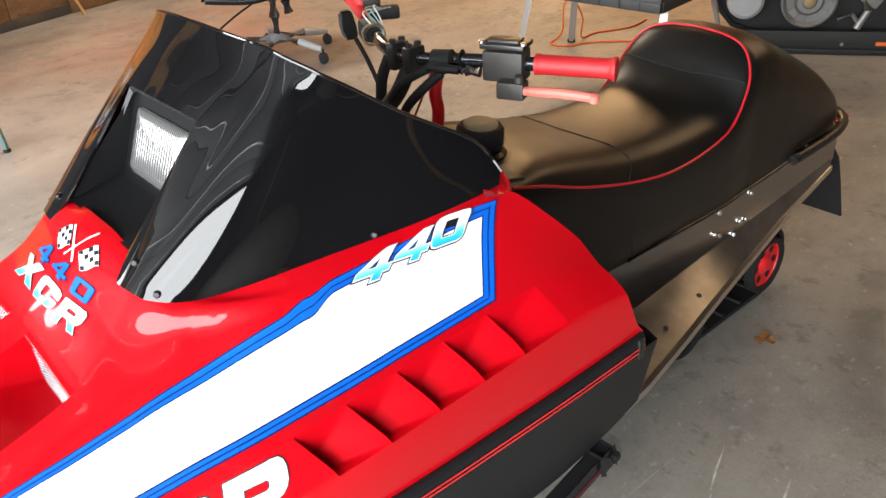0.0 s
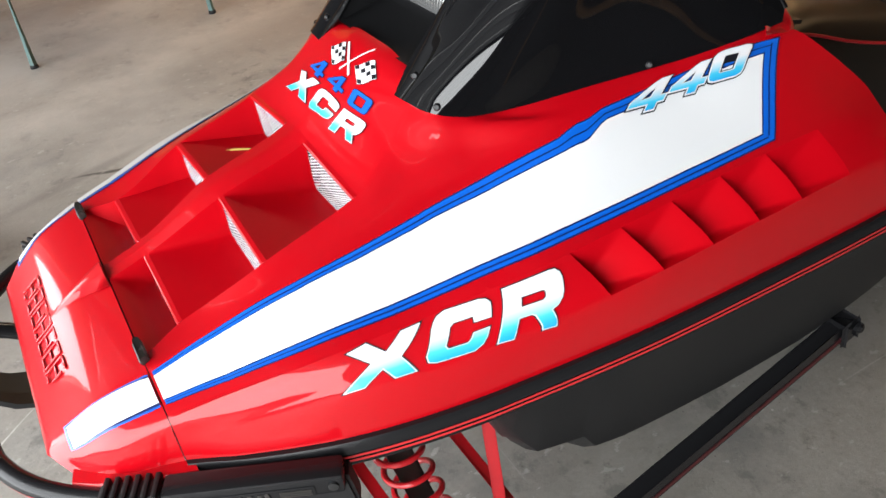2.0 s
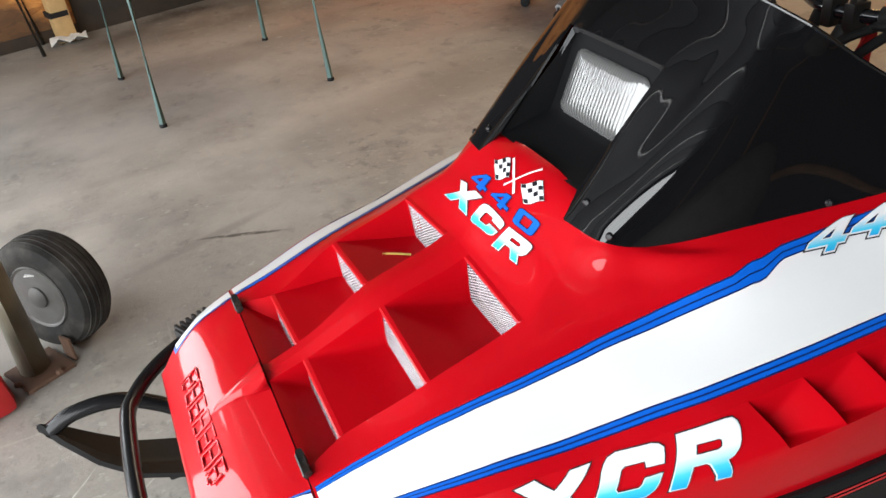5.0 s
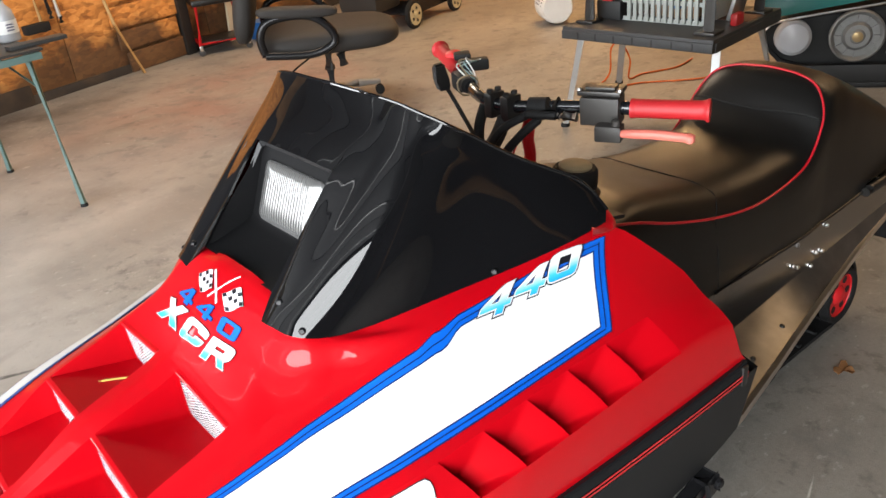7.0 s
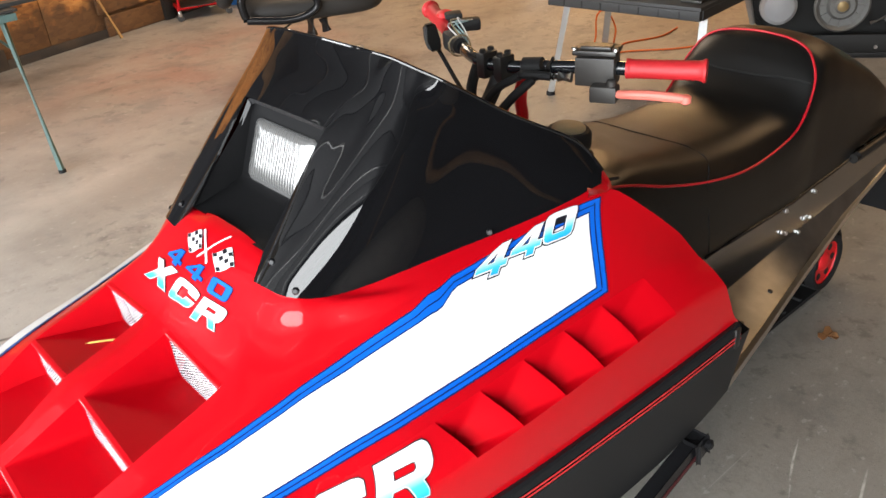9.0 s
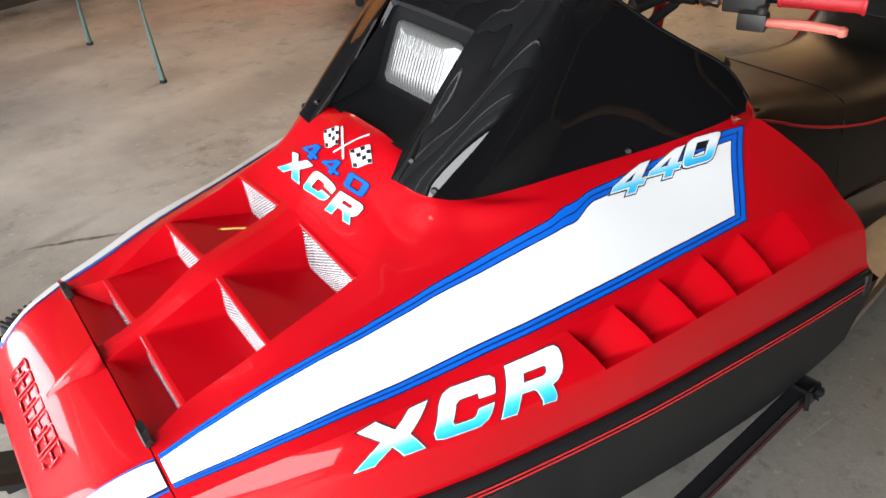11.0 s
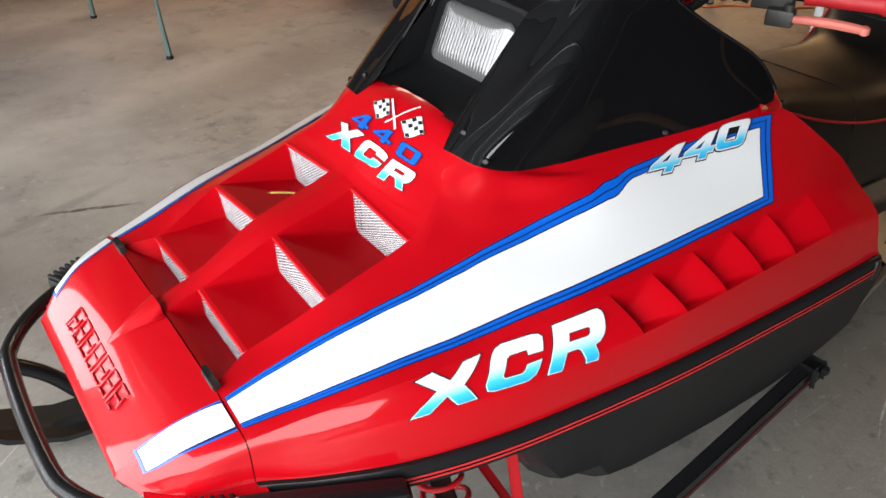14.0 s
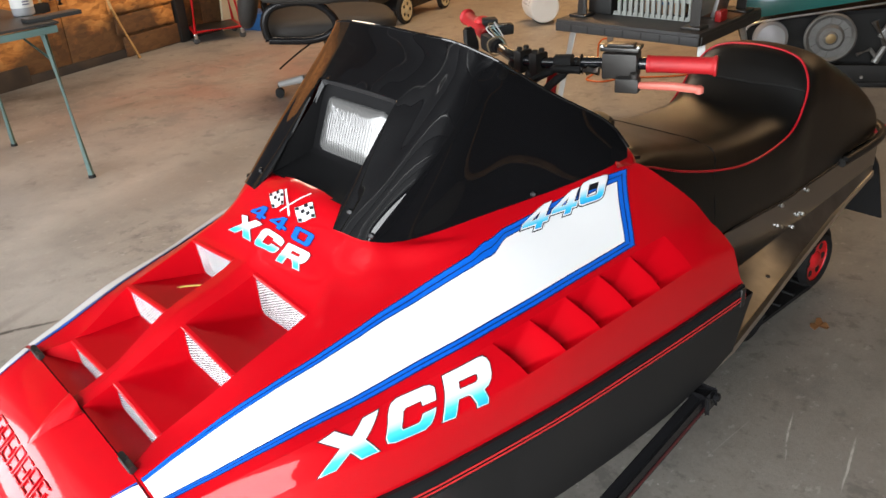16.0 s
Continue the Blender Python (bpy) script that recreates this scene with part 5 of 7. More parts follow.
add_grid(bm, [[bez(y, v, d) for y, v, d in row] for row in (
    [(-0.110, 0.72, -0.004), (-0.102, 0.94, 0.006), (-0.09, 0.962, 0.008), (0.0, 0.962, 0.009), (0.09, 0.962, 0.008), (0.102, 0.94, 0.006), (0.110, 0.72, -0.004)],
    [(-0.113, 0.72, 0.000), (-0.107, 0.965, 0.012), (-0.093, 0.998, 0.015), (0.0, 0.998, 0.016), (0.093, 0.998, 0.015), (0.107, 0.965, 0.012), (0.113, 0.72, 0.000)],
    [(-0.115, 0.72, -0.012), (-0.111, 0.985, -0.004), (-0.095, 1.03, -0.006), (0.0, 1.03, -0.006), (0.095, 1.03, -0.006), (0.111, 0.985, -0.004), (0.115, 0.72, -0.012)])])
bmesh.ops.subdivide_edges(bm, edges=bm.edges[:], cuts=1, smooth=0.5, use_grid_fill=True)
bmesh.ops.recalc_face_normals(bm, faces=bm.faces[:])
part("brow", bm, PLASTIC_SMOOTH, headlight)
for side in (-1, 1):
    for c, r in ((3.45, 0.10), (5.2, 0.03), (8.6, 0.04)):
        p = ws_point(c, r)
        p = Vector((p.x, p.y * -side, p.z))
        bm = lathe(p, (-0.6, side * 0.75, 0.3), [(-0.002, 0.005), (0.002, 0.005), (0.004, 0.003)], 12)
        part("screw", bm, PLASTIC_SMOOTH, windshield)

# ---- handlebar ----
bar_path = [(1.130, -0.322, 0.905), (1.072, -0.212, 0.905), (1.034, -0.110, 0.900), (1.000, -0.030, 0.895), (0.988, 0.035, 0.895), (1.006, 0.100, 0.900), (1.062, 0.205, 0.908), (1.112, 0.331, 0.932)]
bars = part("handlebar", tube(smooth_path(bar_path, 5), 0.0115, 12), GLOSS_BLACK, sled, "black handlebar with red grips")


def along(p, q, t):
    return Vector(p).lerp(Vector(q), t)


for a, b in ((bar_path[1], bar_path[0]), (bar_path[6], bar_path[7])):
    a, b = Vector(a), Vector(b)
    d = (b - a)
    prof = [(0.0, 0.0165), (0.006, 0.0165), (0.007, 0.0158)]
    for k in range(12):
        prof += [(0.012 + k * 0.0085, 0.0160), (0.016 + k * 0.0085, 0.0155)]
    prof += [(0.118, 0.0165), (0.121, 0.0190), (0.125, 0.0190), (0.126, 0.0165)]
    bm = lathe(a, d, prof, 18)
    part("grip", bm, GRIP_RED, bars, "red rubber grip")
# brake master cylinder
d = (Vector(bar_path[0]) - Vector(bar_path[2])).normalized()
turn = Matrix.Rotation(math.atan2(d.y, d.x), 3, "Z")
mc = Vector((1.052, -0.168, 0.902))
bm = box(mc, (0.066, 0.045, 0.048), turn, bevel=0.004)
master = part("brake_cylinder", bm, CASTING, bars, "grey cast brake cylinder with reservoir lid")
bm = bmesh.new()
add_box(bm, mc + Vector((0, 0, 0.032)), (0.072, 0.050, 0.008), turn, bevel=0.002)
add_box(bm, mc + Vector((0, 0, 0.038)), (0.050, 0.030, 0.005), turn, bevel=0.002)
part("reservoir_lid", bm, DARK_STEEL, master)
for sx in (-1, 1):
    bm = lathe(mc + turn @ Vector((sx * 0.034, -0.018, 0.036)), (0, 0, 1), [(0, 0.005), (0.004, 0.005), (0.005, 0.003)], 10)
    part("screw", bm, STEEL, master)
bm = bmesh.new()
add_box(bm, mc + turn @ Vector((0.02, -0.030, -0.030)), (0.045, 0.030, 0.028), turn, bevel=0.005)
add_lathe(bm, mc + turn @ Vector((0.032, -0.034, -0.012)), (0, 0, 1), [(-0.03, 0.008), (0.004, 0.008), (0.006, 0.006)], 12)
part("lever_perch", bm, CASTING, master)
lev = [mc + turn @ Vector(v) for v in ((0.030, -0.034, -0.030), (0.060, -0.040, -0.027), (0.10, -0.040, -0.026), (0.140, -0.034, -0.030), (0.150, -0.032, -0.032))]
bm = tube(smooth_path(lev, 5), [0.006 + 0.002 * math.sin(k / 20 * 3.1) for k in range(21)], 10)
add_lathe(bm, lev[-1], (0, 0, 1), [(-0.008, 0.004), (-0.005, 0.0085), (0.005, 0.0085), (0.008, 0.004)], 12)
part("brake_lever", bm, PINK_GRIP, master, "faded red brake lever")
bm = tube([mc + turn @ Vector((-0.039, -0.016, -0.012)), mc + turn @ Vector((-0.062, -0.016, -0.012))], 0.009, 8)
add_tube(bm, [mc + turn @ Vector((-0.062, -0.016, -0.012)), mc + turn @ Vector((-0.074, -0.016, -0.012))], 0.006, 8)
part("banjo_fitting", bm, STEEL, master, "bright steel hose fitting")
hose = [mc + turn @ Vector((-0.070, -0.016, -0.012)), mc + turn @ Vector((-0.12, -0.02, -0.010)), (0.985, -0.05, 0.885), (0.955, -0.02, 0.862), (0.935, 0.0, 0.82), (0.925, 0.01, 0.78)]
part("brake_hose", tube(smooth_path(hose, 6), 0.0075, 10), RUBBER, master)
# wrap of tape and wires
wrap = smooth_path(bar_path, 5)
bm = tube([wrap[11], wrap[12], wrap[13], wrap[14]], 0.0175, 12)
part("grip_tape", bm, RUBBER, bars)
WIRE_A = material("pale_blue_wire", (0.30, 0.45, 0.46), rough=0.5)
WIRE_W = material("white_wire", (0.7, 0.7, 0.68), rough=0.5)
for i, (mat, off) in enumerate(((WIRE_W, 0.016), (WIRE_A, 0.019))):
    bm = tube(smooth_path([wrap[9] + Vector((0, -0.008, off)), wrap[8] + Vector((0, 0, off + 0.012 - 0.01 * i)), wrap[7] + Vector((0.0, -0.01, 0.006)), wrap[6] + Vector((0, -0.012, -0.004))], 4), 0.0016, 6)
    part("wire", bm, mat, bars)
# stem clamp
for k in (0.018, -0.024):
    c = Vector((0.990, 0.012 + k, 0.893))
    bm = box(c, (0.036, 0.020, 0.046), None, bevel=0.004)
    add_lathe(bm, c + Vector((-0.010, 0, 0.02)), (0, 0, 1), [(0, 0.006), (0.008, 0.006), (0.010, 0.004)], 6)
    add_lathe(bm, c + Vector((0.010, 0, 0.02)), (0, 0, 1), [(0, 0.006), (0.008, 0.006), (0.010, 0.004)], 6)
    part("bar_clamp", bm, DARK_STEEL, bars)
bm = tube(smooth_path([(0.990, 0.0, 0.880), (0.960, 0.0, 0.84), (0.92, 0.0, 0.81), (0.88, 0.0, 0.76)], 4), 0.014, 12)
part("steering_post", bm, BLACK, bars)
for y, r in ((-0.035, 0.008), (0.030, 0.010)):
    bm = tube(smooth_path([(1.0, y * 2.2, 0.885), (0.965, y * 1.6, 0.855), (0.945, y, 0.82), (0.94, y * 1.2, 0.79)], 5), r, 10)
    part("cable", bm, RUBBER, bars, "black control cable")
# throttle block and stop switch on the far side
tb_ = Vector((1.031, 0.164, 0.904))
turn2 = Matrix.Rotation(math.atan2(0.9, 0.4), 3, "Z")
bm = box(tb_, (0.054, 0.034, 0.036), turn2, bevel=0.010)
add_lathe(bm, tb_ - turn2 @ Vector((0.040, 0, 0)), turn2 @ Vector((1, 0, 0)), [(0, 0.015), (0.020, 0.0165), (0.024, 0.015)], 14)
throttle = part("throttle_block", bm, BLACK, bars)
lp_ = Vector((1.022, 0.218, 0.905))
bm = prism([lp_ + Vector(v) for v in ((-0.015, 0.0, 0.026), (0.010, -0.003, 0.026), (0.014, -0.010, -0.005), (0.005, -0.026, -0.022), (-0.021, -0.019, -0.022), (-0.019, -0.005, -0.005))], (0.007, 0.018, 0.0))
bmesh.ops.bevel(bm, geom=bm.edges[:], offset=0.004, segments=2, affect="EDGES")
part("thumb_lever", bm, BLACK, throttle, angle=50)
ks_ = Vector((1.090, 0.197, 0.918))
bm = box(ks_, (0.026, 0.064, 0.024), Matrix.Rotation(0.95, 3, "Z"), bevel=0.006)
add_box(bm, ks_ + Vector((-0.01, 0.02, 0.018)), (0.034, 0.034, 0.012), Matrix.Rotation(0.95, 3, "Z"), bevel=0.004)
part("switch_housing", bm, BLACK, throttle)
bm = lathe(Vector((1.079, 0.242, 0.936)), (-0.1, 0, 1), [(-0.010, 0.010), (-0.004, 0.010), (-0.003, 0.016), (0.004, 0.015), (0.007, 0.008)], 14)
part("stop_button", bm, RED_FLAT, throttle, "red stop button")
for i, mat in enumerate((WIRE_W, WIRE_A, WIRE_A, TAN_TOP, WIRE_W)):
    p0 = tb_ + Vector((0.012 - 0.006 * i, 0.0, 0.020))
    bm = tube(smooth_path([ks_ + Vector((-0.02 + 0.006 * i, -0.02, 0.012)), p0 + Vector((0.01, 0.01, 0.018 - 0.006 * (i % 3))), p0 + Vector((0.0, -0.024, -0.004)), p0 + Vector((-0.014 + 0.004 * i, -0.045, -0.022))], 4), 0.0015, 6)
    part("wire", bm, mat, throttle)
bm = bmesh.new()
ringp = [tb_ - turn2 @ Vector((0.036, 0, 0)) + turn2 @ Vector((0.004 * math.sin(3 * a), 0.021 * math.cos(a), 0.020 * math.sin(a))) for a in [k * math.pi / 9 for k in range(18)]]
add_tube(bm, ringp, 0.0018, 6, closed=True)
part("cable_tie", bm, TAN_TOP, throttle)
part("cable", tube(smooth_path([lp_ + Vector((0.01, 0.0, -0.020)), lp_ + Vector((0.018, -0.03, -0.07)), (1.0, 0.10, 0.80), (0.975, 0.07, 0.75)], 5), 0.0045, 8), RUBBER, throttle)
# red coiled tether
bm = tube(smooth_path([(1.048, 0.008, 0.868), (1.056, 0.010, 0.845), (1.052, 0.012, 0.81), (1.062, 0.018, 0.775), (1.060, 0.022, 0.735)], 5), 0.0115, 10)
part("tether_cord", bm, RED_FLAT, bars, "red coiled tether cord")
bm = tube(smooth_path([(1.048, 0.008, 0.868), (1.03, 0.0, 0.845), (1.0, 0.0, 0.80), (0.98, 0.0, 0.77)], 4), 0.0022, 6)
part("tether_lead", bm, RED_FLAT, bars)
# dash panel between hood and tank
bm = bmesh.new()
add_grid(bm, [[(x, y, 0.80 - 0.03 * abs(y) - (x - 0.86) * 0.25) for y in (-0.27, -0.16, -0.06, 0.06, 0.16, 0.27)] for x in (0.84, 0.90, 0.95, 0.985)])
part("dash", thick(bm, 0.006), PLASTIC, sled, "black dash panel")

# the hood's rear rim, seen behind the windshield
bm = bmesh.new()
RIM = [(0.900, 0.319, 0.784), (0.916, 0.304, 0.786), (0.920, 0.288, 0.797), (0.918, 0.276, 0.804), (0.938, 0.255, 0.790), (0.975, 0.222, 0.764), (0.998, 0.154, 0.757), (1.015, 0.05, 0.755)]
rim_line = smooth_path([(x, -y, z) for x, y, z in RIM] + [(x, y, z) for x, y, z in RIM[::-1]], 6)
add_grid(bm, [[q + Vector((dx, 0, dz)) for q in rim_line] for dx, dz in ((-0.05, 0.006), (-0.008, -0.001), (-0.002, 0.001), (0.003, -0.001), (0.005, -0.006), (0.004, -0.024))])
part("cowl_rim", thick(bm, 0.003), RED, hood, "red rear rim of the hood")

# ---- tank, seat ----
CY = -0.058
TCY = -0.0125
SEAT_X = (0.97, 1.06, 1.16, 1.25, 1.33, 1.42, 1.52, 1.60, 1.64, 1.675, 1.71, 1.75, 1.80, 1.88, 1.98, 2.08, 2.16, 2.215, 2.245)
SEAT_TOP = (0.738, 0.738, 0.720, 0.697, 0.680, 0.667, 0.661, 0.664, 0.675, 0.702, 0.750, 0.784, 0.786, 0.756, 0.707, 0.652, 0.600, 0.555, 0.510)
SEAT_TW = (0.115, 0.130, 0.132, 0.131, 0.129, 0.127, 0.125, 0.118, 0.110, 0.097, 0.092, 0.088, 0.084, 0.084, 0.086, 0.090, 0.092, 0.092, 0.080)
SEAT_PZ = (0.733, 0.706, 0.668, 0.641, 0.622, 0.607, 0.604, 0.617, 0.634, 0.664, 0.702, 0.728, 0.728, 0.700, 0.650, 0.596, 0.548, 0.510, 0.480)
SEAT_BW = (0.184, 0.185, 0.187, 0.190, 0.191, 0.190, 0.188, 0.187, 0.186, 0.184, 0.181, 0.178, 0.178, 0.178, 0.176, 0.172, 0.164, 0.155, 0.135)
SEAT_LOW = (0.55, 0.50, 0.470, 0.458, 0.455, 0.452, 0.446, 0.442, 0.440, 0.439, 0.438, 0.438, 0.439, 0.442, 0.447, 0.452, 0.456, 0.460, 0.463)


def seat_ring(x, side):
    top, tw, pz, bw, lo_ = (pchip(SEAT_X, q, x) for q in (SEAT_TOP, SEAT_TW, SEAT_PZ, SEAT_BW, SEAT_LOW))
    drop = top - pz
    if side == 1:
        tw, bw = tw * 0.90, bw * (0.93 if x < 1.55 else 0.86)
    c = [(0.0, top), (tw * 0.5, top - 0.002), (tw * 0.9, top - 0.04 * drop - 0.002), (tw * 0.55 + bw * 0.45, top - 0.28 * drop), (tw * 0.2 + bw * 0.8, top - 0.62 * drop), (bw * 0.985, pz),
         (bw * 1.005, pz * 0.55 + lo_ * 0.45), (bw, lo_ + 0.012), (bw * 0.99, lo_)]
    return [(x, CY + side * y, z) for y, z in c]


def seat_skin(x, s, side):
    r = seat_ring(x, side)
    i = min(int(s), len(r) - 2)
    return Vector(r[i]).lerp(Vector(r[i + 1]), s - i)


bm = bmesh.new()
xs = [SEAT_X[0] + (SEAT_X[-1] - SEAT_X[0]) * i / 90 for i in range(91)]
for side in (-1, 1):
    add_grid(bm, [seat_ring(x, side) for x in xs])
    end = seat_ring(xs[-1], side)
    add_grid(bm, [end, [(x + 0.012, CY + (y - CY) * 0.75, z * 0.85 + 0.46 * 0.15) for x, y, z in end], [(xs[-1] + 0.018, CY, z * 0.7 + 0.46 * 0.3) for x, y, z in end]])
    fr = seat_ring(xs[0], side)
    add_grid(bm, [fr, [(xs[0] - 0.02, CY, z * 0.7 + 0.2) for x, y, z in fr]])
bmesh.ops.remove_doubles(bm, verts=bm.verts[:], dist=3e-4)
bmesh.ops.recalc_face_normals(bm, faces=bm.faces[:])
bmesh.ops.subdivide_edges(bm, edges=[e for e in bm.edges if e.calc_length() > 0.02], cuts=1, smooth=0.7, use_grid_fill=True)
seat = part("seat", bm, VINYL, sled, "black vinyl seat with raised back and red piping", angle=80)
# piping along the flank, up and over the back rest
PIPE = ((0.98, 5.0), (1.06, 5.0), (1.16, 5.0), (1.28, 5.0), (1.40, 5.0), (1.50, 5.0), (1.60, 5.0), (1.65, 5.0), (1.69, 4.8), (1.715, 4.3), (1.735, 3.5), (1.748, 2.8), (1.757, 2.0), (1.762, 1.0), (1.763, 0.0))
bm = bmesh.new()
pl = [seat_skin(x, s, -1) + Vector((0, -0.002, 0.002)) for x, s in PIPE]
pr = [seat_skin(x, s, 1) + Vector((0, 0.002, 0.002)) for x, s in PIPE[:-1]]
add_tube(bm, smooth_path(pl + pr[::-1], 6), 0.0028, 8)
part("piping", bm, PIPING, seat, "red piping")
# cross seam between tank cover and seat
bm = bmesh.new()
seam_x = lambda s: 1.302 + 0.020 * math.sin(min(1, s / 3.4) * math.pi / 2) - 0.035 * max(0, s - 3.2) / 1.8
sl = [seat_skin(seam_x(s), s, -1) + Vector((0, 0, 0.0005)) for s in [k * 0.25 for k in range(21)]]
sr = [seat_skin(seam_x(s), s, 1) + Vector((0, 0, 0.0005)) for s in [k * 0.25 for k in range(1, 21)]]
add_tube(bm, sl[::-1] + sr, 0.0022, 6)
add_tube(bm, [seat_skin(1.287 + 0.012 * (s - 5), s, -1) + Vector((0, -0.0005, 0)) for s in (5, 5.5, 6, 6.5, 7, 8)], 0.0016, 6)
part("seam", bm, BLACK, seat)
# crease where the back rest meets the seat
bm = bmesh.new()
add_tube(bm, [seat_skin(1.684 + 0.022 * (abs(k) / 10) ** 2, abs(k) * 0.46, -1 if k <= 0 else 1) + Vector((-0.001, 0, 0.0)) for k in range(-10, 11)], 0.0022, 6)
part("back_crease", bm, BLACK, seat)
# rolled lower edge of the side panel
bm = bmesh.new()
add_tube(bm, [seat_skin(1.30 + 0.09 * k, 7.6, -1) + Vector((0, -0.001, 0)) for k in range(10)], 0.0045, 8)
part("side_bead", bm, PLASTIC_SMOOTH, seat, "black plastic bead along the side panel")
# strap on the tail
bm = bmesh.new()
add_box(bm, seat_skin(2.02, 0, -1) + Vector((0, 0.0, 0.006)), (0.10, 0.075, 0.010), Matrix.Rotation(0.50, 3, "Y"), bevel=0.003)
part("tail_strap", bm, RUBBER, seat, "black strap on the seat tail")
# fuel cap
cap_o = Vector((1.038, -0.112, 0.730))
bm = lathe(cap_o, (0.05, -0.05, 1), [(0, 0.048), (0.012, 0.048), (0.018, 0.041), (0.022, 0.041)], 28)
neck = part("filler_neck", bm, PLASTIC_SMOOTH, sled)
prof = [(0.022, 0.040), (0.03, 0.042), (0.052, 0.041), (0.058, 0.037)]
bm = lathe(cap_o, (0.05, -0.05, 1), prof, 28)
cap = part("fuel_cap", bm, RUBBER, neck, "black ribbed fuel cap with a tan worn top")
bm = lathe(cap_o, (0.05, -0.05, 1), [(0.0575, 0.030), (0.062, 0.030), (0.065, 0.026), (0.066, 0.010)], 24)
part("cap_disc", bm, TAN_TOP, neck, "tan worn disc")

# ---- tunnel, running boards, rear ----
bm = bmesh.new()
for side in (-1, 1):
    y = side * 0.222 + TCY
    add_grid(bm, [[(x, y, z) for x in (1.0, 1.3, 1.6, 1.9, 2.12)] + [(2.20, y, zz)] for z, zz in ((0.47, 0.45), (0.40, 0.40), (0.315, 0.37))])
add_grid(bm, [[(x, -0.222 + TCY, 0.465) for x in (1.0, 2.2)], [(x, 0.222 + TCY, 0.465) for x in (1.0, 2.2)]])
tunnel = part("tunnel", thick(bm, 0.003), ALU, sled, "bare riveted aluminium tunnel")
for side in (-1, 1):
    bm = bmesh.new()
    bx = (1.02, 1.18, 1.37, 1.49, 1.61, 1.80, 2.02, 2.19)
    bo = (0.408, 0.396, 0.361, 0.337, 0.314, 0.279, 0.247, 0.240)
    inn = [(x, side * 0.222 + TCY, 0.312 + 0.075 * max(0, x - 1.35)) for x in bx]
    out_ = [(x, side * o, 0.291 + 0.20 * max(0, x - 1.92)) for x, o in zip(bx, bo)]
    add_grid(bm, [inn, [tuple(Vector(a).lerp(Vector(b), 0.55)) for a, b in zip(inn, out_)], out_])
    part("running_board", thick(bm, 0.003), WORN_ALU, tunnel, "bare aluminium running board")
    bm = bmesh.new()
    add_grid(bm, [[(x, y - side * 0.012, z + 0.001) for x, y, z in out_], [(x, y - side * 0.010, z + 0.011) for x, y, z in out_], [(x, y + side * 0.002, z + 0.012) for x, y, z in out_], [(x, y + side * 0.003, z - 0.003) for x, y, z in out_], [(x, y - side * 0.006, z - 0.004) for x, y, z in out_]])
    bmesh.ops.recalc_face_normals(bm, faces=bm.faces[:])
    part("board_edge", bm, ALU_EDGE, tunnel, "bright folded board edge")
    for x, z in ((1.648, 0.425), (1.70, 0.444), (1.745, 0.366), (1.772, 0.36), (1.640, 0.372), (1.66, 0.362), (1.725, 0.338), (1.78, 0.425)):
        bm = lathe((x, side * 0.2235 + TCY, z), (0, side, 0), [(0, 0.0062), (0.0015, 0.0062), (0.0015, 0.005), (0.005, 0.0045)], 6)
        part("bolt", bm, STEEL, tunnel, "bright bolt head")
    for x, y in ((1.353, 0.315), (1.50, 0.296), (1.66, 0.272)):
        bm = lathe((x, side * y, 0.303), (0, side * 0.25, 1), [(0, 0.006), (0.003, 0.005), (0.004, 0.003)], 10)
        part("rivet", bm, DARK_STEEL, tunnel)
    for k in range(8):
        bm = box((1.22 + 0.012 * (k % 4) * 2.2, side * (0.30 + 0.012 * (k // 4) * 2), 0.304), (0.014, 0.0035, 0.003), Matrix.Rotation(0.3, 3, "Z"), bevel=0.001)
        part("board_slot", bm, STEEL, tunnel)
bm = lathe((2.03, -0.235, 0.452), (0, -1, 0.3), [(0, 0.012), (0.012, 0.010), (0.02, 0.006)], 10)
part("bumper_bolt", bm, STEEL, tunnel)
rear = [(1.95, -0.243, 0.452), (2.08, -0.250, 0.460), (2.17, -0.246, 0.466), (2.235, -0.225, 0.470), (2.275, -0.175, 0.474), (2.285, -0.06, 0.478), (2.275, 0.06, 0.474), (2.235, 0.11, 0.470), (2.15, 0.135, 0.466), (1.98, 0.140, 0.455)]
bm = tube(smooth_path(rear, 5), 0.0125, 12)
part("rear_bumper", bm, DARK_STEEL, sled, "black tube rear bumper")
bm = box((2.262, -0.210, 0.458), (0.02, 0.03, 0.03), Matrix.Rotation(0.7, 3, "Z"), bevel=0.004)
part("reflector", bm, RED_FLAT, sled, "small red reflector")
bm = bmesh.new()
add_grid(bm, [[(2.19, y * 0.93, 0.42), (2.235, y * 0.97, 0.36), (2.265, y, 0.27), (2.275, y * 1.06, 0.18)] for y in (-0.245, -0.1, 0.08, 0.21)])
part("snow_flap", thick(bm, 0.006), RUBBER, sled, "black rubber snow flap")

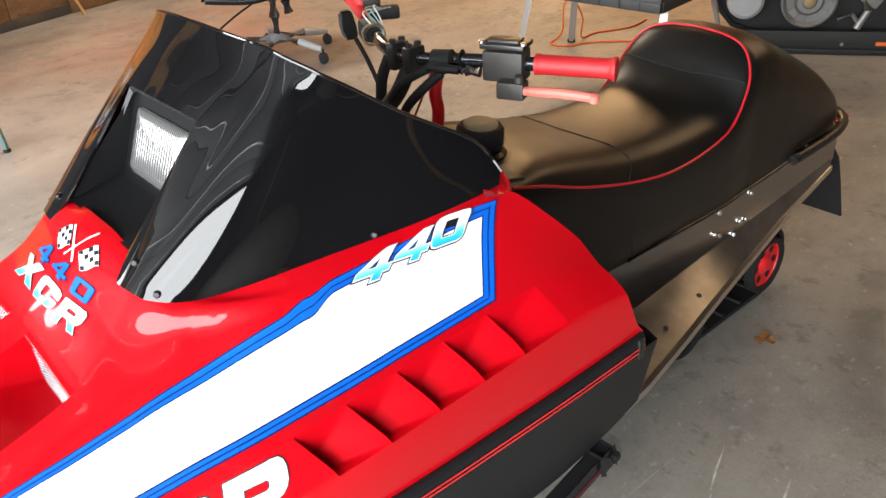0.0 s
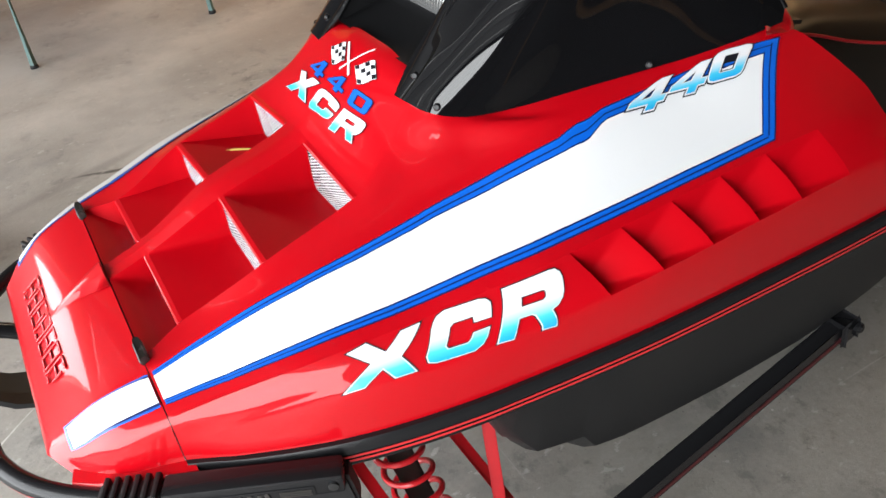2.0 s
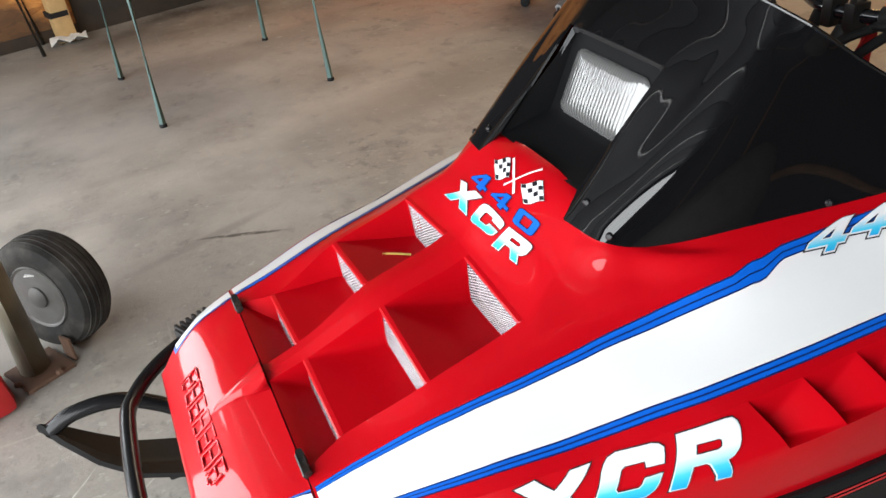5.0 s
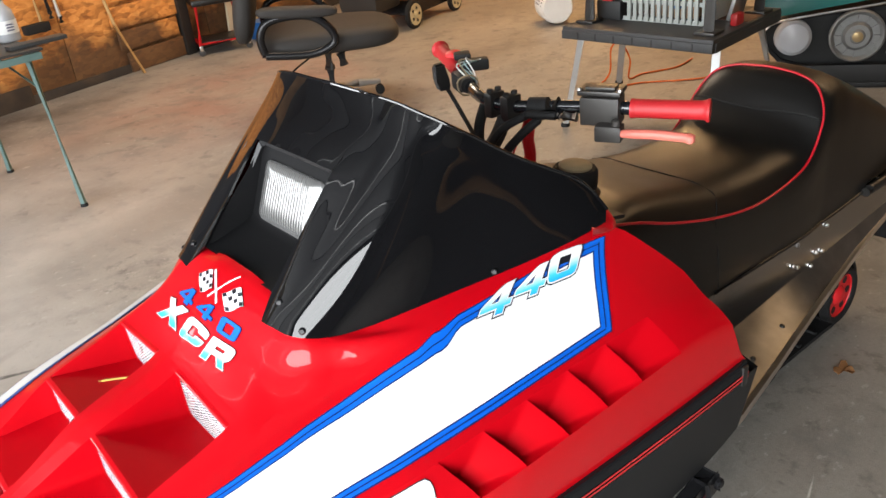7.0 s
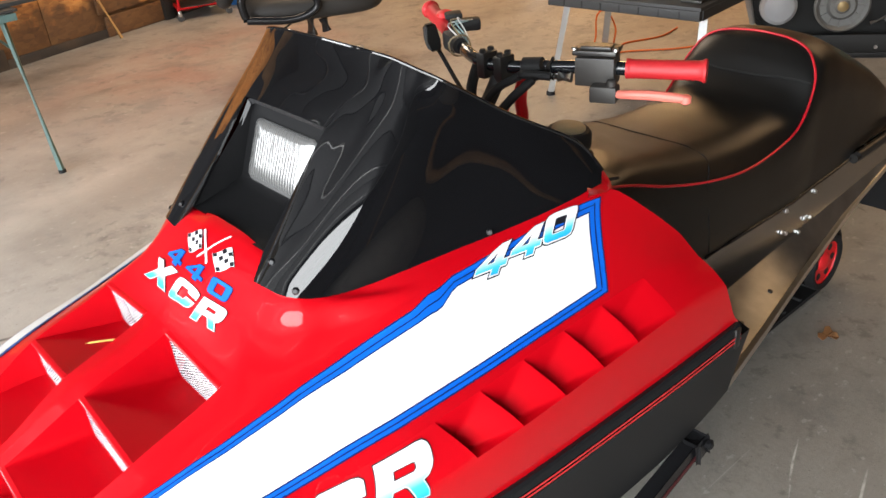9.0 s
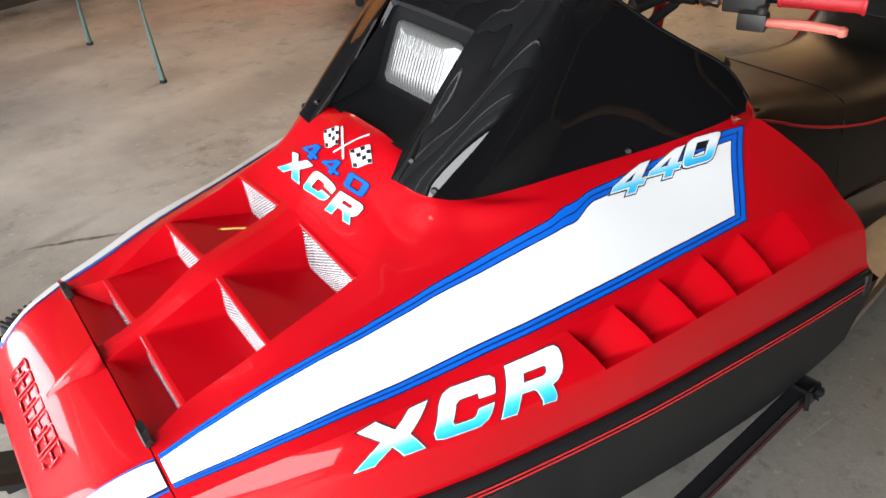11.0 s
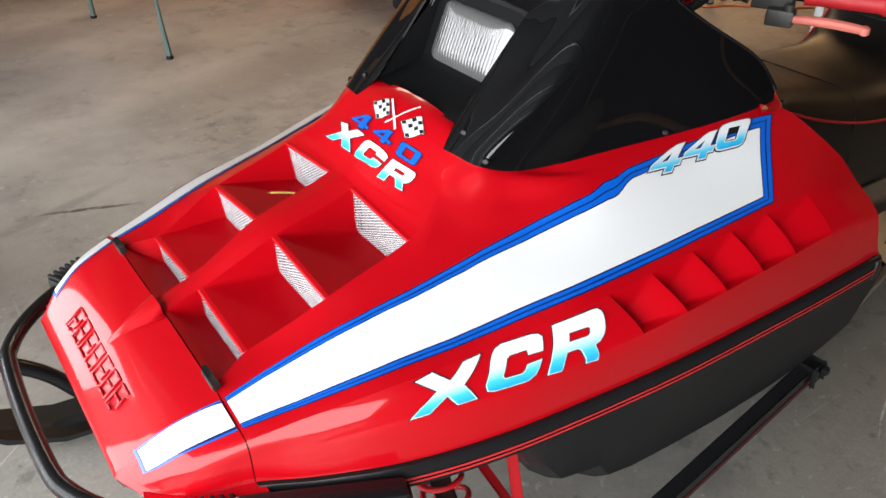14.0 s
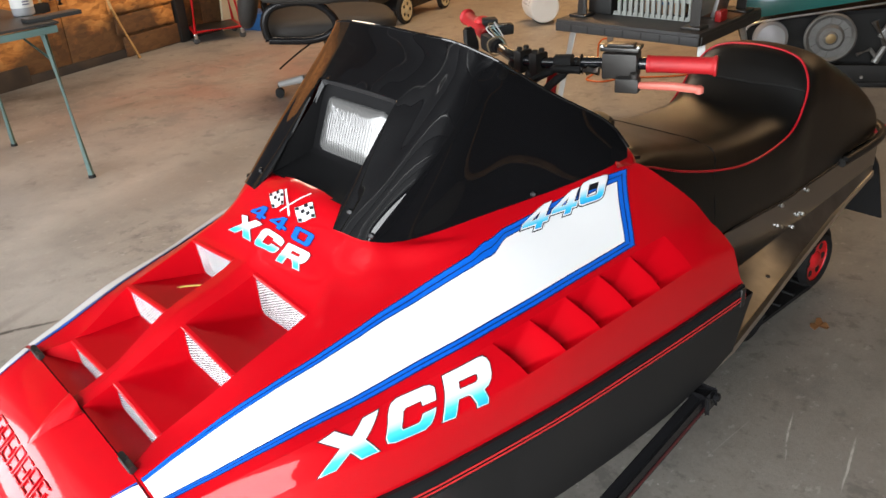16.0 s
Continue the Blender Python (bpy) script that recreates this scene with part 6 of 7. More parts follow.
# ---- track, wheels ----
def track_path(n):
    """Points and outward normals of the belt loop, seen from the side."""
    r = 0.105
    a, b = (1.985, 0.125), (1.16, 0.125)
    top = 0.30
    pts = []
    for k in range(n):
        t = k / n * 4
        if t < 1:
            pts.append((b[0] + (a[0] - b[0]) * t, 0.022))
        elif t < 2:
            ang = -math.pi / 2 + math.pi * (t - 1)
            pts.append((a[0] + r * math.cos(ang), a[1] + r * math.sin(ang)))
        elif t < 3:
            pts.append((a[0] + (b[0] - 0.16 - a[0]) * (t - 2), 0.23 + 0.05 * (t - 2)))
        else:
            ang = math.pi / 2 + math.pi * (t - 3)
            pts.append((b[0] - 0.16 + 0.16 * (t - 3) + r * math.cos(ang) * 1.1, 0.15 + 0.125 * math.sin(ang)))
    return pts


loop = track_path(80)
bm = bmesh.new()
TY = TCY
rings = [[(x, y + TY, z) for x, z in loop] for y in (-0.185, 0.185)]
add_grid(bm, rings, closed=True)
track = part("track", thick(bm, 0.012), RUBBER, sled, "black rubber drive track with lugs")
for k in range(0, 80, 2):
    x, z = loop[k]
    x2, z2 = loop[(k + 1) % 80]
    d = Vector((x2 - x, 0, z2 - z)).normalized()
    nrm = Vector((-d.z, 0, d.x))
    c = Vector((x, TY, z)) - nrm * 0.0
    if (c - Vector((1.6, TY, 0.15)) - nrm * 0.01).length < (c - Vector((1.6, TY, 0.15)) + nrm * 0.01).length:
        nrm = -nrm
    if c.z + nrm.z * 0.020 < 0.001:
        nrm = nrm * 0.6
    bm = box(c + nrm * 0.010, (0.012, 0.36, 0.018), Matrix.Rotation(-math.atan2(d.z, d.x), 3, "Y"), bevel=0.002)
    part("lug", bm, RUBBER, track)
for side in (-1, 1):
    for wx, wz, wr in ((1.985, 0.125, 0.070), (1.62, 0.10, 0.066), (1.30, 0.10, 0.066)):
        bm = lathe((wx, TY + side * 0.178, wz), (0, side, 0), [(0, wr), (0.018, wr), (0.02, wr * 0.93), (0.012, wr * 0.88), (0.010, wr * 0.4), (0.018, wr * 0.3), (0.022, wr * 0.16)], 28)
        wheel = part("idler_wheel", bm, RED_FLAT if wx > 1.9 else DARK_STEEL, sled, "red plastic idler wheel" if wx > 1.9 else "")
        part("wheel_tyre", lathe((wx, TY + side * 0.176, wz), (0, side, 0), [(0, wr * 1.14), (0.024, wr * 1.14), (0.026, wr * 1.08), (0.022, wr * 0.90), (0.002, wr * 0.90)], 28), RUBBER, wheel, "black rubber tyre")
        for k in range(6):
            ang = k * math.pi / 3
            c = Vector((wx + wr * 0.63 * math.cos(ang), TY + side * 0.190, wz + wr * 0.63 * math.sin(ang)))
            part("wheel_hole", lathe(c, (0, side, 0), [(-0.002, wr * 0.15), (0.0006, wr * 0.15)], 10), BLACK, wheel)

# ---- front suspension and skis ----
for side in (-1, 1):
    # radius rod: square black tube with a bracket at its rear end
    a, b = Vector((0.975, side * 0.450, 0.306)), Vector((0.36, side * 0.485, 0.205))
    d = b - a
    turn = Matrix.Rotation(math.atan2(d.y, d.x), 3, "Z") @ Matrix.Rotation(-math.atan2(d.z, math.hypot(d.x, d.y)), 3, "Y")
    rod = part("radius_rod", box((a + b) / 2, (d.length, 0.026, 0.028), turn, bevel=0.004), PLASTIC_SMOOTH, sled, "black square radius rod")
    part("rod_stripe", box((a + b) / 2 + Vector((0, side * 0.0135, -0.009)), (d.length * 0.97, 0.002, 0.008), turn), MAROON, rod)
    bm = box(a + Vector((0.0, 0, 0.002)), (0.030, 0.034, 0.034), turn, bevel=0.006)
    add_lathe(bm, a + Vector((0.012, side * 0.02, 0.008)), (0, side, 0), [(0, 0.010), (0.006, 0.010), (0.009, 0.006)], 8)
    part("rod_bracket", bm, PLASTIC_SMOOTH, rod)
    # shock with red spring
    top_, bot = Vector((0.232, side * 0.325, 0.45)), Vector((0.285, side * 0.43, 0.13))
    ax = bot - top_
    shock = part("shock_absorber", tube([top_, top_ + ax * 0.62], 0.020, 16), DARK_STEEL, sled, "dark shock absorber in a red coil spring")
    bm = tube([top_ + ax * 0.55, bot], 0.026, 16)
    part("shock_body", bm, CASTING, shock)
    for k in range(5):
        bm = tube([top_ + ax * (0.52 + 0.02 * k), top_ + ax * (0.53 + 0.02 * k)], 0.0275, 16)
        part("shock_thread", bm, STEEL, shock)
    u, w = frame_of(ax)
    coil = [top_ + ax * (0.02 + 0.66 * t / 180) + (u * math.cos(t / 180 * 2 * math.pi * 6.5) + w * math.sin(t / 180 * 2 * math.pi * 6.5)) * 0.031 for t in range(181)]
    part("spring", tube(coil, 0.0042, 10), RED_TUBE, shock, "red coil spring")
    for p, q, r in (((0.135, -0.24, 0.46), (0.23, -0.47, 0.12), 0.009), ((0.165, -0.24, 0.47), (0.265, -0.47, 0.12), 0.009), ((0.30, -0.24, 0.44), (0.42, -0.46, 0.13), 0.010), ((0.40, -0.28, 0.44), (0.33, -0.46, 0.14), 0.009)):
        part("control_arm", tube([(p[0], -side * p[1], p[2]), (q[0], -side * q[1], q[2])], r, 12), RED_TUBE, sled, "red tubular control arm")
    part("spindle", tube([(0.31, side * 0.485, 0.30), (0.27, side * 0.49, 0.06)], 0.017, 12), RED_TUBE, sled)
    # ski with a hoop handle
    SX = (-0.40, -0.37, -0.32, -0.25, -0.15, 0.0, 0.3, 0.55, 0.66)
    SZ = (0.245, 0.205, 0.140, 0.075, 0.030, 0.013, 0.012, 0.013, 0.03)
    SWD = (0.004, 0.026, 0.045, 0.055, 0.060, 0.062, 0.062, 0.060, 0.045)
    bm = bmesh.new()
    y0 = side * 0.495
    add_grid(bm, [[(x, y0 + w_ * f, z + abs(f) * 0.014) for f in (-1, -0.75, -0.2, 0, 0.2, 0.75, 1)] for x, z, w_ in zip(SX, SZ, SWD)])
    ski = part("ski", thick(bm, 0.010), PLASTIC, sled, "black plastic ski with a hoop handle")
    part("ski_handle", tube(smooth_path([(-0.385, y0, 0.235), (-0.33, y0, 0.262), (-0.24, y0, 0.255), (-0.15, y0, 0.19), (-0.09, y0, 0.10), (-0.06, y0, 0.03)], 5), 0.016, 12), PLASTIC_SMOOTH, ski)
    bm = bmesh.new()
    add_box(bm, (0.10, y0, 0.032), (0.62, 0.034, 0.03), bevel=0.008)
    part("ski_spine", bm, PLASTIC, ski)
    part("ski_saddle", box((0.27, y0, 0.055), (0.12, 0.05, 0.05), bevel=0.006), DARK_STEEL, ski)


# ---- things behind the snowmobile ----
def folding_table():
    t = thing("card_table", (0.40, 3.0, 0), "square folding card table with dark top and teal steel legs", "table")
    base = [(0.061, 2.555), (0.84, 2.64), (-0.039, 3.315), (0.728, 3.455)]
    mid = Vector((sum(b[0] for b in base) / 4, sum(b[1] for b in base) / 4, 0))
    tops = []
    for x, y in base:
        p = Vector((x, y, 0))
        q = mid + (p - mid) * 0.96 + Vector((0, 0, 0.675))
        q += Vector((0, 0.07 if y < 3 else -0.03, 0))
        tops.append(q)
        leg = part("leg", tube([p + Vector((0, 0, 0.001)), q], 0.0145, 12), TEAL_LEG, t, "teal painted steel leg")
        part("foot", lathe(p, (0, 0, 1), [(0.0, 0.0165), (0.012, 0.0160), (0.015, 0.014)], 12), RUBBER, leg)
        br = q + (mid + Vector((0, 0, 0.67)) - q) * 0.22
        part("brace", tube([p.lerp(q, 0.80), br + Vector((0, 0, -0.005))], 0.006, 6), TEAL_LEG, t)
    c = sum(tops, Vector()) / 4
    d = (tops[1] - tops[0])
    turn = Matrix.Rotation(math.atan2(d.y, d.x), 3, "Z")
    bm = bmesh.new()
    for sx, sy, w, h in ((0, -0.40, 0.86, 0.016), (0, 0.40, 0.86, 0.016), (-0.42, 0, 0.016, 0.80), (0.42, 0, 0.016, 0.80)):
        add_box(bm, c + turn @ Vector((sx, sy, 0.0)), (w, h, 0.030), turn, bevel=0.004)
    part("apron", bm, TEAL_LEG, t)
    part("tabletop", box(c + Vector((0, 0, 0.026)), (0.875, 0.835, 0.012), turn, bevel=0.004), TABLE_TOP, t)
    return c + Vector((0, 0, 0.032)), turn


TABLE_C, TABLE_TURN = folding_table()
tx = TABLE_TURN @ Vector((1, 0, 0))
ty = TABLE_TURN @ Vector((0, 1, 0))


def on_table(a, b, z=0.0):
    return TABLE_C + tx * a + ty * b + Vector((0, 0, z))


bm = box(on_table(0.45, -0.33, 0.010), (0.24, 0.07, 0.018), TABLE_TURN @ Matrix.Rotation(0.03, 3, "Z"), bevel=0.004)
solo("dark_plank", bm, TABLE_TOP, "narrow dark plank lying over the table edge", "plank")
tub = thing("food_tub", on_table(0.165, -0.34), "clear plastic tub with a yellow lid on the card table", "tub")
part("tub_body", lathe(on_table(0.165, -0.34), (0, 0, 1), [(0.0, 0.050), (0.004, 0.055), (0.045, 0.062), (0.05, 0.062)], 24), CLEAR_PLASTIC, tub)
part("lid", lathe(on_table(0.165, -0.34), (0, 0, 1), [(0.046, 0.066), (0.056, 0.067), (0.062, 0.060), (0.066, 0.052), (0.068, 0.03)], 24), YELLOW, tub, "yellow lid")
jar = thing("plastic_bottle", on_table(0.425, -0.10), "clear plastic bottle with a pale label on the card table", "bottle")
part("bottle_body", lathe(on_table(0.425, -0.10), (0, 0, 1), [(0.0, 0.042), (0.005, 0.047), (0.10, 0.047), (0.13, 0.042), (0.155, 0.022), (0.175, 0.019)], 24), CLEAR_PLASTIC, jar)
part("label_band", lathe(on_table(0.425, -0.10), (0, 0, 1), [(0.035, 0.0478), (0.09, 0.0478)], 24), WHITE_PLASTIC, jar)
for k in range(3):
    part("label_bar", box(on_table(0.425, -0.149, 0.05 + 0.012 * k), (0.03, 0.002, 0.005), TABLE_TURN), BAR_INK, jar)
part("bottle_cap", lathe(on_table(0.425, -0.10), (0, 0, 1), [(0.172, 0.021), (0.19, 0.021), (0.192, 0.018)], 18), BLACK, jar)
bm = bmesh.new()
add_grid(bm, [[on_table(-0.30 + 0.06 * i, -0.10 + 0.035 * j, 0.012 + 0.085 * max(0, math.sin(i * 0.7 + j * 0.5)) * (0.4 + 0.6 * (i % 2))) for j in range(7)] for i in range(6)])
solo("paper_rag", thick(bm, 0.003), WHITE_PLASTIC, "crumpled white shop towel on the card table", "rag")
can_v = thing("spray_can", on_table(0.053, -0.335), "white and violet spray can on the card table", "spray can")
part("can_body", lathe(on_table(0.053, -0.335), (0, 0, 1), [(0.0, 0.029), (0.004, 0.032), (0.150, 0.032), (0.165, 0.026)], 24), WHITE_PLASTIC, can_v)
part("print_band", lathe(on_table(0.053, -0.335), (0, 0, 1), [(0.012, 0.0325), (0.018, 0.0327), (0.105, 0.0327), (0.110, 0.0325)], 24), material("violet_print", (0.10, 0.045, 0.32), rough=0.4), can_v, "violet printed band")
for k in range(3):
    part("label_bar", lathe(on_table(0.053, -0.335), (0, 0, 1), [(0.03 + 0.024 * k, 0.0331), (0.042 + 0.024 * k, 0.0331)], 24), WHITE_PLASTIC, can_v)
part("spray_cap", lathe(on_table(0.053, -0.335), (0, 0, 1), [(0.160, 0.027), (0.205, 0.026), (0.209, 0.022), (0.209, 0.0)], 24), WHITE_PLASTIC, can_v)
case = thing("tool_case", on_table(-0.20, -0.27), "black moulded tool case lying on the card table", "case")
part("case_bottom", box(on_table(-0.20, -0.27, 0.020), (0.42, 0.24, 0.040), TABLE_TURN, bevel=0.012), PLASTIC, case)
lid_ = part("case_lid", box(on_table(-0.20, -0.27, 0.058), (0.425, 0.245, 0.030), TABLE_TURN, bevel=0.012, taper=(0.93, 0.90)), PLASTIC, case)
for k in (-1, 1):
    part("latch", box(on_table(-0.20 + 0.12 * k, -0.394, 0.042), (0.04, 0.008, 0.03), TABLE_TURN, bevel=0.003), PLASTIC_SMOOTH, case)
part("case_handle", tube(smooth_path([on_table(-0.26, -0.385, 0.04), on_table(-0.25, -0.412, 0.04), on_table(-0.15, -0.412, 0.04), on_table(-0.14, -0.385, 0.04)], 4), 0.007, 8), PLASTIC_SMOOTH, case)

# wall boards, leaning lath, hanging tools
for k, (z, h, u0, u1) in enumerate(((0.075, 0.14, 4.12, 4.62), (0.235, 0.13, 4.08, 4.60), (0.395, 0.15, 4.05, 4.62), (0.57, 0.15, 4.05, 4.64))):
    bm = box(wall_point((u0 + u1) / 2, z, 0.016), (u1 - u0, 0.022, h), WALL_TURN @ Matrix.Rotation(0.01 * (k - 1), 3, "Y"), bevel=0.003)
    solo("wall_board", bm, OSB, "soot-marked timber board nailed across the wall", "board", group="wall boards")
bm = box(wall_point(4.66, 0.45, 0.03), (0.085, 0.05, 0.9), WALL_TURN, bevel=0.004)
solo("wall_stud", bm, DARK_STEEL, "blackened upright post against the wall", "post")
bm = tube([wall_point(4.13, 0.004, 0.14), wall_point(4.06, 0.36, 0.04), wall_point(4.02, 0.60, 0.03)], 0.011, 6)
solo("leaning_lath", bm, PALE_WOOD, "thin pale lath leaning on the wall boards", "lath")
for u, z0, z1, mat, nm, lab in ((3.55, 0.46, 0.95, PALE_WOOD, "broom_handle", "wooden tool handle hanging on the strand-board wall"),
                                (3.625, 0.53, 0.90, RUBBER, "hanging_hose", "short black hose hanging on the strand-board wall"),
                                (3.685, 0.49, 0.95, WHITE_PLASTIC, "hanging_brush", "white-handled tool hanging on the strand-board wall")):
    tool = thing(nm, wall_point(u, z0, 0.03), lab, "tool")
    part("shaft", tube([wall_point(u, z0, 0.03), wall_point(u - 0.02, z1, 0.02)], 0.013, 10), mat, tool)
    part("tip", tube([wall_point(u + 0.002, z0 - 0.03, 0.03), wall_point(u, z0 + 0.01, 0.03)], 0.017, 10), BLACK, tool)
    part("hook", tube([wall_point(u - 0.02, z1 - 0.01, -0.005), wall_point(u - 0.02, z1 - 0.01, 0.05)], 0.004, 6), DARK_STEEL, tool)
bm = box(wall_point(3.48, 0.47, 0.07), (0.17, 0.06, 0.06), WALL_TURN, bevel=0.012)
add_box(bm, wall_point(3.48, 0.47, 0.02), (0.03, 0.05, 0.03), WALL_TURN)
solo("wall_bracket", bm, RUBBER, "black padded bracket fixed to the wall", "bracket")

# timber offcut and a steel leg by the wall
off = thing("timber_post", (-0.24, 4.20, 0), "rough pale timber post wrapped with a dark strap", "post")
part("post", box((-0.26, 4.24, 0.30), (0.10, 0.09, 0.60), Matrix.Rotation(0.3, 3, "Z") @ Matrix.Rotation(-0.04, 3, "Y"), bevel=0.006), PALE_WOOD, off)
part("strap", box((-0.265, 4.24, 0.16), (0.106, 0.096, 0.03), Matrix.Rotation(0.3, 3, "Z")), RUBBER, off)
bm = bmesh.new()
add_grid(bm, [[(-0.34 + 0.05 * i, 4.13 + 0.02 * j, 0.004 + 0.04 * abs(math.sin(i * 1.7 + j))) for j in range(5)] for i in range(5)])
solo("white_rag", thick(bm, 0.003), WHITE_PLASTIC, "crumpled white rag on the floor by a timber post", "rag")
stand = thing("steel_stand", (-0.55, 4.0, 0), "grey folding stand with a white top near the wall", "stand")
for dx, dy in ((0.14, 0.0), (-0.18, 0.0), (0.14, 0.25), (-0.18, 0.25)):
    part("leg", tube([(-0.55 + dx * 1.2, 4.0 + dy, 0.001), (-0.58 + dx, 4.0 + dy, 0.50)], 0.012, 8), DARK_STEEL, stand)
part("top", box((-0.58, 4.12, 0.512), (0.48, 0.36, 0.024), None, bevel=0.006), WHITE_PLASTIC, stand)


# ---- creeper stool ----
def creeper_stool(c, turn):
    s = thing("mechanic_stool", c, "red tubular mechanic stool with black pad on casters", "stool")
    c = Vector(c)

    def at(x, y, z):
        return c + turn @ Vector((x, y, z))
    w, dp, h = 0.18, 0.15, 0.36
    for sx in (-1, 1):
        for sy in (-1, 1):
            part("leg", tube([at(sx * w, sy * dp, 0.075), at(sx * w * 0.86, sy * dp * 0.86, h)], 0.0135, 10), RED_TUBE, s)
            caster = part("caster", lathe(at(sx * w, sy * dp - 0.012, 0.025), turn @ Vector((0, 1, 0)), [(0, 0.018), (0.002, 0.025), (0.022, 0.025), (0.024, 0.018)], 18), GREY_PLASTIC, s)
            part("caster_fork", box(at(sx * w, sy * dp, 0.058), (0.024, 0.03, 0.04), turn, bevel=0.003), STEEL, caster)
    for a, b in (((-w, -dp), (w, -dp)), ((-w, dp), (w, dp)), ((-w, -dp), (-w, dp)), ((w, -dp), (w, dp))):
        part("rail", tube([at(a[0], a[1], 0.085), at(b[0], b[1], 0.085)], 0.0135, 10), RED_TUBE, s)
    part("tray", box(at(0, 0, 0.09), (2 * w - 0.03, 2 * dp - 0.03, 0.012), turn, bevel=0.003), DARK_STEEL, s)
    part("seat_pad", box(at(0, 0, h + 0.022), (0.37, 0.31, 0.05), turn, bevel=0.02), VINYL, s, "black padded seat")


creeper_stool((2.70, 5.00, 0), Matrix.Rotation(-0.28, 3, "Z"))
bm = box(wall_point(5.20, 0.36, 0.10), (0.32, 0.02, 0.72), WALL_TURN @ Matrix.Rotation(0.10, 3, "X"), bevel=0.003)
solo("leaning_board", bm, CARD, "cream board leaning on the wall behind the stool", "board")
bin_ = thing("blue_bin", wall_point(5.22, 0.0, 0.30), "low blue plastic bin on the floor by the wall", "bin")
bm = box(wall_point(5.22, 0.065, 0.30), (0.17, 0.20, 0.13), WALL_TURN, bevel=0.012)
part("bin_body", bm, BLUE_PLASTIC, bin_)
part("bin_rim", box(wall_point(5.22, 0.134, 0.30), (0.19, 0.22, 0.012), WALL_TURN, bevel=0.004), BLUE_PLASTIC, bin_)


# ---- office chair ----
def office_chair(c, yaw):
    ch = thing("office_chair", c, "black padded office chair with arms on a silver five-star base", "chair")
    c = Vector(c)
    R_ = Matrix.Rotation(yaw, 3, "Z")

    def at(x, y, z):
        g = 1.13 if z > 0.28 else 1.0
        return c + R_ @ Vector((x * g, y * g, z - (0.035 if z > 0.28 else 0)))
    for k in range(5):
        a = k * 2 * math.pi / 5 + 0.5
        tip = at(0.31 * math.cos(a), 0.31 * math.sin(a), 0.075)
        arm = part("base_arm", tube([at(0.02 * math.cos(a), 0.02 * math.sin(a), 0.105), at(0.16 * math.cos(a), 0.16 * math.sin(a), 0.10), tip], [0.030, 0.024, 0.017], 10), SILVER_PLASTIC, ch, "silver base arm")
        bm = bmesh.new()
        for o in (-0.014, 0.014):
            add_lathe(bm, tip + R_ @ Vector((0, o, 0)) - Vector((0, 0, 0.048)), R_ @ Vector((0, 1, 0)), [(-0.008, 0.020), (-0.006, 0.0265), (0.006, 0.0265), (0.008, 0.020)], 16)
        add_tube(bm, [tip - Vector((0, 0, 0.048)), tip], 0.009, 8)
        part("caster", bm, RUBBER, arm)
    part("gas_lift", tube([at(0, 0, 0.09), at(0, 0, 0.24)], 0.028, 14), RUBBER, ch)
    part("lift_sleeve", tube([at(0, 0, 0.22), at(0, 0, 0.37)], 0.031, 16), DARK_STEEL, ch)
    part("tilt_plate", box(at(0, 0, 0.375), (0.24, 0.16, 0.04), R_, bevel=0.01), BLACK, ch)
    part("tilt_knob", tube([at(0.06, -0.06, 0.35), at(0.07, -0.06, 0.285)], 0.026, 14), BLACK, ch)
    part("height_lever", tube(smooth_path([at(-0.06, -0.08, 0.37), at(-0.14, -0.20, 0.35), at(-0.22, -0.28, 0.31), at(-0.25, -0.30, 0.29)], 4), 0.005, 8), BLACK, ch)
    def cushion(cx, cy, cz, lx, ly, lz, lean=0.0, dish=0.0):
        """A padded block with rounded edges, dished on its upper face."""
        q = bmesh.new()
        tilt = Matrix.Rotation(lean, 3, "Y")
        rows = []
        for j in range(13):
            f = -math.pi / 2 + math.pi * j / 12
            ring = max(0.02, math.cos(f)) ** 0.38
            h = math.copysign(abs(math.sin(f)) ** 0.75, f)
            row = []
            for k in range(40):
                w = 2 * math.pi * k / 40
                ux = math.copysign(abs(math.cos(w)) ** 0.5, math.cos(w))
                uy = math.copysign(abs(math.sin(w)) ** 0.5, math.sin(w))
                drop = dish * max(0, h) * (1 - min(1, (ring * uy) ** 2))
                p = tilt @ Vector((lx * ring * ux, ly * ring * uy * (1 - 0.06 * ux), lz * h - drop))
                row.append(at(cx + p.x, cy + p.y, cz + p.z))
            rows.append(row)
        add_grid(q, rows, closed=True)
        for row in (rows[0], rows[-1]):
            q.faces.new([q.verts.new(p) for p in row])
        bmesh.ops.remove_doubles(q, verts=q.verts[:], dist=1e-5)
        bmesh.ops.recalc_face_normals(q, faces=q.faces[:])
        return q
    part("seat", cushion(0.02, 0, 0.455, 0.335, 0.265, 0.068, 0.03, 0.012), FABRIC, ch, angle=80)
    part("backrest", cushion(-0.33, 0, 0.78, 0.31, 0.24, 0.055, -1.40, 0.015), FABRIC, ch, angle=80)
    for sy in (-1, 1):
        lp = [at(-0.28, sy * 0.275, 0.44), at(-0.29, sy * 0.285, 0.53), at(-0.25, sy * 0.288, 0.605), at(-0.14, sy * 0.288, 0.625), at(-0.04, sy * 0.288, 0.605), at(0.03, sy * 0.285, 0.53), at(0.03, sy * 0.280, 0.46), at(-0.08, sy * 0.275, 0.42)]
        bm = tube(smooth_path(lp + [lp[0]], 5), 0.021, 12)
        arm = part("armrest", bm, PLASTIC_SMOOTH, ch)
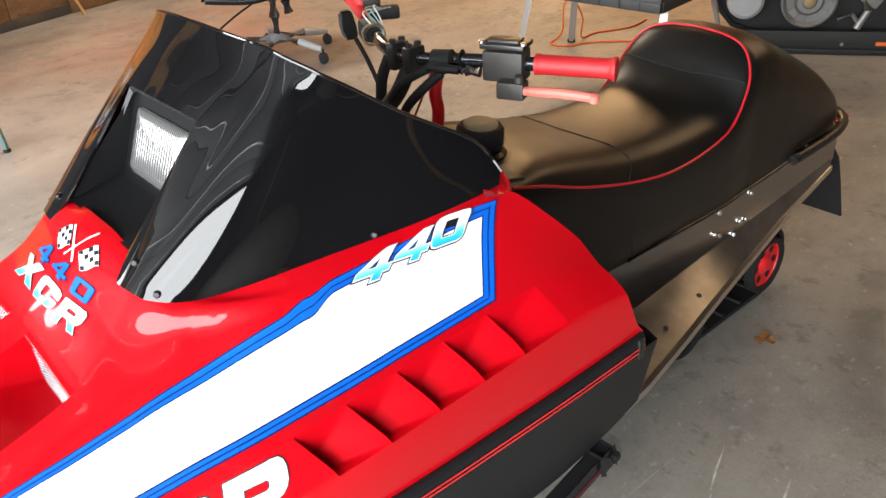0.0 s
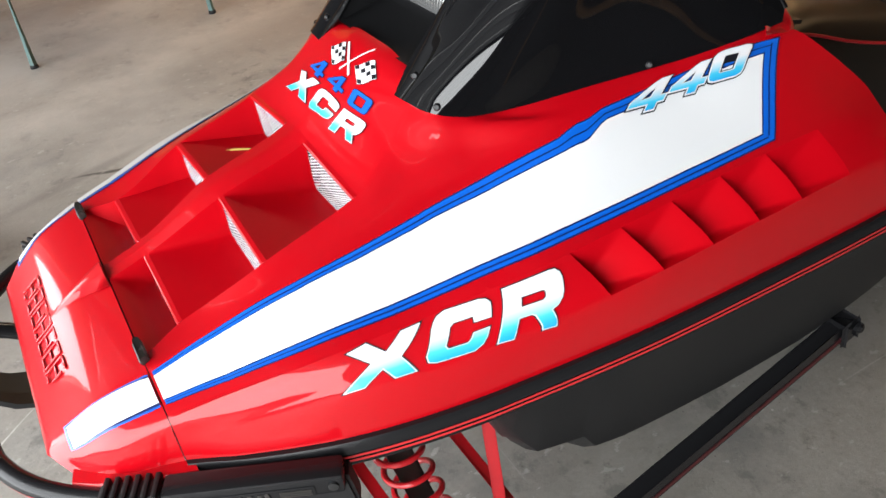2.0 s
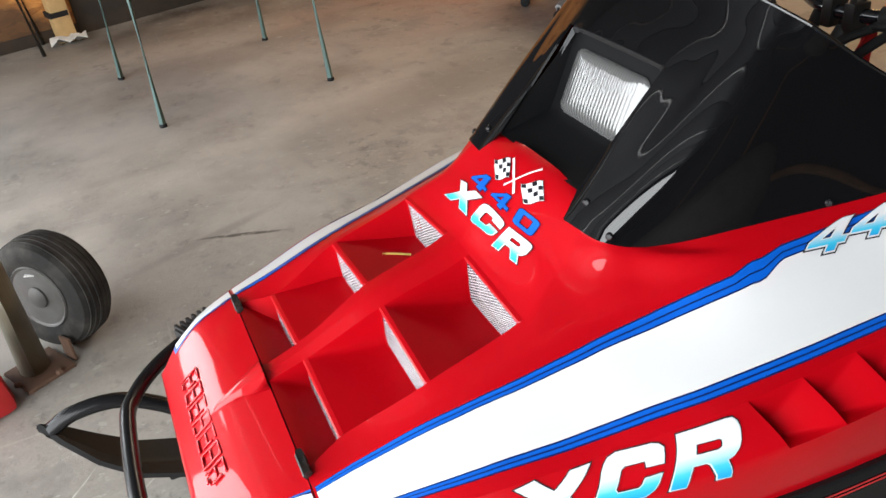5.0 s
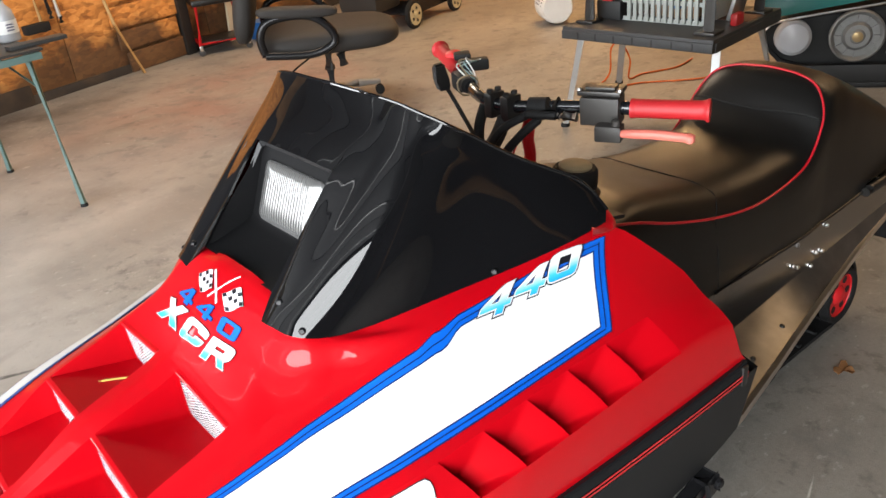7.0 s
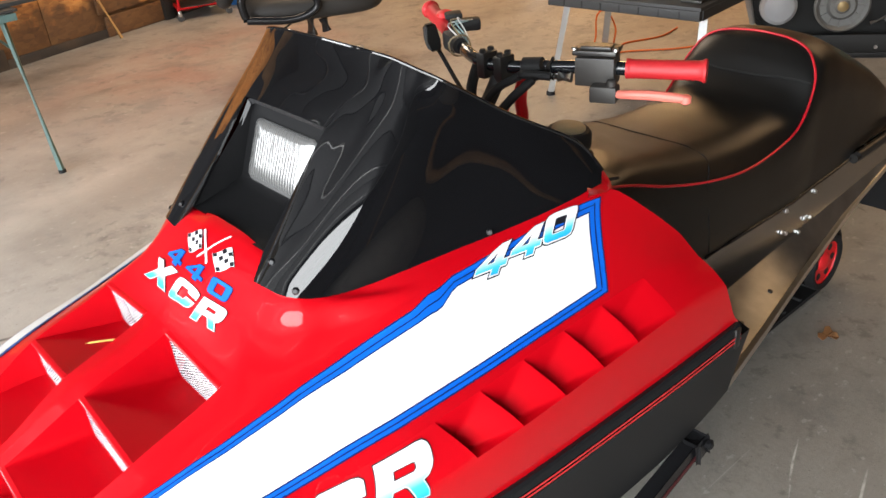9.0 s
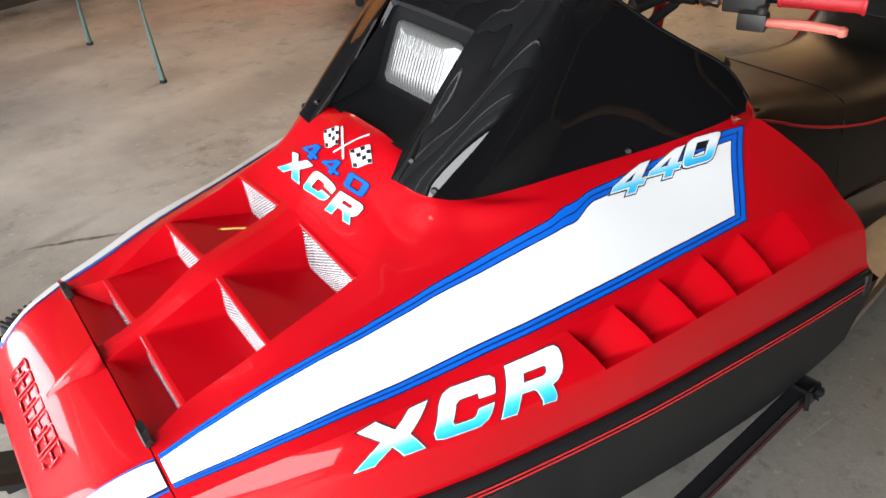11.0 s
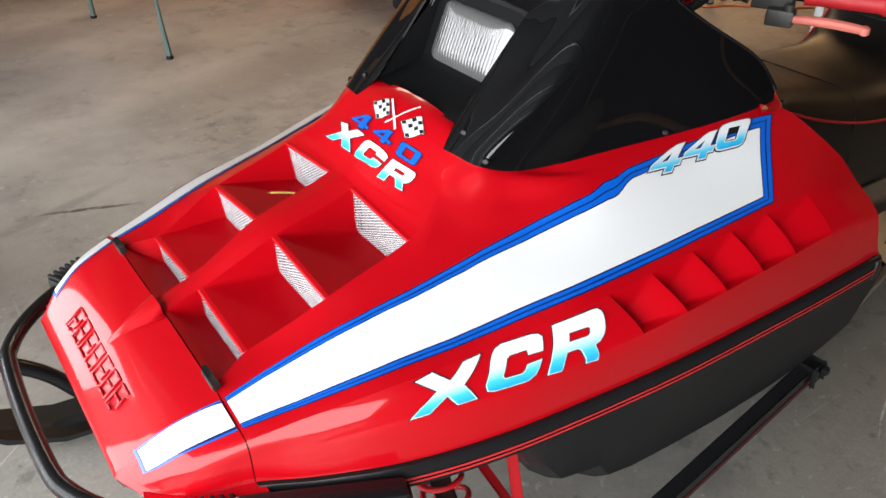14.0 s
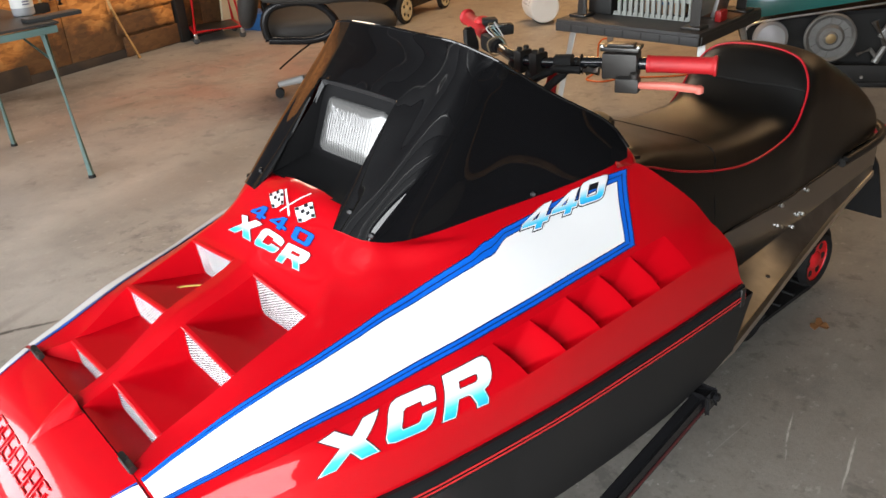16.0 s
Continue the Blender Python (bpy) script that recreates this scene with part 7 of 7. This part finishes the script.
        part("arm_pad", cushion(-0.11, sy * 0.288, 0.642, 0.18, 0.046, 0.026, 0.10), FABRIC, arm, angle=80)


office_chair((2.36, 2.88, 0), math.atan2(-0.50, 0.86))


# ---- lawn mower ----
def mower():
    m = thing("lawn_mower", (4.1, 4.35, 0), "dark lawn mower with pale spoked wheels", "mower")
    a = 0.35
    R_ = Matrix.Rotation(a, 3, "Z")
    c = Vector((4.12, 4.42, 0))

    def at(x, y, z):
        return c + R_ @ Vector((x, y, z))
    for x, y, r in ((-0.33, -0.24, 0.105), (0.30, -0.25, 0.095), (-0.33, 0.26, 0.105), (0.30, 0.26, 0.095)):
        s = -1 if y < 0 else 1
        w = part("wheel", lathe(at(x, y, r), R_ @ Vector((0, s, 0)), [(-0.02, r * 0.85), (-0.016, r), (0.016, r), (0.02, r * 0.85)], 28), RUBBER, m)
        rim = part("rim", lathe(at(x, y, r), R_ @ Vector((0, s, 0)), [(0.018, r * 0.80), (0.023, r * 0.78), (0.021, r * 0.66), (0.020, r * 0.3), (0.028, r * 0.22), (0.032, r * 0.1)], 24), material("pale_rim", (0.48, 0.44, 0.30), rough=0.5), w, "pale spoked rim")
        for k in range(5):
            an = k * 2 * math.pi / 5
            o = R_ @ Vector((math.cos(an) * r * 0.47, s * 0.0215, 0)) + Vector((0, 0, math.sin(an) * r * 0.47))
            part("rim_hole", lathe(at(x, y, r) + o, R_ @ Vector((0, s, 0)), [(-0.001, r * 0.13), (0.001, r * 0.13)], 8), BLACK, rim)
    part("deck", box(at(0, 0, 0.14), (0.62, 0.46, 0.12), R_, bevel=0.04, taper=(0.85, 0.85)), PLASTIC_SMOOTH, m)
    part("engine", lathe(at(0.05, 0, 0.19), (0, 0, 1), [(0, 0.13), (0.07, 0.14), (0.12, 0.11), (0.15, 0.06)], 20), DARK_STEEL, m)
    for y in (-0.2, 0.2):
        part("handle", tube([at(-0.28, y, 0.17), at(-0.75, y * 0.9, 0.75)], 0.011, 8), BLACK, m)
    part("bag", box(at(-0.52, 0.02, 0.30), (0.36, 0.36, 0.26), R_, bevel=0.06), FABRIC, m)


mower()


# ---- low folding bench with an engine and a crate ----
def folding_bench():
    b = thing("folding_bench", (3.18, 1.22, 0), "low grey plastic folding bench on splayed bright steel legs", "bench")
    fl, fr, br = Vector((2.83, 1.53, 0.31)), Vector((2.91, 0.79, 0.31)), Vector((3.53, 0.91, 0.31))
    bl = fl + br - fr
    c = (fl + br) / 2
    d = fr - fl
    turn = Matrix.Rotation(math.atan2(d.y, d.x), 3, "Z")
    L, Wd = d.length, (br - fr).length

    def at(x, y, z):
        return Vector((c.x, c.y, 0)) + turn @ Vector((x, y, z + (0.205 if z > 0.2 else 0) - (0.024 if z > 0.3 else 0)))
    part("top_slab", box(at(0, 0, 0.270), (L, Wd, 0.034), turn, bevel=0.006), GREY_PLASTIC, b)
    bm = bmesh.new()
    for y in (-Wd / 2, Wd / 2):
        add_box(bm, at(0, y * 0.985, 0.252), (L, 0.022, 0.040), turn, bevel=0.004)
    for x in (-L / 2, L / 2):
        add_box(bm, at(x * 0.985, 0, 0.252), (0.022, Wd - 0.03, 0.040), turn, bevel=0.004)
    part("skirt", bm, GREY_PLASTIC, b)
    for k in range(7):
        for y in (-Wd / 2,):
            part("skirt_slot", box(at(-L / 2 + 0.09 + k * (L - 0.18) / 6, y * 0.985 - 0.0115, 0.252), (0.006, 0.003, 0.032), turn), BLACK, b)
    part("wood_face", box(at(0.0, Wd * 0.18, 0.311), (L * 0.96, Wd * 0.3, 0.006), turn, bevel=0.002), material("worn_brown_board", (0.12, 0.055, 0.03), rough=0.6, grain=0.2, scale=20), b)
    for foot, head in (((2.85, 1.575), (2.90, 1.50)), ((2.81, 0.755), (2.97, 0.84)), ((3.55, 1.81), (3.36, 1.62)), ((3.56, 0.87), (3.42, 0.92))):
        leg = part("leg", tube([(*foot, 0.002), (*head, 0.455)], 0.0165, 12), BRIGHT_LEG, b, "bright steel leg")
        part("foot", lathe((*foot, 0), (0, 0, 1), [(0, 0.022), (0.014, 0.021), (0.018, 0.018)], 12), RUBBER, leg)
    return at, turn, L, Wd


BENCH, BENCH_TURN, BL_, BW_ = folding_bench()
crate = thing("slotted_crate", BENCH(0.02, -0.05, 0.311), "grey slotted plastic crate standing on the bench", "crate")
for k in range(12):
    part("slat", box(BENCH(-0.14 + 0.030 * k, -0.12, 0.45), (0.018, 0.012, 0.27), BENCH_TURN, bevel=0.002), CRATE, crate)
for z in (0.32, 0.40, 0.50, 0.58):
    part("rail", box(BENCH(0.016, -0.11, z), (0.40, 0.012, 0.02), BENCH_TURN, bevel=0.002), CRATE, crate)
part("back", box(BENCH(0.016, 0.14, 0.45), (0.40, 0.012, 0.27), BENCH_TURN, bevel=0.002), CRATE, crate)
for x in (-0.185, 0.217):
    part("side", box(BENCH(x, 0.015, 0.45), (0.012, 0.26, 0.27), BENCH_TURN, bevel=0.002), CRATE, crate)
part("content", box(BENCH(0.05, 0.0, 0.40), (0.22, 0.16, 0.15), BENCH_TURN, bevel=0.02), STUD, crate)
part("content_blue", box(BENCH(0.07, -0.08, 0.42), (0.06, 0.03, 0.10), BENCH_TURN, bevel=0.01), BLUE_PLASTIC, crate)
for i, (x, y) in enumerate(((-0.30, -0.20), (0.30, -0.22), (-0.31, 0.22), (0.32, 0.20))):
    bm = tube([BENCH(x, y, 0.311), BENCH(x + 0.02, y, 0.95)], 0.024, 8)
    add_box(bm, BENCH(x, y, 0.318), (0.09, 0.09, 0.012), BENCH_TURN, bevel=0.003)
    solo("frame_upright", bm, DARK_STEEL, "black steel upright standing on the bench", "upright", group="bench uprights")
eng = thing("small_engine", BENCH(-0.24, -0.08, 0.311), "small black and red engine part on the bench", "engine")
part("block", box(BENCH(-0.24, -0.08, 0.355), (0.13, 0.12, 0.088), BENCH_TURN, bevel=0.012), BLACK, eng)
part("red_cover", box(BENCH(-0.245, -0.12, 0.42), (0.06, 0.05, 0.05), BENCH_TURN, bevel=0.01), CAN_RED, eng)
for k in range(4):
    part("fin", box(BENCH(-0.20, -0.06, 0.408 + 0.012 * k), (0.05, 0.09, 0.005), BENCH_TURN), DARK_STEEL, eng)
bm = box(BENCH(0.335, -0.04, 0.337), (0.03, 0.07, 0.05), BENCH_TURN, bevel=0.008)
solo("red_tool", bm, CAN_RED, "red handled tool lying on the bench", "tool")
bm = box(BENCH(0.30, 0.06, 0.42), (0.02, 0.12, 0.22), BENCH_TURN @ Matrix.Rotation(0.25, 3, "Y"), bevel=0.004)
solo("steel_plate", bm, STEEL, "steel plate leaning among bench clutter", "plate")
# the extension cord under the bench
cord = smooth_path([(4.15, 1.75, 0.006), (3.95, 1.72, 0.006), (3.75, 1.80, 0.006), (3.60, 1.78, 0.02), (3.53, 1.72, 0.15), (3.50, 1.76, 0.24), (3.52, 1.84, 0.20), (3.56, 1.88, 0.06), (3.54, 1.90, 0.006), (3.44, 1.86, 0.006), (3.46, 1.76, 0.006), (3.60, 1.70, 0.006), (3.80, 1.50, 0.006), (4.0, 1.40, 0.006)], 6)
solo("extension_cord", tube(cord, 0.005, 6), ORANGE, "orange extension cord looped round a bench leg", "cord")

# perforated white basket behind the bench
bc = Vector((4.446, 3.090, 0.126))
bas = thing("plastic_basket", (bc.x, bc.y, 0), "white perforated plastic basket lying on its side", "basket")
bd = Vector((0.55, 0.80, 0)).normalized()
prof_b = [(0, 0.105), (0.008, 0.112), (0.22, 0.120), (0.23, 0.125), (0.237, 0.120)]
part("basket_body", lathe(bc, bd, prof_b, 32), WHITE_PLASTIC, bas)
for k in range(3):
    part("rim_band", lathe(bc + bd * (0.03 + 0.05 * k), bd, [(0, 0.114 + 0.0018 * k), (0.005, 0.1175 + 0.0018 * k), (0.010, 0.114 + 0.0018 * k)], 32), WHITE_PLASTIC, bas)
bu, bw_ = frame_of(bd)
for k in range(80):
    an = k % 16 * 0.20 + 0.0
    o = bu * math.cos(an) + bw_ * math.sin(an)
    part("hole", lathe(bc + bd * (0.055 + 0.035 * (k // 16)) + o * (0.1142 + 0.0013 * (k // 16)), o, [(-0.001, 0.007), (0.0014, 0.007)], 6), DARK_STEEL, bas)


# ---- the second snowmobile, teal ----
def second_sled():
    s = thing("teal_snowmobile", (5.0, 0.95, 0), "teal and black snowmobile with exposed grey track wheels", "snowmobile")

    def wheel(x, y, z, r, mat):
        w = part("track_wheel", lathe((x, y, z), (0, -1, 0), [(0, r), (0.02, r), (0.026, r * 0.93), (0.018, r * 0.86), (0.012, r * 0.80), (0.012, r * 0.55), (0.02, r * 0.50), (0.03, r * 0.44), (0.03, r * 0.28), (0.036, r * 0.22), (0.036, r * 0.05)], 36), mat, s, "grey cast track wheel")
        for k in range(12):
            a = k * math.pi / 6
            c = Vector((x + r * 0.68 * math.cos(a), y - 0.015, z + r * 0.68 * math.sin(a)))
            part("spoke", box(c, (r * 0.28, 0.012, 0.008), Matrix.Rotation(-a, 3, "Y")), mat, w)
        part("hub_cap", lathe((x, y - 0.034, z), (0, -1, 0), [(0, r * 0.2), (0.006, r * 0.2), (0.010, r * 0.12)], 16), material("brass_hub", (0.35, 0.25, 0.12), rough=0.4, metal=0.6), w)
        return w
    def edge_z(x):
        return 0.335 + 0.16 * (x - 3.834)
    wheel(4.22, 0.86, 0.260, 0.127, GREY_ALLOY)
    wheel(4.72, 0.86, 0.20, 0.11, GREY_ALLOY)
    part("clear_cover", lathe((3.934, 0.90, 0.25), (0, -1, 0.1), [(0, 0.090), (0.04, 0.086), (0.058, 0.07), (0.066, 0.025)], 28), CLEAR_PLASTIC, s, "cloudy clear round cover")
    part("drive_drum", lathe((3.934, 0.97, 0.25), (0, 1, 0), [(0, 0.10), (0.26, 0.10)], 24), BLACK, s)
    bm = bmesh.new()
    add_grid(bm, [[(x, 0.93, z), (x, 1.26, z)] for x, z in ((3.80, 0.20), (3.78, 0.27), (3.84, 0.33), (4.05, 0.36), (4.6, 0.40), (5.2, 0.40), (5.35, 0.30), (5.3, 0.13), (4.9, 0.05), (4.1, 0.05), (3.88, 0.11), (3.80, 0.20))])
    part("track", thick(bm, 0.02), RUBBER, s, "black rubber track")
    # black block added inside the open track, for the darkness behind the wheels
    part("track_side", prism([(x, 0.955, z) for x, z in ((3.81, 0.20), (3.80, 0.27), (3.86, 0.33), (4.05, 0.35), (4.6, 0.40), (5.2, 0.40), (5.33, 0.30), (5.28, 0.13), (4.9, 0.06), (4.1, 0.06), (3.89, 0.11))], (0, 0.25, 0)), BLACK, s)
    part("skid_rail", box((4.50, 0.865, 0.072), (1.7, 0.04, 0.09), None, bevel=0.01), BLACK, s)
    part("skid_shoe", box((4.50, 0.86, 0.015), (1.7, 0.04, 0.028), None, bevel=0.006), PLASTIC, s)
    part("tunnel_edge", tube(smooth_path([(3.80, 0.845, 0.300), (3.834, 0.845, 0.332), (3.95, 0.845, 0.358), (4.334, 0.845, 0.415), (5.4, 0.845, 0.575)], 5), 0.006, 8), STEEL, s, "bright rolled tunnel edge")
    bm = bmesh.new()
    add_grid(bm, [[(x, 0.86 + o, edge_z(x) + dz) for x in (3.76, 3.9, 4.2, 4.7, 5.4)] for dz, o in ((0.028, 0.0), (0.11, -0.01), (0.24, 0.03), (0.34, 0.10))])
    body = part("side_panel", thick(bm, 0.01), TEAL_BODY, s, "teal painted side panel")
    for k in range(7):
        x = 3.80 + 0.026 * k
        part("script_bar", box((x, 0.853, edge_z(x) + 0.062 + 0.006 * (k % 2)), (0.009, 0.003, 0.026 + 0.008 * ((k * 5) % 3)), Matrix.Rotation(0.5, 3, "Y"), bevel=0.002), CREAM_INK, body)
    part("script_bar", box((3.87, 0.853, edge_z(3.87) + 0.044), (0.17, 0.003, 0.005), Matrix.Rotation(-0.16, 3, "Y")), CREAM_INK, body)
    part("hull", box((4.65, 1.10, 0.62), (1.6, 0.36, 0.34), None, bevel=0.05), BLACK, s)
    part("rear_arm", tube([(4.42, 0.85, 0.34), (4.49, 0.85, 0.22), (4.45, 0.85, 0.13)], 0.018, 8), GREY_ALLOY, s)
    part("rear_arm", tube([(4.36, 0.85, 0.17), (4.42, 0.85, 0.20), (4.47, 0.85, 0.14)], 0.011, 8), GREY_ALLOY, s)
    part("rear_bracket", box((4.50, 0.85, 0.28), (0.09, 0.03, 0.08), Matrix.Rotation(0.5, 3, "Y"), bevel=0.01), GREY_ALLOY, s)
    part("skid_bolt", lathe((4.40, 0.843, 0.055), (0, -1, 0), [(0, 0.010), (0.007, 0.008)], 8), STEEL, s)
    part("tail_lamp", box((4.62, 0.838, 0.06), (0.14, 0.012, 0.018), None, bevel=0.003), ORANGE, s)
    turn_s = Matrix.Rotation(math.atan2(-0.83, 0.56), 4, "Z")
    s.matrix_basis = Matrix.Translation((3.92, 1.04, 0)) @ turn_s @ Matrix.Translation((-3.914, -0.86, 0)) @ s.matrix_basis


second_sled()

# ---- post, trailer tyre and fuel can by the door ----
post = thing("steel_post", (-0.475, 1.05, 0), "round grey-green steel post on a rusty base plate", "post")
part("pipe", tube([(-0.475, 1.065, 0.0), (-0.475, 1.065, 2.72)], 0.038, 24), POST_PAINT, post)
bm = box((-0.465, 1.055, 0.006), (0.13, 0.13, 0.012), Matrix.Rotation(0.5, 3, "Z"), bevel=0.002)
plate = part("base_plate", bm, RUST, post)
part("bracket", box((-0.385, 1.07, 0.035), (0.006, 0.04, 0.07), Matrix.Rotation(0.6, 3, "Z")), RUST, post)
for dx, dy in ((0.05, -0.05), (-0.05, -0.05)):
    part("anchor_bolt", lathe((-0.465 + dx, 1.055 + dy, 0.012), (0, 0, 1), [(0, 0.010), (0.008, 0.010), (0.012, 0.006)], 6), RUST, plate)

ax = Vector((-0.70, -0.70, 0.08)).normalized()
tc = Vector((-0.38, 1.18, 0.160))
tyre_t = thing("trailer_wheel", (-0.38, 1.18, 0), "small trailer wheel with worn black tyre and grey rim", "wheel")
prof = [(-0.045, 0.118), (-0.055, 0.14), (-0.058, 0.168), (-0.050, 0.195), (-0.034, 0.207), (0.0, 0.211), (0.034, 0.207), (0.050, 0.195), (0.058, 0.168), (0.055, 0.14), (0.045, 0.118)]
prof = [(h_, r_ * 0.75) for h_, r_ in prof]
tyre = part("tyre", lathe(tc, ax, prof, 48), DUSTY_TYRE, tyre_t, "worn black tyre")
for off_ in (-0.032, -0.016, 0.0, 0.016, 0.032):
    part("tread_rib", lathe(tc + ax * off_, ax, [(-0.005, 0.153), (-0.0045, 0.160 - abs(off_) * 0.12), (0.0045, 0.160 - abs(off_) * 0.12), (0.005, 0.153)], 48), DUSTY_TYRE, tyre)
part("rim", lathe(tc + ax * 0.014, ax, [(0.035, 0.091), (0.039, 0.088), (0.034, 0.080), (0.015, 0.074), (0.012, 0.04), (0.024, 0.033), (0.040, 0.030), (0.046, 0.016)], 32), DULL_RIM, tyre_t, "grey pressed steel rim")
u_, w_ = frame_of(ax)
for k in range(4):
    an = k * math.pi / 2 + 0.4
    part("wheel_nut", lathe(tc + ax * 0.030 + (u_ * math.cos(an) + w_ * math.sin(an)) * 0.052, ax, [(0, 0.009), (0.012, 0.008)], 6), STEEL, tyre_t)
# white block stands in for a bright lit spot on the rim
part("rim_slot", box(tc + ax * 0.044 + w_ * 0.066, (0.04, 0.016, 0.004), Matrix.Rotation(-0.4, 3, "Z")), WHITE_PLASTIC, tyre_t)

can = thing("fuel_can", (-0.635, 0.93, 0), "red plastic fuel can with a pale label", "fuel can")
ct = Matrix.Rotation(0.35, 3, "Z")
cc = Vector((-0.66, 0.96, 0))
bm = box(cc + Vector((0, 0, 0.12)), (0.26, 0.19, 0.24), ct, bevel=0.03, taper=(0.82, 0.8))
part("can_body", bm, CAN_RED, can)
part("can_shoulder", box(cc + Vector((0, 0, 0.255)), (0.15, 0.12, 0.05), ct, bevel=0.018), CAN_RED, can)
part("can_handle", tube(smooth_path([cc + ct @ Vector((-0.07, 0, 0.27)), cc + ct @ Vector((-0.05, 0, 0.32)), cc + ct @ Vector((0.05, 0, 0.32)), cc + ct @ Vector((0.08, 0, 0.27))], 5), 0.014, 10), CAN_RED, can)
lab = part("can_label", box(cc + ct @ Vector((-0.04, -0.0935, 0.085)), (0.09, 0.002, 0.09), ct @ Matrix.Rotation(-0.08, 3, "X")), material("pale_green_label", (0.55, 0.62, 0.5), rough=0.5), can)
for k in range(4):
    part("label_bar", box(cc + ct @ Vector((-0.04, -0.0955, 0.055 + 0.02 * k)), (0.07, 0.002, 0.006), ct), BAR_INK, lab)

# ---- the dry leaf and floor scratches ----
bm = bmesh.new()
ring = []
for k in range(14):
    a = k / 14 * 2 * math.pi
    r = 0.026 * (1 + 0.35 * math.sin(3 * a) + 0.15 * math.sin(7 * a))
    ring.append(bm.verts.new((1.84 + r * math.cos(a), -0.303 + r * 0.8 * math.sin(a), 0.004 + 0.012 * abs(math.sin(2 * a)))))
cv = bm.verts.new((1.84, -0.303, 0.004))
for k in range(14):
    bm.faces.new((cv, ring[k], ring[(k + 1) % 14]))
bmesh.ops.recalc_face_normals(bm, faces=bm.faces[:])
bmesh.ops.solidify(bm, geom=bm.faces[:], thickness=0.001)
solo("dry_leaf", bm, LEAF, "curled brown dry leaf on the concrete floor", "leaf")
